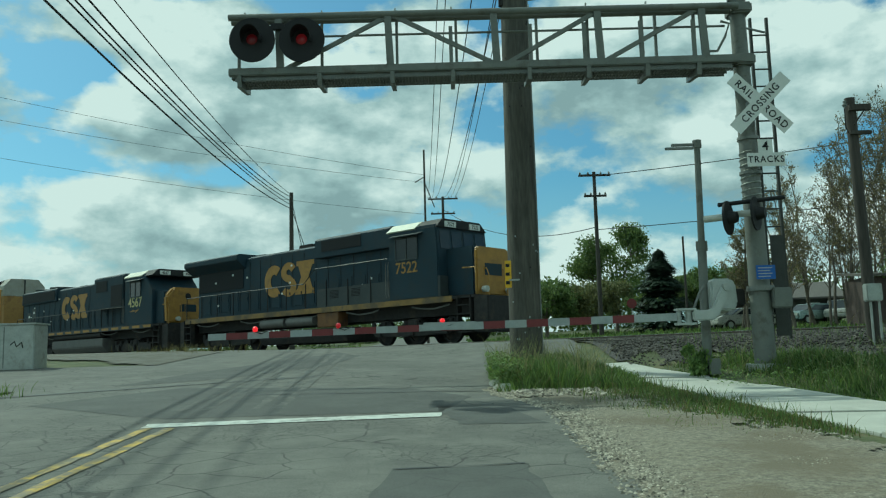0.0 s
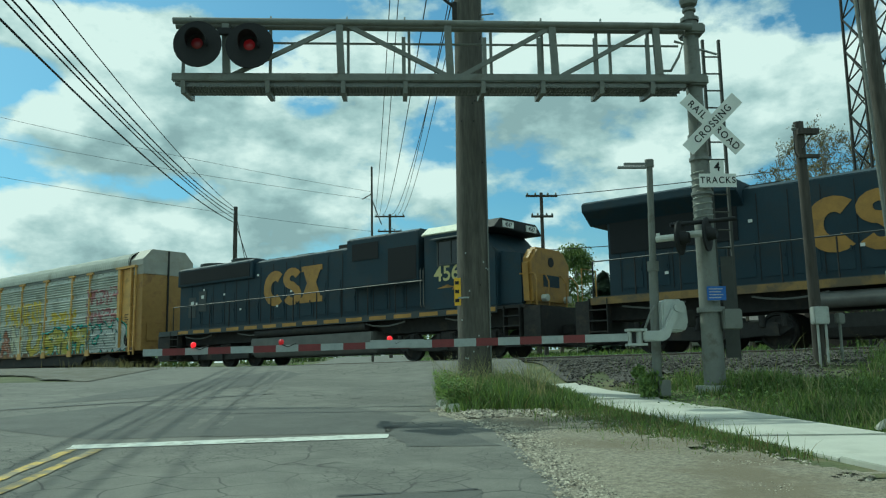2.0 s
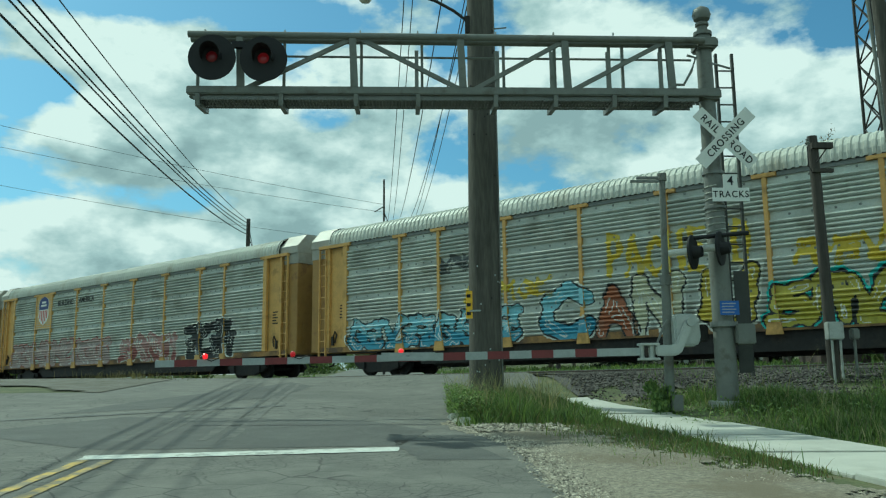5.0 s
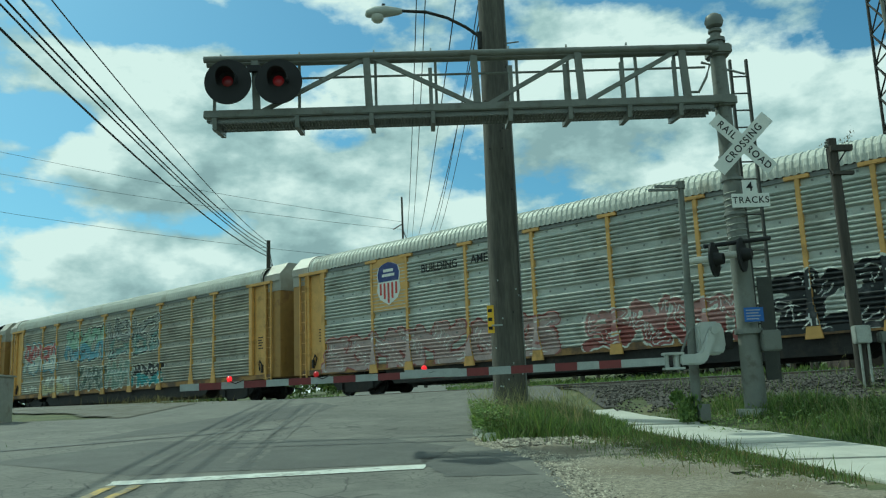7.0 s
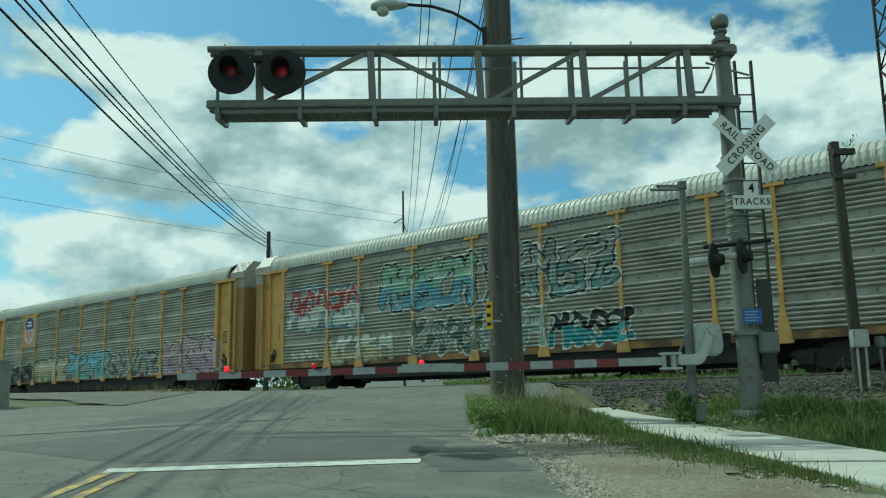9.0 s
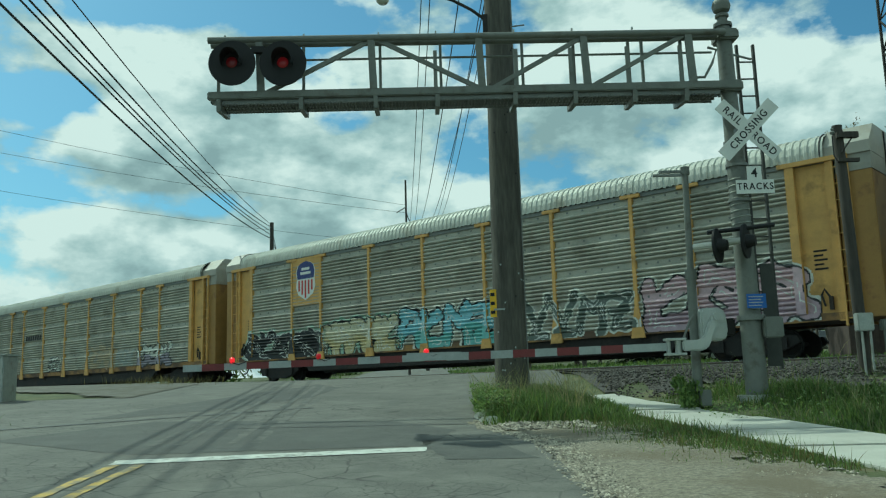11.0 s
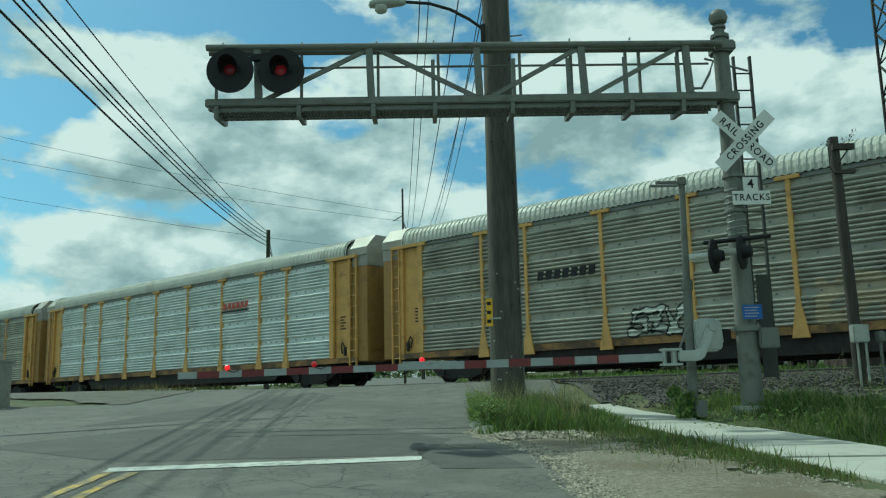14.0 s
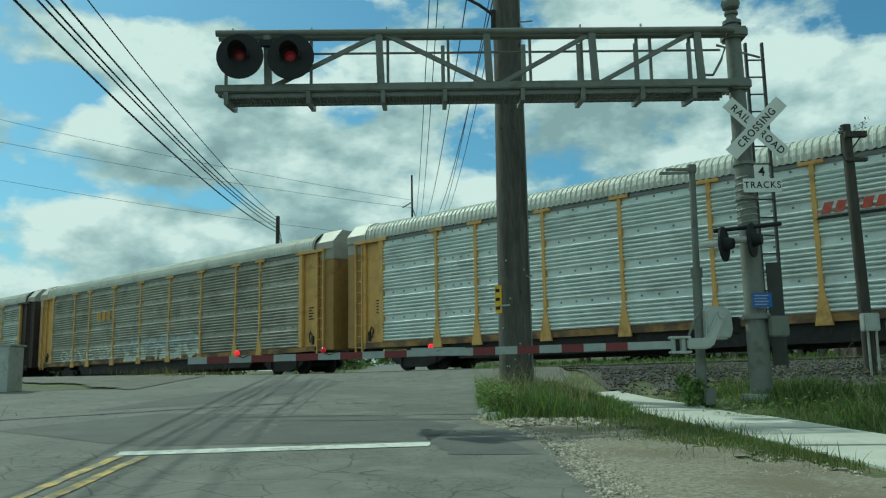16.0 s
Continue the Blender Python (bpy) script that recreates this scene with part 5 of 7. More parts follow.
def make_cantilever():
    c = thing("cantilever_signal", "grey steel cantilever railroad signal reaching over the road", "railroad signal")
    mx, my, mz = 5.02, 13.25, ground_z(5.02, 13.25)
    s = Shape().cyl((mx, my, mz - 0.1), (mx - 0.05, my, 7.0), 0.172, 0.122, 24)
    part("mast", s, SILVER, c, "thick grey painted mast", smooth=True)
    part("mast_foot", Shape().cyl((mx, my, mz - 0.1), (mx, my, mz + 0.06), 0.3, n=20), GALV, c)
    s = Shape().lathe((mx - 0.05, my, 7.0), [(0.15, 0), (0.15, 0.06), (0.09, 0.08), (0.08, 0.16), (0.11, 0.18), (0.11, 0.22), (0.08, 0.24)], 20)
    part("mast_cap", s, SILVER, c, smooth=True)
    part("finial", Shape().lathe((mx - 0.05, my, 7.24), [(0.05, 0), (0.13, 0.05), (0.155, 0.13), (0.13, 0.22), (0.06, 0.27), (0.0, 0.28)], 20), SILVER, c, "round finial ball", smooth=True)
    for z in (6.83, 5.95):
        part("clamp", Shape().box(mx - 0.2, mx + 0.14, my - 0.2, my + 0.2, z - 0.09, z + 0.09), SILVER, c, bevel=0.03)
    for y in (CY, CY + 0.2):
        part("top_chord", Shape().cyl((-3.43, y, 6.86), (4.9, y, 6.82), 0.055, n=12), SILVER, c, smooth=True)
        part("bottom_chord", Shape().box(-3.42, 4.9, y - 0.045, y + 0.045, 5.86, 5.99), SILVER, c, bevel=0.015)
    thick = (-2.59, -0.80, 0.93, 2.62, 4.32)
    for x in thick:
        part("upright", Shape().prism([(x - 0.05, 5.98), (x + 0.07, 5.98), (x + 0.03, 6.84), (x - 0.08, 6.84)], "y", CY - 0.03, CY + 0.03), SILVER, c)
        part("cross_tie", Shape().box(x - 0.03, x + 0.03, CY, CY + 0.2, 6.80, 6.86), SILVER, c)
        part("cross_tie", Shape().box(x - 0.03, x + 0.03, CY, CY + 0.2, 5.88, 5.94), SILVER, c)
    for x in (-3.30, -1.93, -0.69, 0.29, 1.62, 2.46, 3.36, 3.58, 4.22):
        part("baluster", Shape().box(x - 0.022, x + 0.022, CY + 0.17, CY + 0.22, 5.98, 6.82), SILVER, c)
    for x in (0.20, 1.5, 2.38, 3.30, 4.16):
        part("baluster", Shape().box(x - 0.03, x + 0.03, CY + 0.02, CY + 0.06, 5.98, 6.62), SILVER, c)
    for a, b in (((-2.5, 5.97), (-0.86, 6.80)), ((-0.68, 6.80), (0.90, 5.97)), ((1.12, 5.97), (2.60, 6.80)), ((2.72, 5.97), (4.22, 6.78))):
        d = Vector((b[0] - a[0], b[1] - a[1])).normalized() * 0.035
        part("brace", Shape().prism([(a[0] - d.y, a[1] + d.x), (a[0] + d.y, a[1] - d.x), (b[0] + d.y, b[1] - d.x), (b[0] - d.y, b[1] + d.x)], "y", CY + 0.005, CY + 0.05), SILVER, c)
    part("hand_rail", Shape().cyl((-1.95, CY + 0.26, 6.60), (4.75, CY + 0.26, 6.58), 0.02, n=8), SILVER, c)
    part("bent_conduit", Shape().tube([(4.30, CY, 6.06), (4.52, CY, 6.06), (4.66, CY, 6.30), (4.74, CY, 6.52), (4.6, CY, 6.56)], 0.022), SILVER, c)
    # perforated walkway with hanger brackets
    for k in range(4):
        part("walkway_bar", Shape().box(-3.32, 4.75, CY + 0.02 + k * 0.14, CY + 0.035 + k * 0.14, 5.78, 5.85), GALV_DARK, c)
    n = 150
    slat = Shape().box(-0.009, 0.009, 0, 0.46, -0.01, 0.01).mesh("walkway_slat", GALV_DARK)
    for k in range(n):
        o = new("walkway_slat", slat)
        o.parent, o.matrix_basis = c, pose(-3.28 + k * 8.0 / n, CY, 5.80)
    for x in (-3.24, -1.94, -0.76, 0.22, 1.46, 2.42, 3.37, 4.2):
        part("bracket", Shape().prism([(CY - 0.06, 5.86), (CY - 0.02, 5.67), (CY + 0.03, 5.67), (CY + 0.62, 5.74), (CY + 0.62, 5.86)], "x", x - 0.035, x + 0.035), GALV_DARK, c)
    for x in (-3.16, -1.9, -0.70, 0.22, 1.48, 2.42, 3.4):
        part("u_bolt", Shape().box(x - 0.012, x + 0.012, CY - 0.02, CY + 0.02, 6.9, 6.935), GALV, c)
    # pair of flashers on a short post near the tip
    part("signal_arm", Shape().box(-2.72, -2.50, CY - 0.12, CY - 0.04, 6.60, 6.70), BLACK, c)
    flasher(c, pose(-3.0, CY - 0.2, 6.40), 0.37)
    flasher(c, pose(-2.2, CY - 0.2, 6.38), 0.37, True, RED_LENS)
    # second pair facing the side street
    part("side_arm", Shape().cyl((4.35, my - 0.28, 3.52), (5.4, my - 0.28, 3.62), 0.035, n=8), BLACK, c)
    for x, z in ((4.46, 3.30), (4.90, 3.36)):
        f = flasher(c, pose(x, my - 0.34, z, 0, 0, -125), 0.27, False)
        part("pale_tube", Shape().cyl((0, -0.05, 0.02), (0, -0.36, 0.02), 0.055, n=12), LAMP_GLASS, f, "pale sighting tube")
    # cable wound round the mast, junction box
    s = Shape().tube([(mx - 0.025 + 0.15 * math.cos(a), my + 0.15 * math.sin(a), 3.62 + a * 0.0165) for a in [k * 0.35 for k in range(140)]], 0.012, 5)
    part("wound_cable", s, GALV, c, "grey cable wound round the mast", smooth=True)
    part("junction_box", Shape().box(mx + 0.12, mx + 0.42, my - 0.22, my - 0.02, 1.88, 2.2), SILVER, c, bevel=0.02)
    part("box_strap", Shape().cyl((mx, my, 2.16), (mx, my, 2.24), 0.215, n=20), GALV_DARK, c)
    for z in (4.62, 4.05, 5.0):
        part("strap", Shape().cyl((mx - 0.02, my, z), (mx - 0.02, my, z + 0.05), 0.175, n=20), GALV_DARK, c)
    # ladder behind the mast
    for x in (5.32, 5.60):
        part("ladder_rail", Shape().box(x - 0.02, x + 0.02, 13.62, 13.68, 1.4, 6.85), LADDER, c)
    for k in range(17):
        part("ladder_rung", Shape().cyl((5.32, 13.65, 1.75 + k * 0.3), (5.60, 13.65, 1.75 + k * 0.3), 0.014, n=6), LADDER, c)
    part("ladder_guard", Shape().box(5.37, 5.57, 13.60, 13.62, 1.45, 3.1), LADDER, c)
    part("ladder_stay", Shape().cyl((mx, my, 6.55), (5.55, 13.65, 6.6), 0.02, n=6), GALV_DARK, c)


make_cantilever()


def make_crossbuck():
    cb = thing("crossbuck_sign", "white crossbuck sign with black lettering on the mast", "road sign", pose(5.14, 12.99, 5.17))
    for a, y, txt in ((-45, 0.0, (("RAIL", -0.33), ("ROAD", 0.33))), (45, -0.012, (("CROSSING", 0.0),))):
        blade = new("blade")
        blade.parent, blade.matrix_basis = cb, pose(0, y, 0, 0, -a, 0)
        s = Shape().box(-0.61, 0.61, -0.005, 0.003, -0.115, 0.115)
        part("plate", s, WHITE, blade)
        for t, x in txt:
            words(t, 0.165, BLACK, blade, pose(x, -0.007, -0.005, 90), wide=0.92, gap=1.2)
    part("bracket", Shape().box(-0.2, 0.1, 0.004, 0.1, -0.03, 0.03), GALV_DARK, cb)
    tk = thing("track_count_sign", "white sign reading 4 tracks below the crossbuck", "road sign", pose(5.17, 12.99, 4.24))
    s = Shape().prism([(-0.30, -0.11), (0.30, -0.11), (0.30, 0.11), (0.115, 0.11), (0.115, 0.33), (-0.115, 0.33), (-0.115, 0.11), (-0.30, 0.11)], "y", -0.004, 0.004)
    part("plate", s, WHITE, tk)
    words("TRACKS", 0.15, BLACK, tk, pose(0, -0.006, 0, 90), wide=0.92, gap=1.2)
    words("4", 0.21, BLACK, tk, pose(0, -0.006, 0.215, 90))
    part("bracket", Shape().box(-0.25, 0.0, 0.005, 0.1, -0.03, 0.03), GALV_DARK, tk)
    b = thing("information_sign", "small blue emergency notice with unreadable white lines", "sign", pose(5.03, 12.99, 2.44))
    part("plate", Shape().box(-0.15, 0.15, -0.004, 0.003, -0.11, 0.11), BLUE_SIGN, b, bevel=0.002)
    for k in range(4):
        part("text_bar", Shape().box(-0.12, 0.10 - 0.03 * (k % 2), -0.007, -0.005, 0.06 - k * 0.045, 0.075 - k * 0.045), PALE_STRIPE, b)
    part("frame_bar", Shape().box(-0.05, 0.05, 0.004, 0.08, -0.12, 0.10), GALV_DARK, b)


make_crossbuck()


def make_gate():
    g = thing("crossing_gate", "lowered red and white crossing gate with grey mechanism", "crossing gate", Matrix.Translation((0, 0, 1.25)) @ Matrix.Scale(1.045, 4) @ Matrix.Translation((0, 0, -1.25)))
    x, y = 4.02, 13.0
    z = ground_z(x, y)
    part("post", Shape().cyl((x, y, z - 0.1), (x + 0.03, y, 2.9), 0.075, 0.07, 16), SILVER, g, smooth=True)
    part("base_box", Shape().box(x - 0.02, x + 0.16, y - 0.16, y + 0.05, z + 0.1, z + 0.34), SILVER, g, bevel=0.01)
    part("foot", Shape().box(x - 0.16, x + 0.16, y - 0.16, y + 0.16, z - 0.1, z + 0.05), GALV, g, bevel=0.02)
    h = Shape().prism([(x + 0.06, 1.86), (x + 0.06, 2.28), (x + 0.10, 2.34), (x + 0.38, 2.34), (x + 0.45, 2.26), (x + 0.47, 1.95), (x + 0.40, 1.84)], "y", y - 0.22, y + 0.12)
    part("housing", h, PALE_GREY, g, "pale grey mechanism housing", bevel=0.03)
    part("motor_cover", Shape().box(x + 0.47, x + 0.62, y - 0.12, y + 0.06, 1.92, 2.18), IRON, g, bevel=0.02)
    a = Shape().prism([(x - 0.26, 1.70), (x + 0.06, 1.70), (x + 0.14, 1.76), (x + 0.34, 2.16), (x + 0.36, 2.24), (x + 0.29, 2.28), (x + 0.22, 2.24), (x + 0.06, 1.90), (x - 0.02, 1.86), (x - 0.26, 1.86)], "y", y - 0.30, y - 0.235)
    part("crank_arm", a, PALE_GREY, g, "pale grey crank arm", bevel=0.02)
    part("pivot", Shape().cyl((x + 0.28, y - 0.33, 2.2), (x + 0.28, y - 0.2, 2.2), 0.06, n=16), GALV, g)
    for z0 in (1.86, 1.64):
        part("clamp_plate", Shape().box(x - 0.50, x - 0.2, y - 0.30, y - 0.1, z0, z0 + 0.035), PALE_GREY, g, bevel=0.006)
    for px, pr in ((x - 0.45, 0.035), (x - 0.3, 0.05)):
        part("clamp_pin", Shape().cyl((px, y - 0.2, 1.66), (px, y - 0.2, 1.88), pr, n=10), GALV, g)
    part("stay_rod", Shape().tube([(x - 0.22, y - 0.24, 1.9), (x - 0.1, y - 0.2, 2.15), (x + 0.0, y - 0.1, 2.25)], 0.02), SILVER, g)
    # the arm, in striped lengths, thinner towards the tip, slightly drooping
    x1, x0 = x - 0.48, -3.67
    L = x1 - x0
    seg = 0.33
    k = 0
    while k * seg < L:
        a, b = x1 - k * seg, max(x0, x1 - (k + 1) * seg)
        mid = a < 0.2

        def zc(v):
            return 1.77 - 0.12 * ((x1 - v) / L)
        hw = 0.058 if not mid else 0.05
        s = Shape().prism([(a, zc(a) - hw), (b, zc(b) - hw), (b, zc(b) + hw), (a, zc(a) + hw)], "y", y - 0.225 + (0.03 if mid else 0), y - 0.18 + (0.03 if mid else 0))
        part("arm_stripe", s, RED_STRIPE if k % 2 == 0 and k else PALE_STRIPE, g, "dark red stripe" if k % 2 == 0 and k else "pale stripe")
        k += 1
    part("arm_joint", Shape().box(-0.35, 0.45, y - 0.245, y - 0.228, 1.665, 1.785), PALE_STRIPE, g)
    for lx, lamp_glow in ((-2.94, RED_LED), (-1.66, MID_LED), (-0.06, RED_LED)):
        zl = 1.77 - 0.12 * ((x1 - lx) / L)
        part("arm_light", Shape().lathe((lx, y - 0.21, zl + 0.05), [(0.0, 0.0), (0.025, 0.0), (0.036, 0.02), (0.041, 0.045), (0.034, 0.07), (0.018, 0.083), (0, 0.085)], 14), lamp_glow, g, "red warning light")
        part("light_lead", Shape().tube([(lx, y - 0.23, zl + 0.06), (lx + 0.1, y - 0.24, zl + 0.02), (lx + 0.22, y - 0.235, zl + 0.07)], 0.008, 5), BLACK, g)
    # tall bell post above the gate, with a short arm
    part("upper_post", Shape().cyl((x + 0.03, y, 2.85), (x + 0.06, y, 4.54), 0.055, 0.048, 14), SILVER, g, smooth=True)
    part("collar", Shape().cyl((x + 0.03, y, 2.80), (x + 0.03, y, 2.95), 0.09, n=14), SILVER, g)
    part("top_cap", Shape().cyl((x + 0.06, y, 4.46), (x + 0.06, y, 4.58), 0.07, n=12), SILVER, g)
    part("top_arm", Shape().box(x - 0.35, x + 0.06, y - 0.03, y + 0.02, 4.49, 4.53), GALV_DARK, g)
    part("top_arm", Shape().box(x - 0.47, x - 0.02, y - 0.10, y - 0.05, 4.42, 4.455), GALV_DARK, g)


make_gate()


# ---- poles ----
def make_pole(name, x, y, z0, z1, r0, r1, material, label, lean=(0, 0)):
    p = thing(name, label, "utility pole")
    n = 10
    s = Shape()
    pr = []
    for k in range(n + 1):
        f = k / n
        pr.append((r0 + (r1 - r0) * f, z0 + (z1 - z0) * f))
    s.lathe((0, 0, 0), pr, 20)
    s.v = [(vx * (1 + 0.03 * noise.noise((vx * 4, vy * 4, vz))) + x + lean[0] * (vz - z0), vy + y + lean[1] * (vz - z0), vz) for vx, vy, vz in s.v]
    s.add([(x + lean[0] * (z1 - z0) + r1 * math.cos(k * math.tau / 20), y + r1 * math.sin(k * math.tau / 20), z1) for k in range(20)], [tuple(range(20))])
    part("shaft", s, material, p, smooth=True)
    return p


wood = make_pole("utility_pole", 1.47, 15.5, 0.8, 15.2, 0.315, 0.20, POLE_WOOD, "tall thick weathered wooden utility pole in grass")
part("ground_wire", Shape().tube([(1.74, 15.32, 1.0), (1.735, 15.32, 5.0), (1.70, 15.34, 10.0), (1.66, 15.36, 15.0)], 0.012, 5), GALV_DARK, wood)
part("through_bolt", Shape().cyl((1.55, 15.4, 8.03), (1.95, 15.3, 8.03), 0.014, n=6), GALV_DARK, wood)
for z in (11.2, 14.2):
    part("crossarm", Shape().box(0.2, 2.75, 15.2, 15.32, z, z + 0.12), DARK_WOOD, wood)
rng = random.Random(4)
for k in range(26):
    a, z = rng.uniform(-2.6, -0.4), rng.uniform(1.3, 3.6) if k < 16 else rng.uniform(5, 8)
    r = 0.315 - 0.115 * (z - 0.8) / 14.4
    part("nail_mark", Shape().box(-0.01, 0.01, -0.012, 0.004, -0.014, 0.014), PALE_STRIPE if k < 12 else BLACK, wood, m=Matrix.Translation((1.47 + r * math.cos(a), 15.5 + r * math.sin(a), z)) @ pose(0, 0, 0, 0, 0, math.degrees(a) + 90))
mk = thing("marker_sign", "small yellow marker with dark unreadable lines on the pole", "sign", pose(1.16, 15.32, 2.74, 0, 0, -20))
part("plate", Shape().box(-0.06, 0.06, -0.006, 0.006, -0.25, 0.25), YELLOW_SIGN, mk)
for k in range(3):
    part("text_bar", Shape().box(-0.045, 0.03, -0.010, -0.007, 0.13 - k * 0.16, 0.19 - k * 0.16), BLACK, mk)
part("band", Shape().box(0.02, 0.22, -0.03, 0.0, -0.13, -0.10), PALE_STRIPE, mk)
lamp = thing("street_lamp", "cobra-head street lamp on a curved arm from the pole", "street lamp")
part("arm", Shape().tube([(1.22, 15.42, 8.12), (1.18, 15.42, 8.24), (0.95, 15.42, 8.42), (0.6, 15.42, 8.62), (0.2, 15.42, 8.75), (-0.28, 15.42, 8.79)], 0.03, 8), IRON, lamp, smooth=True)
part("arm_bracket", Shape().box(1.17, 1.30, 15.36, 15.48, 7.95, 8.3), IRON, lamp, bevel=0.01)
head = Shape()
vs = []
for x, w, zt, zb in ((-0.98, 0.02, 8.74, 8.72), (-0.95, 0.09, 8.82, 8.68), (-0.8, 0.14, 8.88, 8.67), (-0.6, 0.15, 8.89, 8.68), (-0.35, 0.09, 8.85, 8.71), (-0.26, 0.06, 8.83, 8.74)):
    vs += [(x, 15.42 + w * math.cos(a), (zt + zb) / 2 + (zt - zb) / 2 * math.sin(a)) for a in [k * math.tau / 12 for k in range(12)]]
head.add(vs, [(i * 12 + k, i * 12 + (k + 1) % 12, i * 12 + 12 + (k + 1) % 12, i * 12 + 12 + k) for i in range(5) for k in range(12)] + [tuple(range(12)), tuple(range(60, 72))])
part("head", head, PALE_GREY, lamp, "pale grey lamp head", smooth=True)
part("glass_bowl", Shape().lathe((-0.74, 15.42, 8.56), [(0.0, 0), (0.08, 0.015), (0.12, 0.06), (0.125, 0.14)], 16), LAMP_GLASS, lamp, "clear glass bowl", smooth=True)
part("photocell", Shape().cyl((-0.62, 15.42, 8.88), (-0.62, 15.42, 8.94), 0.035, n=10), BLACK, lamp)

small = make_pole("utility_pole", 7.12, 14.0, ground_z(7.12, 14.0) - 0.2, 5.5, 0.10, 0.085, DARK_WOOD, "short dark wooden pole with meter boxes", (-0.012, 0))
part("stub_arm", Shape().box(7.0, 7.36, 13.86, 13.96, 5.26, 5.36), DARK_WOOD, small)
part("lower_arm", Shape().box(6.98, 7.34, 13.87, 13.95, 4.84, 4.90), DARK_WOOD, small)
part("arm_stay", Shape().cyl((7.05, 13.88, 5.0), (7.28, 13.88, 5.3), 0.012, n=6), IRON, small)
part("insulator", Shape().lathe((6.93, 13.9, 5.32), [(0.03, 0), (0.045, 0.04), (0.02, 0.06), (0.03, 0.1), (0, 0.12)], 10), GALV_DARK, small)
part("guard_wire", Shape().tube([(6.97, 13.9, 4.85), (6.92, 13.9, 4.95), (6.92, 13.9, 5.3)], 0.01, 5), BLACK, small)
part("meter_box", Shape().box(6.94, 7.20, 13.72, 13.88, 1.98, 2.27), GALV, small, "grey steel meter box", bevel=0.015)
for x in (7.02, 7.16):
    part("conduit", Shape().cyl((x, 13.8, ground_z(7.1, 13.8) - 0.1), (x, 13.8, 2.0), 0.022, n=8), GALV, small)
ped = thing("service_pedestal", "small white service box on a thin post", "utility box")
part("post", Shape().cyl((7.40, 13.8, ground_z(7.4, 13.8) - 0.1), (7.40, 13.8, 2.05), 0.025, n=8), SILVER, ped)
part("cap", Shape().box(7.34, 7.47, 13.73, 13.87, 1.98, 2.16), SILVER, ped, bevel=0.02)

big = make_pole("utility_pole", 9.98, 16.0, ground_z(9.98, 16) - 0.2, 15.0, 0.19, 0.09, POLE_WOOD, "tall weathered wooden pole with conduit and cabinet", (-0.036, 0))
part("conduit", Shape().tube([(9.62, 15.8, ground_z(9.6, 15.8)), (9.60, 15.8, 3.2), (9.35, 15.8, 9.0), (9.2, 15.8, 12.0)], 0.035, 8), SILVER, big)
part("cabinet", Shape().box(9.44, 9.62, 15.55, 15.78, 2.26, 3.10), GALV, big, "tall grey switch cabinet", bevel=0.02)
part("lower_conduit", Shape().cyl((9.55, 15.68, ground_z(9.55, 15.7)), (9.55, 15.68, 2.3), 0.03, n=8), GALV, big)


def make_tower():
    t = thing("lattice_tower", "dark lattice steel tower beyond the tracks", "tower")
    x0, x1, y0, y1 = 23.8, 25.5, 40.0, 41.6
    cx, cy = (x0 + x1) / 2, (y0 + y1) / 2
    zb, zt = ground_z(cx, cy) - 0.1, 30.0

    def leg(sx, sy, z):
        f = 1.0 - 0.002 * (z - zb)
        return (cx + sx * (x1 - x0) / 2 * f, cy + sy * (y1 - y0) / 2 * f, z)
    cs = ((-1, -1), (1, -1), (1, 1), (-1, 1))
    for sx, sy in cs:
        part("leg", Shape().cyl(leg(sx, sy, zb), leg(sx, sy, zt), 0.08, n=6), IRON, t)
    n = 16
    for k in range(n):
        za, zc = zb + (zt - zb) * k / n, zb + (zt - zb) * (k + 1) / n
        for i in range(4):
            a, b = cs[i], cs[(i + 1) % 4]
            part("lattice_bar", Shape().cyl(leg(*a, za), leg(*b, zc), 0.045, n=5), IRON, t)
            part("lattice_bar", Shape().cyl(leg(*b, za), leg(*a, zc), 0.045, n=5), IRON, t)


make_tower()


def t_pole(x, y, top, label, arms=((0.0, 2.2),), r=0.17):
    z0 = ground_z(x, y) - 0.3
    p = make_pole("utility_pole", x, y, z0, top, r, r * 0.7, DARK_WOOD, label)
    for dz, w in arms:
        part("crossarm", Shape().box(x - w / 2, x + w / 2, y - 0.22, y - 0.10, top - 0.35 - dz, top - 0.2 - dz), DARK_WOOD, p)
        for f in (-0.45, -0.2, 0.2, 0.45):
            part("insulator", Shape().lathe((x + w * f, y - 0.16, top - 0.2 - dz), [(0.05, 0), (0.08, 0.08), (0.04, 0.16), (0, 0.2)], 8), GALV_DARK, p)
    return p


t_pole(-12.55, 68.0, 14.9, "distant leaning wooden pole with many cables", (), 0.22)
stayed = t_pole(-1.84, 75.0, 19.9, "distant tall slim pole with thin side stays", (), 0.12)
for side in (-1, 1):
    part("side_stay", Shape().cyl((-1.84, 74.9, 17.4 if side < 0 else 16.9), (-1.84 + side * 0.85, 74.9, 16.9 if side < 0 else 14.6), 0.045, n=6), DARK_WOOD, stayed)
t_pole(-0.3, 90.0, 18.4, "distant wooden pole with double crossarms", ((0.0, 3.2), (1.6, 2.6)), 0.2)
t_pole(10.75, 60.0, 14.2, "wooden pole with two crossarms beyond the tracks", ((0.0, 2.3), (1.5, 1.6)), 0.17)
t_pole(17.4, 62.0, 9.6, "slim distant wooden pole", (), 0.1)
near_pole = make_pole("utility_pole", -9.2, -14.0, -1.2, 12.6, 0.2, 0.14, POLE_WOOD, "wooden utility pole behind the viewer beside the road")


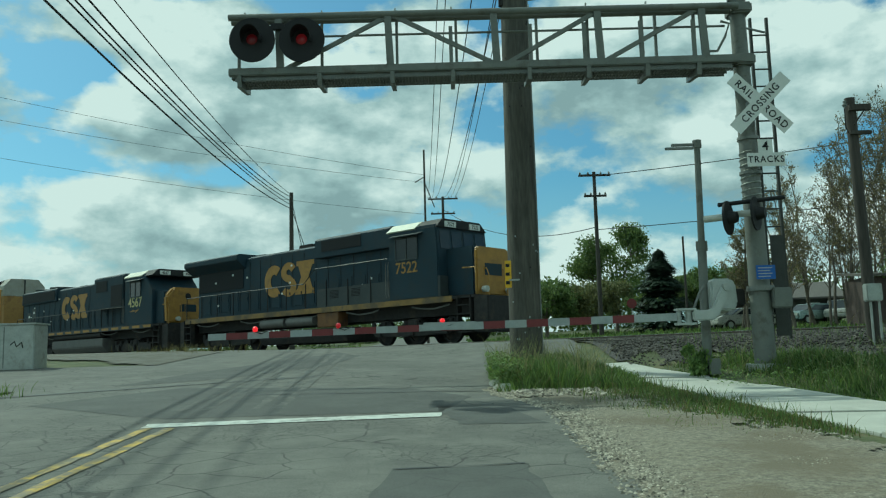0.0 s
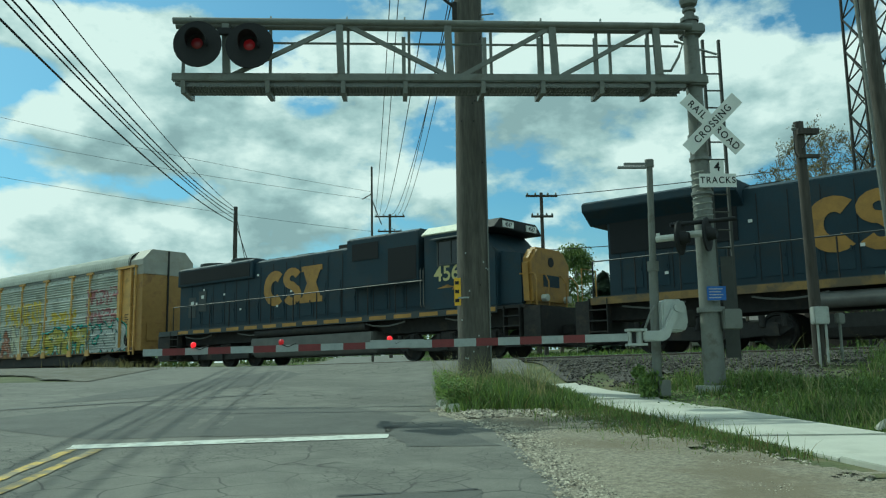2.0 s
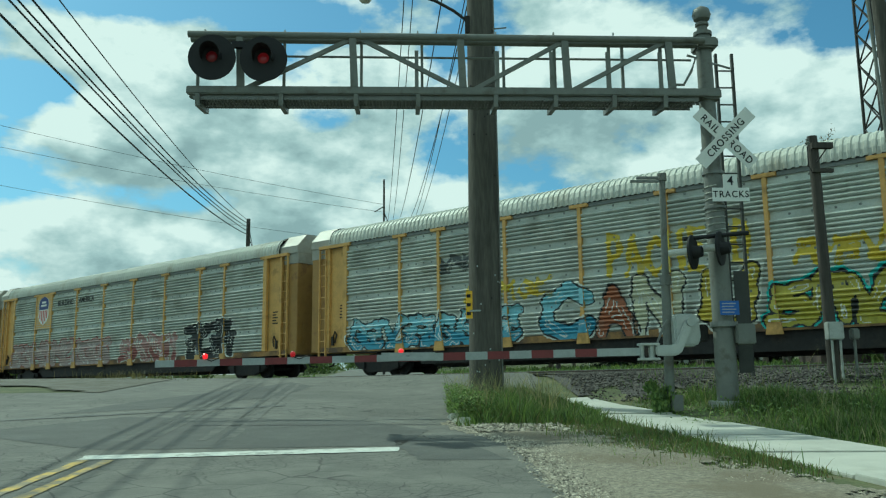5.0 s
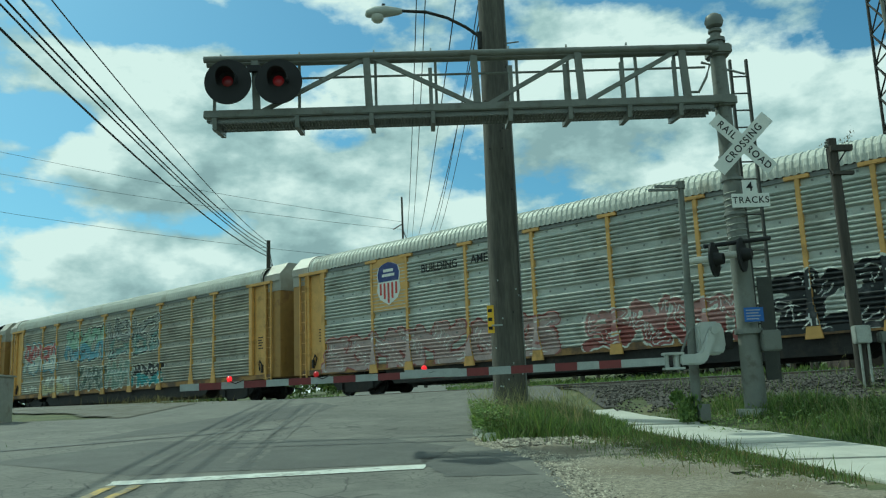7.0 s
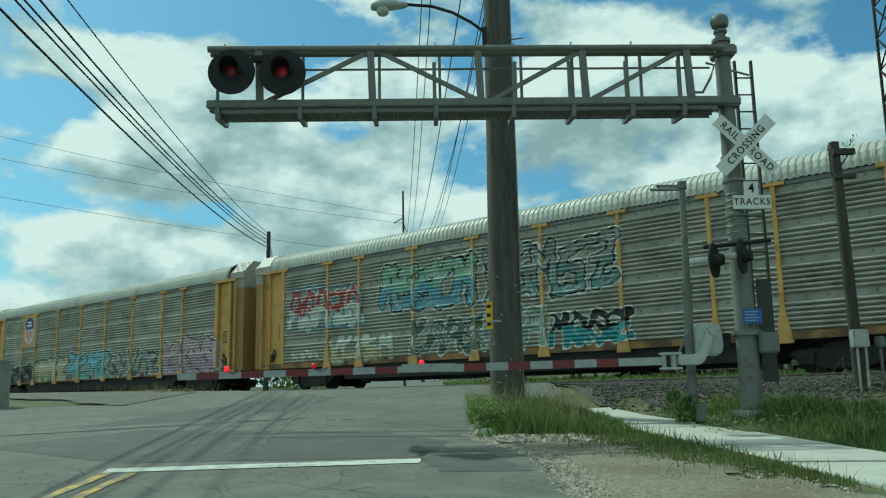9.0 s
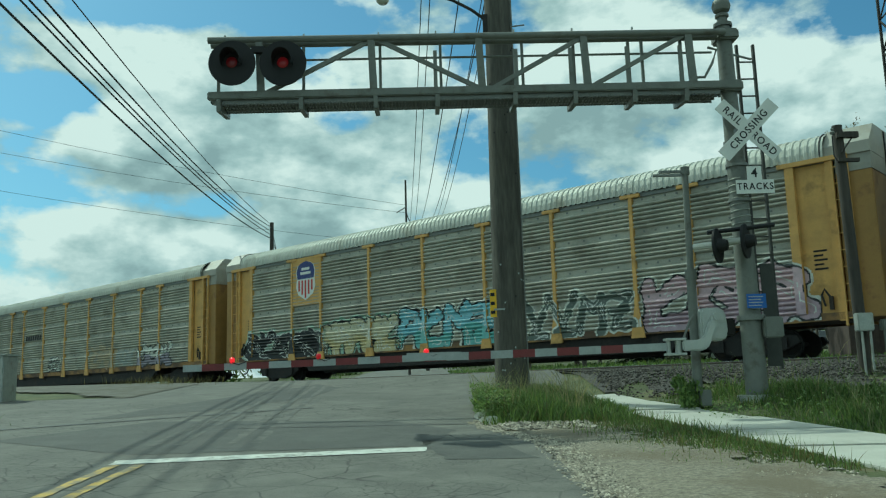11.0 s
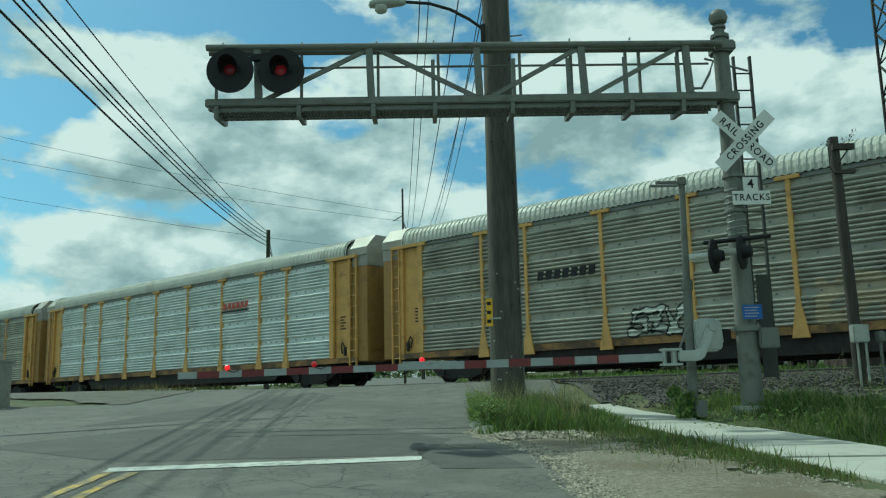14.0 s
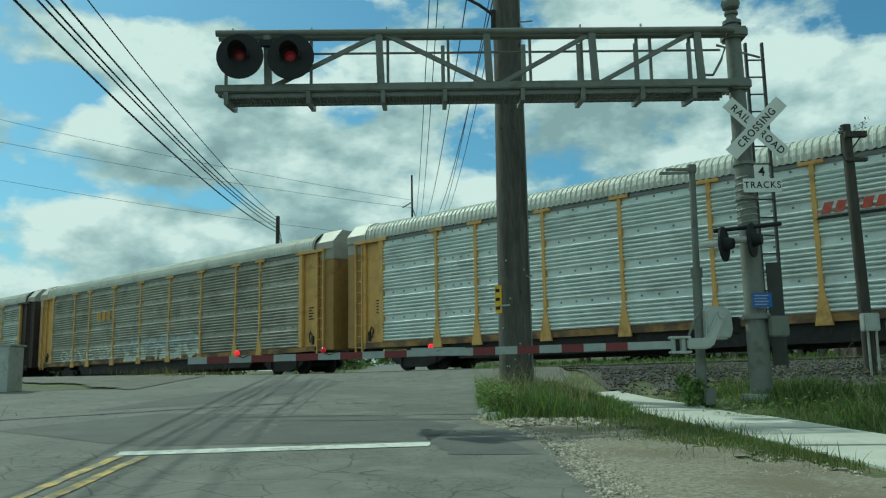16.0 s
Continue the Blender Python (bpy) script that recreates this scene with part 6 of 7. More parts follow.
def cable(a, b, sag, r, name="overhead_cable", label="thin black overhead cable"):
    a, b = Vector(a), Vector(b)
    pts = []
    for k in range(25):
        f = k / 24
        p = a.lerp(b, f)
        p.z -= 4 * sag * f * (1 - f)
        pts.append(p)
    return tagged(part(name, Shape().tube(pts, r, 5), CABLE), label, "cable", "overhead cables")


for k, (dx, z, dz, r) in enumerate(((-0.15, 11.4, -1.4, 0.028), (0.1, 11.6, -0.9, 0.028), (0.5, 11.9, -0.4, 0.03), (0.75, 12.2, -0.1, 0.02), (-0.1, 10.9, -1.9, 0.035))):
    cable((-7.6 + dx * 1.1, -14.0, z), (-12.55 + dx * 0.12, 67.8, 14.7 + dz * 0.6), 1.6 + 0.2 * (k % 3), r, label="heavy black overhead cable sagging along the road")
for z0, z1, y1 in ((22.7, 17.6, 75.0), (20.0, 16.9, 75.0), (17.2, 14.0, 75.0)):
    cable((-62.0, 47.0, z0 + 4.5), (-1.84, y1, z1), 1.3, 0.014, label="thin cable crossing beyond the tracks")
for x, x2, z in ((0.35, -1.9, 14.45), (0.6, -1.4, 14.45), (1.2, -1.1, 11.5), (2.3, 0.6, 14.45), (2.6, 1.0, 14.45), (1.9, -0.2, 11.5)):
    cable((x, 15.3, z), (x2, 89.8, 18.3), 1.8, 0.018, label="thin cable running along the road")
for dz in (0.0, 0.9):
    cable((1.47, 15.5, 9.4 + dz), (-9.2, -14.0, 12.3), 0.8, 0.02)
cable((10.75, 60.0, 13.9), (60.0, 40.0, 18.0), 1.0, 0.03)
cable((10.75, 60.0, 10.0), (60.0, 42.0, 14.5), 1.2, 0.03)
cable((10.75, 60.0, 10.2), (-0.3, 90.0, 17.0), 1.6, 0.03)
cable((-12.55, 68.0, 14.4), (-11.0, 69.5, 6.0), 0.0, 0.03, label="guy wire of the leaning pole")
cable((-12.55, 68.0, 13.6), (-10.2, 69.5, 6.0), 0.0, 0.03, label="guy wire of the leaning pole")

# ---- relay cabinet beside the far track corner ----
cab = thing("relay_cabinet", "plain grey steel relay cabinet with a scrawl", "cabinet", pose(-10.6, 20.4, road_z(-10.6, 20.4) - 0.03))
part("body", Shape().box(-0.75, 0.72, -0.35, 0.35, 0.0, 1.08), GALV, cab, bevel=0.02)
part("lid", Shape().box(-0.79, 0.76, -0.39, 0.39, 1.08, 1.12), GALV, cab)
part("door_seam", Shape().box(-0.02, 0.0, -0.356, -0.351, 0.05, 1.04), GALV_DARK, cab)
part("scrawl", Shape().tube([(0.15, -0.357, 0.6), (0.25, -0.357, 0.68), (0.3, -0.357, 0.55), (0.42, -0.357, 0.66), (0.45, -0.357, 0.52)], 0.012, 5), BLACK, cab)

# ---- pavement slabs ----
walk_way = thing("pavement", "pale concrete pavement slabs leading to the tracks", "pavement", kind="structure")


def pave_left(y):
    return 2.76 + (13.83 - y) * 0.171


def pave_right(y):
    return 3.53 + (16.11 - y) * 0.227


ys = [16.4 - 1.5 * k for k in range(10)]
for k, (ya, yb) in enumerate(zip(ys[:-1], ys[1:])):
    yb += 0.015
    top = []
    for x, y in ((pave_left(ya), ya), (pave_left(yb), yb), (pave_right(yb), yb - 0.12), (pave_right(ya), ya - 0.12)):
        top.append((x, y, ground_z(min(x, pave_right(y) - 0.05), y) + 0.04 + 0.012 * math.sin(k * 2.3)))
    s = Shape().add(top + [(x, y, z - 0.14) for x, y, z in top], [(0, 1, 2, 3), (4, 7, 6, 5), (0, 4, 5, 1), (1, 5, 6, 2), (2, 6, 7, 3), (3, 7, 4, 0)])
    part("slab", s, CONCRETE, walk_way, bevel=0.008)
for x, y, w, r in ((0.80, 12.2, 0.55, 12), (0.74, 12.9, 0.5, 4)):
    o = thing("kerb_stone", "broken pale concrete kerb piece at the grass edge", "kerb", pose(x, y, road_z(x, y) - 0.03, 0, 0, 90 + r))
    part("block", Shape().prism([(-w / 2, 0), (w / 2, 0), (w / 2 - 0.05, 0.10), (-w / 2 + 0.08, 0.13)], "y", -0.09, 0.09), CONCRETE, o, bevel=0.025)


# ---- loose stones and grass ----
def scatter_stones(name, n, pick, size, material, label, seed):
    rg = np.random.RandomState(seed)
    vs, fs = [], []
    rnd = random.Random(seed)
    while len(vs) < n * 6:
        p = pick(rnd)
        if p is None:
            continue
        x, y, z = p
        r = size * rnd.uniform(0.5, 1.4)
        o = len(vs)
        a = rnd.uniform(0, 6.28)
        ca, sa = math.cos(a), math.sin(a)
        k = rg.uniform(0.6, 1.2, 6)
        for i, (dx, dy, dz) in enumerate(((1, 0, 0.1), (0, 1, 0), (-1, 0, 0), (0, -1, 0.1), (0.2, 0.1, 0.7), (0, 0, -0.6))):
            vs.append((x + (dx * ca - dy * sa) * r * k[i], y + (dx * sa + dy * ca) * r * k[i], z + dz * r * k[i]))
        fs += [(o, o + 1, o + 4), (o + 1, o + 2, o + 4), (o + 2, o + 3, o + 4), (o + 3, o, o + 4), (o + 1, o, o + 5), (o + 2, o + 1, o + 5), (o + 3, o + 2, o + 5), (o, o + 3, o + 5)]
    return tagged(part(name, Shape().add(vs, fs), material), label, "stones", "", "stuff")


def pick_ballast(r):
    q, s = 13.9 + 6.3 * r.random() ** 1.1, r.uniform(-20, 12)
    p = ACROSS * q + ALONG * s
    if p.x < 3.3 + 0.3 * r.random() or p.y > 40 or (q < 16.2 and p.x < 3.4) or (q < 14.8 and r.random() < 0.6) or (p.x > 8 and q < 16.5):
        return None
    return p.x, p.y, ground_z(p.x, p.y) + 0.07


def pick_shoulder(r):
    x, y = r.uniform(0.6, 5.0), r.uniform(2.5, 12.6)
    if x < 0.8 + 0.6 * smooth_step(12.4, 9.4, y) + abs(r.gauss(0, 0.25)) - 0.3 or x > 2.5 + (13.8 - y) * 0.165 - abs(r.gauss(0, 0.5)) * smooth_step(5.5, 8.5, y) or (x > 1.5 + 0.32 * (12.4 - y) and r.random() < 0.35):
        return None
    return x, y, max(ground_z(x, y), road_z(x, y) - 0.03) + 0.025


scatter_stones("ballast_stones", 22000, pick_ballast, 0.034, STONE, "loose crushed grey ballast stones", 3)
scatter_stones("shoulder_gravel", 44000, pick_shoulder, 0.019, PEBBLE, "loose pale gravel on the shoulder", 5)
scatter_stones("kerb_rubble", 400, lambda r: (lambda x, y: (x, y, ground_z(x, y) + 0.05))(r.uniform(0.9, 2.1), r.uniform(11.0, 11.9)), 0.03, PEBBLE, "pale rubble at the grass edge", 6)
rk = thing("pale_rock", "small pale rock lying in the grass", "rock", pose(5.45, 9.3, ground_z(5.45, 9.3)))
part("stone", Shape().add([(-0.2, -0.1, 0), (0.18, -0.12, 0), (0.22, 0.1, 0), (-0.15, 0.12, 0), (-0.1, -0.05, 0.14), (0.12, -0.03, 0.17), (0.1, 0.06, 0.13)], [(0, 1, 5, 4), (1, 2, 6, 5), (2, 3, 4, 6), (3, 0, 4), (4, 5, 6), (0, 3, 2, 1)]), CONCRETE, rk, bevel=0.02)


def grow(name, n, pick, material, label, seed, width=0.0065):
    """Grass: bent blades of three quads each."""
    r = random.Random(seed)
    vs, fs = [], []
    made = 0
    while made < n:
        p = pick(r)
        if p is None:
            continue
        made += 1
        x, y, z, h = p
        a, b = r.uniform(0, 6.28), r.uniform(0, 6.28)
        w = width * r.uniform(0.6, 1.5)
        bend = r.uniform(0.1, 0.7) * h
        o = len(vs)
        for f, ww in ((0, 1.0), (0.4, 0.9), (0.75, 0.6), (1.0, 0.08)):
            cx, cy, cz = x + math.cos(b) * bend * f * f, y + math.sin(b) * bend * f * f, z + h * f * (1 - 0.18 * f * bend / h)
            vs += [(cx - math.cos(a) * w * ww, cy - math.sin(a) * w * ww, cz), (cx + math.cos(a) * w * ww, cy + math.sin(a) * w * ww, cz)]
        fs += [(o, o + 1, o + 3, o + 2), (o + 2, o + 3, o + 5, o + 4), (o + 4, o + 5, o + 7, o + 6)]
    return tagged(part(name, Shape().add(vs, fs), material), label, "grass", "", "stuff")


def clump(x, y, s=1.1, k=0):
    return 0.5 + 0.5 * noise.noise((x * s, y * s, 7 + k))


def pick_pole_grass(r):
    x, y = r.uniform(0.55, 3.0), r.uniform(11.8, 16.6)
    if y > 15.7 and x < 0.9 + (y - 15.7) * 1.4 or x > 2.85 - max(0, y - 13) * 0.03 or x < 0.62 + 0.3 * clump(x, y, 2.0, 2) or (y < 12.8 and r.random() < 0.6 * (13.1 - y)) or r.random() > 0.35 + 0.9 * clump(x, y, 2.6, 5):
        return None
    e = min(1.0, (x - 0.55) / 0.5) * min(1.0, (3.0 - x) / 1.1)
    return x, y, max(ground_z(x, y), base_z(y)), (0.10 + 0.50 * clump(x, y, 1.6) * r.random() ** 0.8) * (0.45 + 0.55 * e)


def pick_pole_stalk(r):
    x, y = r.uniform(0.75, 2.5), r.uniform(12.2, 15.9)
    if clump(x, y, 2.2, 6) < 0.45:
        return None
    return x, y, max(ground_z(x, y), base_z(y)), r.uniform(0.45, 0.85)


def pick_right_stalk(r):
    p = pick_right_grass(r)
    if p is None or clump(p[0], p[1], 1.2, 6) < 0.48:
        return None
    return p[0], p[1], p[2], p[3] * 1.2 + r.uniform(0.12, 0.3)


def pick_right_grass(r):
    x, y = r.uniform(3.6, 15), r.uniform(6.0, 17.0)
    edge = pave_right(y)
    q = away(x, y)
    if x < edge + 0.02 or q > 17.2 or (q > 13.9 + 0.5 * noise.noise((x * 2, y * 2, 1)) + 1.6 * smooth_step(6.6, 8.2, x) and r.random() < 0.97):
        return None
    if r.random() > 0.4 + 0.8 * clump(x, y, 2.4, 8):
        return None
    h = 0.08 + 0.38 * clump(x, y, 1.3, 1) * r.random() ** 0.8 + 0.22 * smooth_step(6.5, 9, x) * r.random()
    return x, y, ground_z(x, y), h * (0.25 + 0.65 * smooth_step(edge, edge + 1.0, x))


def pick_verge(r):
    y = r.uniform(7.2, 13.2)
    edge = pave_left(y)
    x = edge - abs(r.gauss(0, 0.75))
    if x < 1.3 + 0.25 * (12.2 - y) + 0.5 * clump(x, y, 1.5, 3) - 0.3 or (y < 9 and r.random() < (9 - y) * 0.6):
        return None
    return x, y, max(ground_z(x, y), road_z(x, y) - 0.03), r.uniform(0.02, 0.08) + (0.14 if r.random() < 0.03 else 0)


def pick_far(r):
    p = ACROSS * r.uniform(36.5, 60) + ALONG * r.uniform(-60, 10)
    if -8 < p.x < 1.5:
        return None
    return p.x, p.y, ground_z(p.x, p.y), r.uniform(0.15, 0.4)


grow("tall_grass", 26000, pick_pole_grass, BLADE, "tall fresh green grass round the pole", 1)
grow("verge_grass", 56000, pick_right_grass, BLADE, "rough green grass beside the pavement", 2)
grow("dry_grass", 4500, lambda r: pick_right_grass(r) if r.random() < 0.7 else pick_pole_grass(r), DRY, "dry yellow stalks among the grass", 3, 0.005)
grow("short_grass", 9000, pick_verge, DRY, "short worn grass along the gravel", 4, 0.004)
grow("edge_grass", 20000, pick_verge, BLADE, "short green grass along the pavement", 9, 0.004)
grow("pole_stalks", 500, pick_pole_stalk, STALK, "thin pale grass stalks round the pole", 11, 0.004)
grow("verge_stalks", 1800, pick_right_stalk, STALK, "thin pale grass stalks beside the pavement", 12, 0.004)
grow("far_grass", 9000, pick_far, BLADE, "green grass beyond the tracks", 5, 0.05)
grow("left_grass", 900, lambda r: (lambda x, y: (x, y, ground_z(x, y), r.uniform(0.1, 0.3)))(-7.6 + r.gauss(0, 0.3), 12.9 + r.gauss(0, 0.35)), BLADE, "small tuft of grass at the road edge", 6)
grow("left_weeds", 300, lambda r: (lambda p: (p.x, p.y, ground_z(p.x, p.y) + 0.03, r.uniform(0.1, 0.35)))(ACROSS * r.gauss(14.5, 0.7) + ALONG * r.gauss(-25.0, 1.2)), DRY, "dry weeds by the tracks", 7)


# ---- plants, trees ----
def leaf_cloud(s, centres, n, size, rnd, flat=0.7):
    for k in range(n):
        c, rad = centres[rnd.randrange(len(centres))]
        v = Vector((rnd.gauss(0, 1), rnd.gauss(0, 1), rnd.gauss(0, 1))).normalized() * rad * rnd.uniform(0.25, 1.05)
        p = Vector(c) + Vector((v.x, v.y, v.z * flat))
        m = Euler((rnd.uniform(0, 6.28), rnd.uniform(0, 6.28), rnd.uniform(0, 6.28))).to_matrix()
        w = size * rnd.uniform(0.6, 1.4)
        s.add([p + m @ Vector(q) for q in ((-w, 0, 0), (0, -w * 0.5, w * 0.15), (w, 0, 0), (0, w * 0.5, w * 0.15))], [(0, 1, 2, 3)])
    return s


def branch(s, a, d, length, r, depth, rnd, tips, spread=0.6):
    b = a + d * length
    s.cyl(a, b, r, r * 0.62, 6)
    if depth == 0:
        tips.append(b)
        return
    for k in range(rnd.choice((2, 3, 3))):
        nd = (d + Vector((rnd.gauss(0, spread), rnd.gauss(0, spread), rnd.gauss(0.1, spread * 0.6)))).normalized()
        branch(s, a + d * length * rnd.uniform(0.6, 1.0), nd, length * rnd.uniform(0.6, 0.8), r * 0.58, depth - 1, rnd, tips, spread)


def make_tree(x, y, height, width, material, leaves, label, seed, depth=4, leaf=0.13):
    rnd = random.Random(seed)
    z = ground_z(x, y) - 0.2
    t = thing("tree", label, "tree", group="trees beyond the tracks")
    s, tips = Shape(), []
    branch(s, Vector((x, y, z)), Vector((rnd.gauss(0, 0.03), 0, 1)).normalized(), height * 0.32, height * 0.022, depth, rnd, tips)
    zs = max(p.z for p in tips) - z
    xs = max(abs(p.x - x) for p in tips) or 1
    k, kx = height * 0.96 / zs, width * 0.5 / xs
    s.v = [(x + (vx - x) * kx, y + (vy - y) * kx, z + (vz - z) * k) for vx, vy, vz in s.v]
    tips = [Vector((x + (p.x - x) * kx, y + (p.y - y) * kx, z + (p.z - z) * k)) for p in tips]
    part("trunk", s, BARK, t)
    rad = width * 0.15
    centres = [(p, rad * rnd.uniform(0.7, 1.3)) for p in tips]
    for k in range(46):
        v = Vector((rnd.gauss(0, 1), rnd.gauss(0, 1), rnd.gauss(0, 1))).normalized() * rnd.random() ** 0.4
        centres.append(((x + v.x * width * 0.46, y + v.y * width * 0.46, z + height * (0.62 + 0.33 * v.z)), rad * rnd.uniform(0.7, 1.2)))
    part("crown", leaf_cloud(Shape(), centres, leaves, leaf, rnd), material, t)
    return t


def make_spruce(x, y, height, width, seed):
    rnd = random.Random(seed)
    z = ground_z(x, y)
    t = thing("spruce_tree", "dark green conical spruce beyond the tracks", "tree", group="trees beyond the tracks")
    part("trunk", Shape().cyl((x, y, z - 0.2), (x, y, z + height * 0.97), 0.2, 0.03, 8), BARK, t)
    s = Shape()
    for k in range(6500):
        f = rnd.random() ** 0.75
        zz = z + 0.4 + f * (height - 0.4)
        r = width * 0.5 * (1 - f) ** 0.75 * (0.75 + 0.25 * math.sin(zz * 5 + rnd.gauss(0, 0.5)))
        a = rnd.uniform(0, 6.28)
        d = r * rnd.uniform(0.55, 1.05)
        p = Vector((x + math.cos(a) * d, y + math.sin(a) * d, zz - d * 0.25))
        w = rnd.uniform(0.2, 0.45)
        o = Vector((math.cos(a), math.sin(a), -0.3)) * w
        n = Vector((-math.sin(a), math.cos(a), 0)) * w * 0.35
        s.add([p - n, p + o, p + n, p - o * 0.4 + Vector((0, 0, 0.05))], [(0, 1, 2, 3)])
    part("crown", s, LEAF_DARK, t)


def broad_weeds(name, label, spots, n, size, seed):
    """Low weeds: broad pointed leaves round many small stems."""
    r = random.Random(seed)
    s = Shape()
    for k in range(n):
        x, y, high = spots(r)
        z = max(ground_z(x, y), base_z(y)) + high * r.random()
        a, up, w = r.uniform(0, 6.28), r.uniform(-0.2, 0.7), size * r.uniform(0.5, 1.4)
        d, t = Vector((math.cos(a), math.sin(a), up)), Vector((-math.sin(a), math.cos(a), 0))
        p = Vector((x, y, z))
        s.add([p, p + d * w * 0.5 + t * w * 0.32, p + d * w * 1.1, p + d * w * 0.5 - t * w * 0.32], [(0, 1, 2, 3)])
    tagged(part(name, s, WEED), label, "weeds", "", "stuff")


broad_weeds("pole_weeds", "broad-leaved green weeds at the road edge", lambda r: (lambda y: (0.68 + abs(r.gauss(0, 0.28)), y, 0.42))(r.uniform(12.1, 15.5)), 3600, 0.05, 41)
broad_weeds("verge_weeds", "broad-leaved weeds among the verge grass", lambda r: (lambda x: (x, 11.6 + (x - 4.3) * -0.25 + abs(r.gauss(0, 0.9)), 0.22))(r.uniform(3.9, 9.0)), 2600, 0.045, 42)


def make_bare_tree(x, y, height, seed):
    """A tall thin tree in bud: upright limbs, many fine twigs, few small leaves."""
    rnd = random.Random(seed)
    z = ground_z(x, y) - 0.2
    t = thing("tree", "tall thin grey tree with sparse brownish spring leaves", "tree", group="trees beyond the tracks")
    wood, tips = Shape(), []
    for stem in range(rnd.choice((1, 2, 2, 3))):
        lean = Vector((rnd.gauss(0, 0.10), rnd.gauss(0, 0.08), 1)).normalized()
        p, r, top = Vector((x + rnd.gauss(0, 0.25), y + rnd.gauss(0, 0.25), z)), rnd.uniform(0.07, 0.12), height * rnd.uniform(0.8, 1.0)
        for k in range(10):
            q = p + (lean + Vector((rnd.gauss(0, 0.08), rnd.gauss(0, 0.08), 0))) * top / 10
            wood.cyl(p, q, r, r * 0.86, 6)
            r *= 0.86
            if k > 1:
                for i in range(rnd.choice((2, 3, 3))):
                    a, ln = rnd.uniform(0, 6.28), top * rnd.uniform(0.12, 0.26) * (1.25 - k * 0.07)
                    d = Vector((math.cos(a) * 0.6, math.sin(a) * 0.6, 0.9)).normalized()
                    b = p.lerp(q, rnd.random())
                    e = b + d * ln
                    wood.cyl(b, e, r * 0.5, 0.014, 4)
                    for j in range(6):
                        c = b.lerp(e, rnd.uniform(0.25, 1))
                        d2 = (d + Vector((rnd.gauss(0, 0.55), rnd.gauss(0, 0.55), rnd.gauss(0.1, 0.3)))).normalized() * ln * rnd.uniform(0.25, 0.5)
                        wood.cyl(c, c + d2, 0.014, 0.006, 3)
                        tips.append((c, c + d2))
            p = q
    part("trunk", wood, BARK, t)
    crown = Shape()
    for a, b in tips:
        for k in range(rnd.choice((6, 12, 20))):
            c = a.lerp(b, rnd.uniform(0.3, 1.1)) + Vector((rnd.gauss(0, 0.10), rnd.gauss(0, 0.10), rnd.gauss(0, 0.08)))
            m = Euler((rnd.uniform(0, 6.28), rnd.uniform(0, 6.28), 0)).to_matrix()
            w = rnd.uniform(0.03, 0.075)
            crown.add([c + m @ Vector(v) for v in ((-w, 0, 0), (0, -w * 0.6, 0), (w, 0, 0), (0, w * 0.6, 0))], [(0, 1, 2, 3)])
    part("crown", crown, TWIG_LEAF, t, "few small brownish leaves")


make_tree(14.8, 75.0, 9.6, 7.0, LEAF, 15000, "broad leafy green tree beyond the tracks", 1, 5)
make_spruce(16.3, 65.0, 6.3, 7.4, 2)
make_tree(7.6, 66.0, 4.6, 5.0, LEAF, 9000, "low bushy green tree beyond the tracks", 3, 3)
make_tree(11.6, 68.0, 4.4, 5.0, LEAF_BUD, 8000, "low olive tree beyond the tracks", 4, 3)
make_tree(20.2, 70.0, 5.0, 5.0, LEAF, 9000, "low leafy tree behind the spruce", 5, 3)
make_tree(24.5, 76.0, 5.4, 6.0, LEAF, 9000, "leafy tree behind the house", 6, 3)
make_tree(29.0, 80.0, 6.0, 7.0, LEAF_BUD, 8000, "olive tree behind the house", 7, 3)
for k, (az, far, h) in enumerate(((21.5, 58, 8.5), (22.4, 54, 9.5), (23.4, 60, 11.0), (24.3, 55, 11.5), (25.2, 60, 12.5), (26.1, 54, 12.5), (27.0, 58, 13.0), (27.9, 52, 12.5), (28.8, 57, 13.0), (29.8, 53, 12.0), (30.8, 58, 13.0), (32.0, 54, 12.0), (33.4, 57, 12.5), (35.0, 52, 11.0), (37.0, 56, 12.0), (39.0, 52, 11.0))):
    make_bare_tree(far * math.sin(radians(az)), far * math.cos(radians(az)), h, 20 + k)
make_bare_tree(57 * math.sin(radians(19.0)), 57 * math.cos(radians(19.0)), 7.5, 50)
s = Shape()
rnd = random.Random(8)
blobs = [((x, 96 + rnd.gauss(0, 4) - 0.35 * max(0, x - 20), ground_z(x, 95) + rnd.uniform(-0.6, 4.6)), rnd.uniform(1.4, 2.6)) for x in [-70 + 0.7 * k for k in range(220)] if not -9 < x < 2]
blobs += [((x, 175 + rnd.gauss(0, 4), ground_z(x, 175) + rnd.uniform(-0.5, 4.5)), rnd.uniform(1.6, 2.8)) for x in [-24 + 0.6 * k for k in range(60)]]
tagged(part("far_woods", leaf_cloud(s, blobs, 62000, 0.26, rnd, 1.0), LEAF), "distant row of green bushes and woods", "woods", "", "stuff")
s = Shape()
blobs = [((x, 46 + rnd.gauss(0, 1.0) - 0.3 * (x - 25), ground_z(x, 44) + rnd.uniform(0.2, 5.5) * (0.5 + 0.5 * noise.noise((x * 0.35, 2, 0)) + 0.3)), rnd.uniform(0.8, 1.5)) for x in [24 + 0.3 * k for k in range(90)]]
tagged(part("far_bushes", leaf_cloud(s, blobs, 24000, 0.14, rnd, 1.0), LEAF), "green bushes under the thin trees", "bushes", "", "stuff")
weed = thing("weed_clump", "leafy green weed at the gate post", "plant")
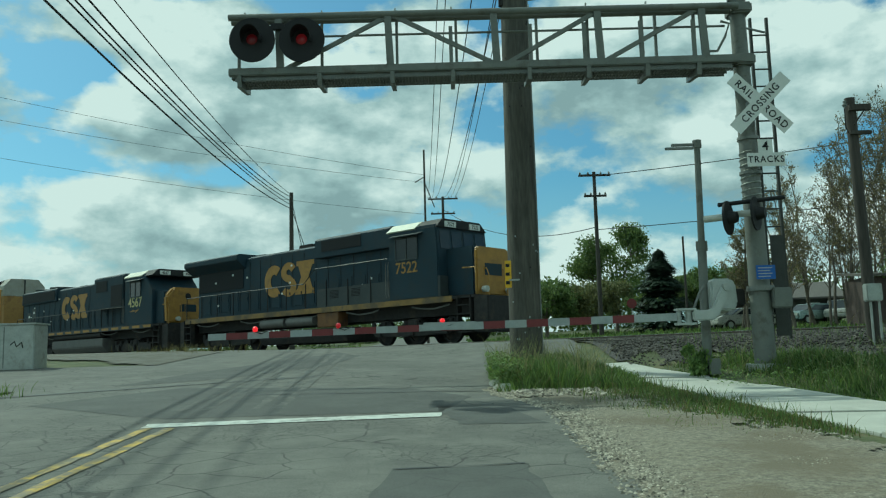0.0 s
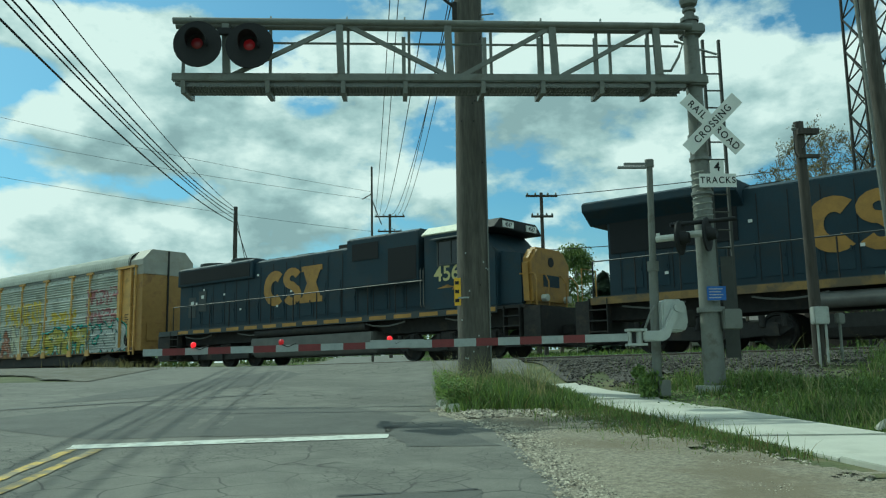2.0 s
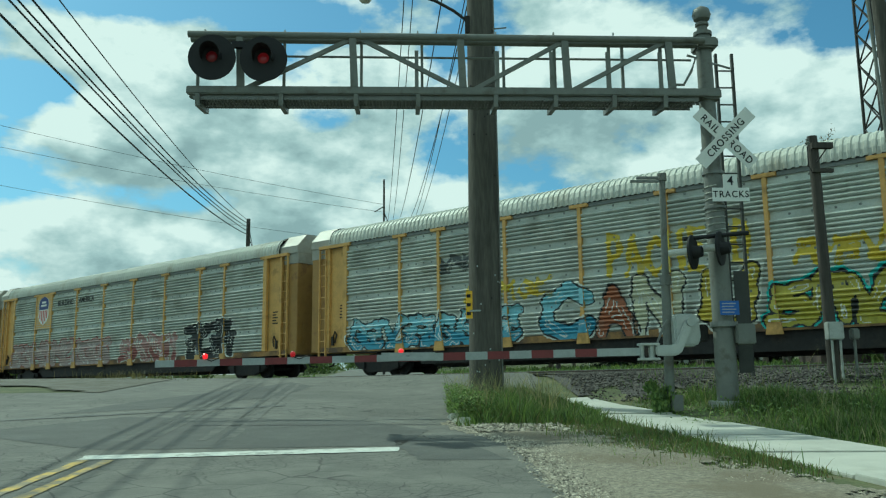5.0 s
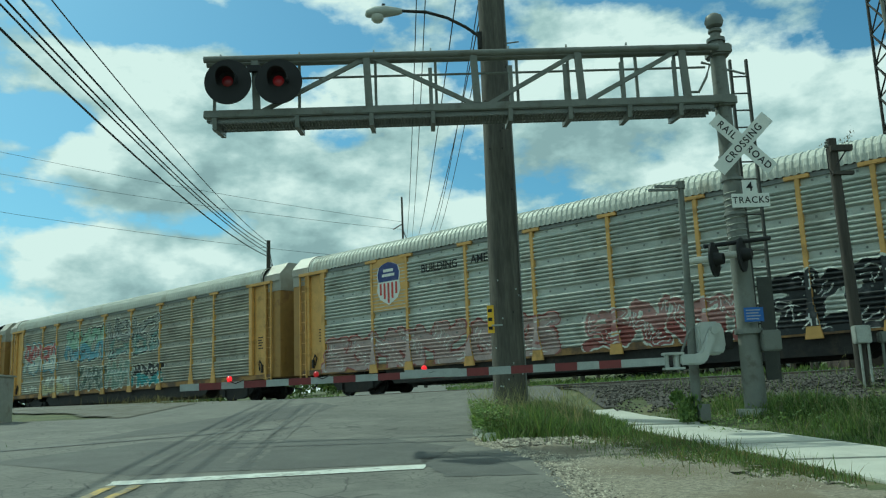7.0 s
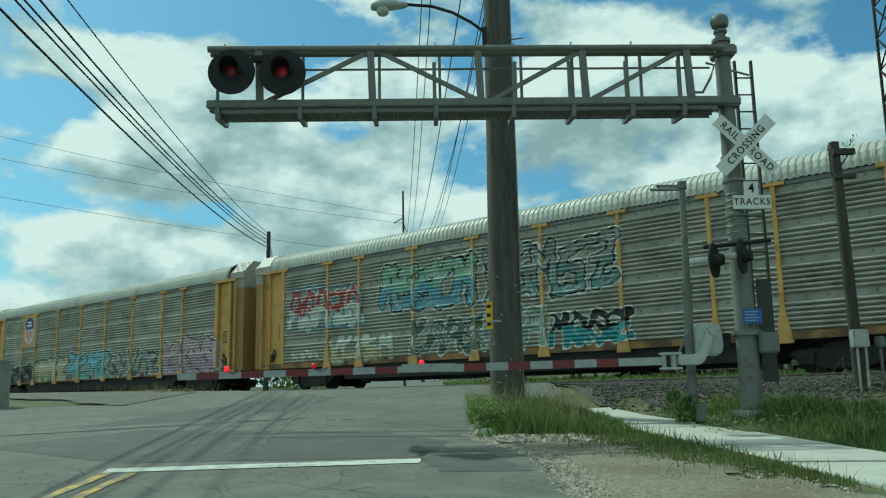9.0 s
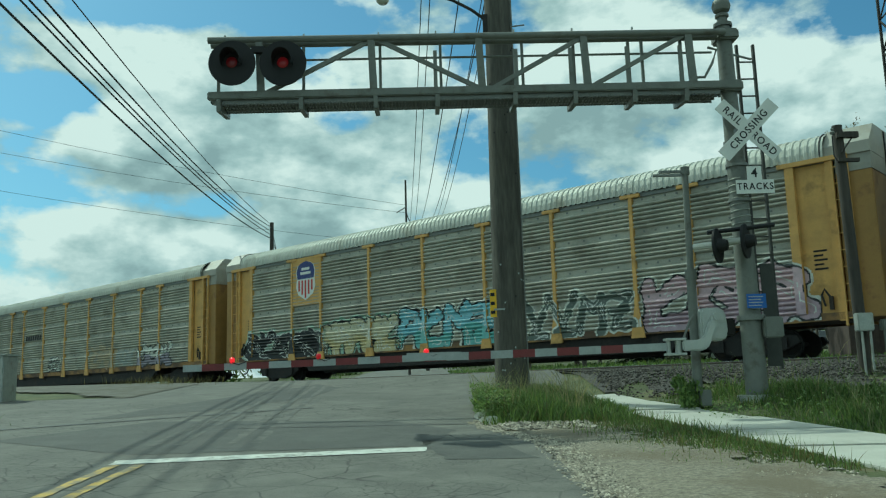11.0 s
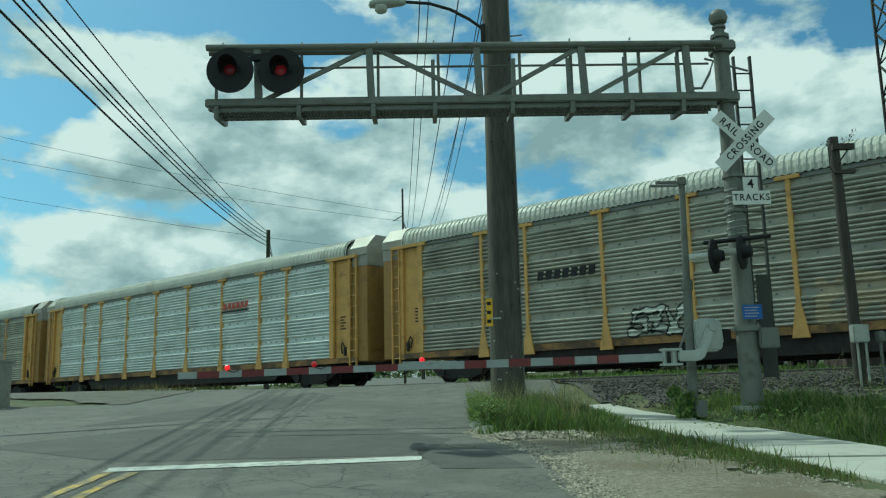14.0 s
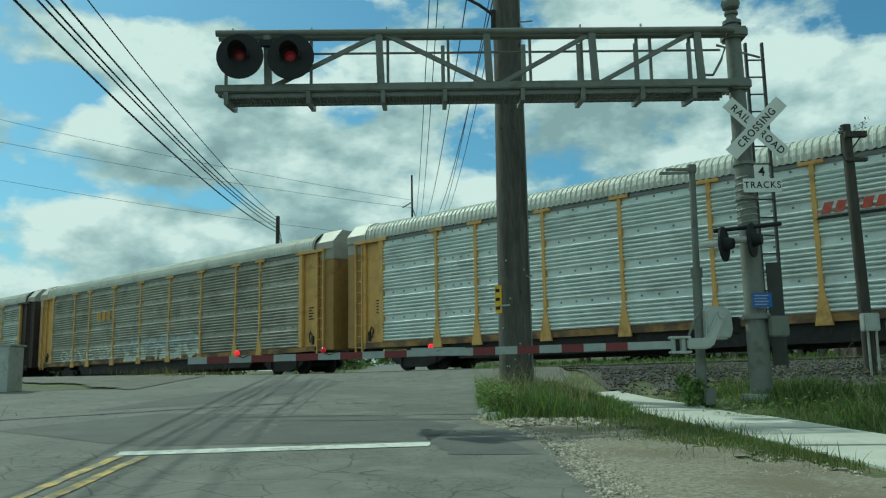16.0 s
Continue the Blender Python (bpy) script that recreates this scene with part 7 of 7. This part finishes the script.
part("leaves", leaf_cloud(Shape(), [((4.08 + rnd.gauss(0, 0.13), 13.5 + rnd.gauss(0, 0.1), ground_z(4.08, 13.5) + 0.06 + 0.045 * k), 0.16 - 0.009 * k) for k in range(10)], 900, 0.04, rnd, 1.0), WEED, weed)
part("stem", Shape().cyl((4.08, 13.5, ground_z(4.08, 13.5) - 0.05), (4.08, 13.5, ground_z(4.08, 13.5) + 0.45), 0.012, n=6), LEAF, weed)


# ---- beyond the tracks: house, shed, parked cars ----
HOUSE_WALL = stuff("olive_house_wall", (0.10, 0.10, 0.08), 0.8, var=0.2, scale=3)


def make_house():
    z = ground_z(24, 62) - 0.1
    h = thing("house", "low white house with grey gable roof and porch", "house", pose(20.6, 62.0, z, 0, 0, -8) @ Matrix.Scale(0.84, 4))
    part("wall", Shape().box(-1.6, 9.0, 0, 7, 0, 2.5), HOUSE_WALL, h)
    for k in range(9):
        part("siding_board", Shape().box(-1.62, -0.2, -0.03, -0.005, 0.1 + k * 0.26, 0.33 + k * 0.26), SIDING, h)
    part("roof", Shape().prism([(-0.6, 2.45), (3.5, 4.0), (7.6, 2.45), (7.6, 2.3), (-0.6, 2.3)], "x", 1.4, 9.5), SHINGLE, h, "dark shingle roof")
    part("porch_roof", Shape().prism([(-2.0, 2.35), (0.2, 3.15), (2.4, 2.35), (2.3, 2.15), (-1.9, 2.15)], "y", -1.8, 3.5), SIDING, h, "white porch gable")
    for x in (-1.7, 2.1):
        part("porch_post", Shape().box(x - 0.08, x + 0.08, -1.7, -1.54, 0, 2.2), SIDING, h)
    for x in (3.4, 6.2):
        wd = part("window", Shape().box(x, x + 1.1, -0.06, -0.01, 1.0, 2.0), SIDING, h, "white window frame")
        part("pane", Shape().box(x + 0.08, x + 1.02, -0.075, -0.062, 1.08, 1.92), GLASS, wd)
    part("door", Shape().box(0.2, 1.1, -0.05, -0.005, 0, 2.0), SHED, h)


make_house()
shed = thing("shed", "dark brown wooden shed beyond the tracks", "shed", pose(22.2, 45.0, ground_z(24, 46) - 0.1, 0, 0, -10))
part("wall", Shape().box(0, 6.0, 0, 4, 0, 2.75), SHED, shed)
for k in range(20):
    part("board", Shape().box(0.02 + k * 0.3, 0.28 + k * 0.3, -0.03, -0.004, 0.05, 2.7), SHED, shed)
part("roof", Shape().prism([(-0.3, 2.75), (-0.3, 2.88), (4.3, 3.3), (4.3, 3.17)], "x", -0.25, 6.3), SHINGLE, shed)


def make_car(x, y, turn, paint, label, tall=1.45):
    z = ground_z(x, y)
    c = thing("parked_car", label, "car", pose(x, y, z, 0, 0, turn))
    body = [(-2.2, 0.35), (-2.25, 0.75), (-2.1, 0.92), (-1.2, 0.98), (1.6, 0.95), (2.15, 0.82), (2.25, 0.6), (2.2, 0.35)]
    part("body", Shape().prism(body, "y", -0.85, 0.85), paint, c, bevel=0.06)
    part("cabin", Shape().prism([(-1.75, 0.95), (-1.3, tall), (0.35, tall), (1.1, 0.95)], "y", -0.74, 0.74), paint, c, bevel=0.06)
    for yy in (-0.75, 0.742):
        part("window", Shape().prism([(-1.5, 1.0), (-1.2, tall - 0.08), (0.28, tall - 0.08), (0.85, 1.0)], "y", yy, yy + 0.012), GLASS, c)
    part("windscreen", Shape().prism([(0.42, tall - 0.03), (1.12, 0.98), (1.16, 0.98), (0.46, tall - 0.03)], "y", -0.66, 0.66), GLASS, c)
    for xx in (-1.35, 1.4):
        for yy in (-0.82, 0.82):
            w = part("wheel", Shape().cyl((xx, yy - 0.1, 0.32), (xx, yy + 0.1, 0.32), 0.32, n=18), TYRE, c)
            part("rim", Shape().cyl((xx, yy - 0.112, 0.32), (xx, yy + 0.112, 0.32), 0.19, n=14), GALV, w)
    for yy in (-0.62, 0.62):
        part("headlight", Shape().box(2.17, 2.26, yy - 0.16, yy + 0.16, 0.62, 0.76), LAMP_GLASS, c)
    part("bumper", Shape().box(2.18, 2.30, -0.8, 0.8, 0.36, 0.52), paint, c, bevel=0.03)


make_car(25.4, 60.0, -150, CAR_GREEN, "pale green sedan parked by the house")
make_car(27.8, 60.5, -120, CAR_SILVER, "silver pickup parked beside the shed", 1.6)
make_car(20.2, 58.5, -170, CAR_SILVER, "dark-windowed car parked by the porch")
sg = thing("stop_sign", "distant red stop sign seen beyond the tracks", "road sign", pose(13.6, 63.0, ground_z(13.6, 63)))
part("post", Shape().cyl((0, 0, -0.1), (0, 0, 2.6), 0.03, n=6), GALV, sg)
part("plate", Shape().prism([(0.38 * math.cos(radians(22.5 + 45 * k)), 2.3 + 0.38 * math.sin(radians(22.5 + 45 * k))) for k in range(8)], "y", -0.04, -0.03), RED_STRIPE, sg)


def motions():
    for car, s in TRAIN:
        walk(car, [(t, along_track(START + SPEED * t + s)) for t in (0, 4, 8, 12, 16)])


motions()
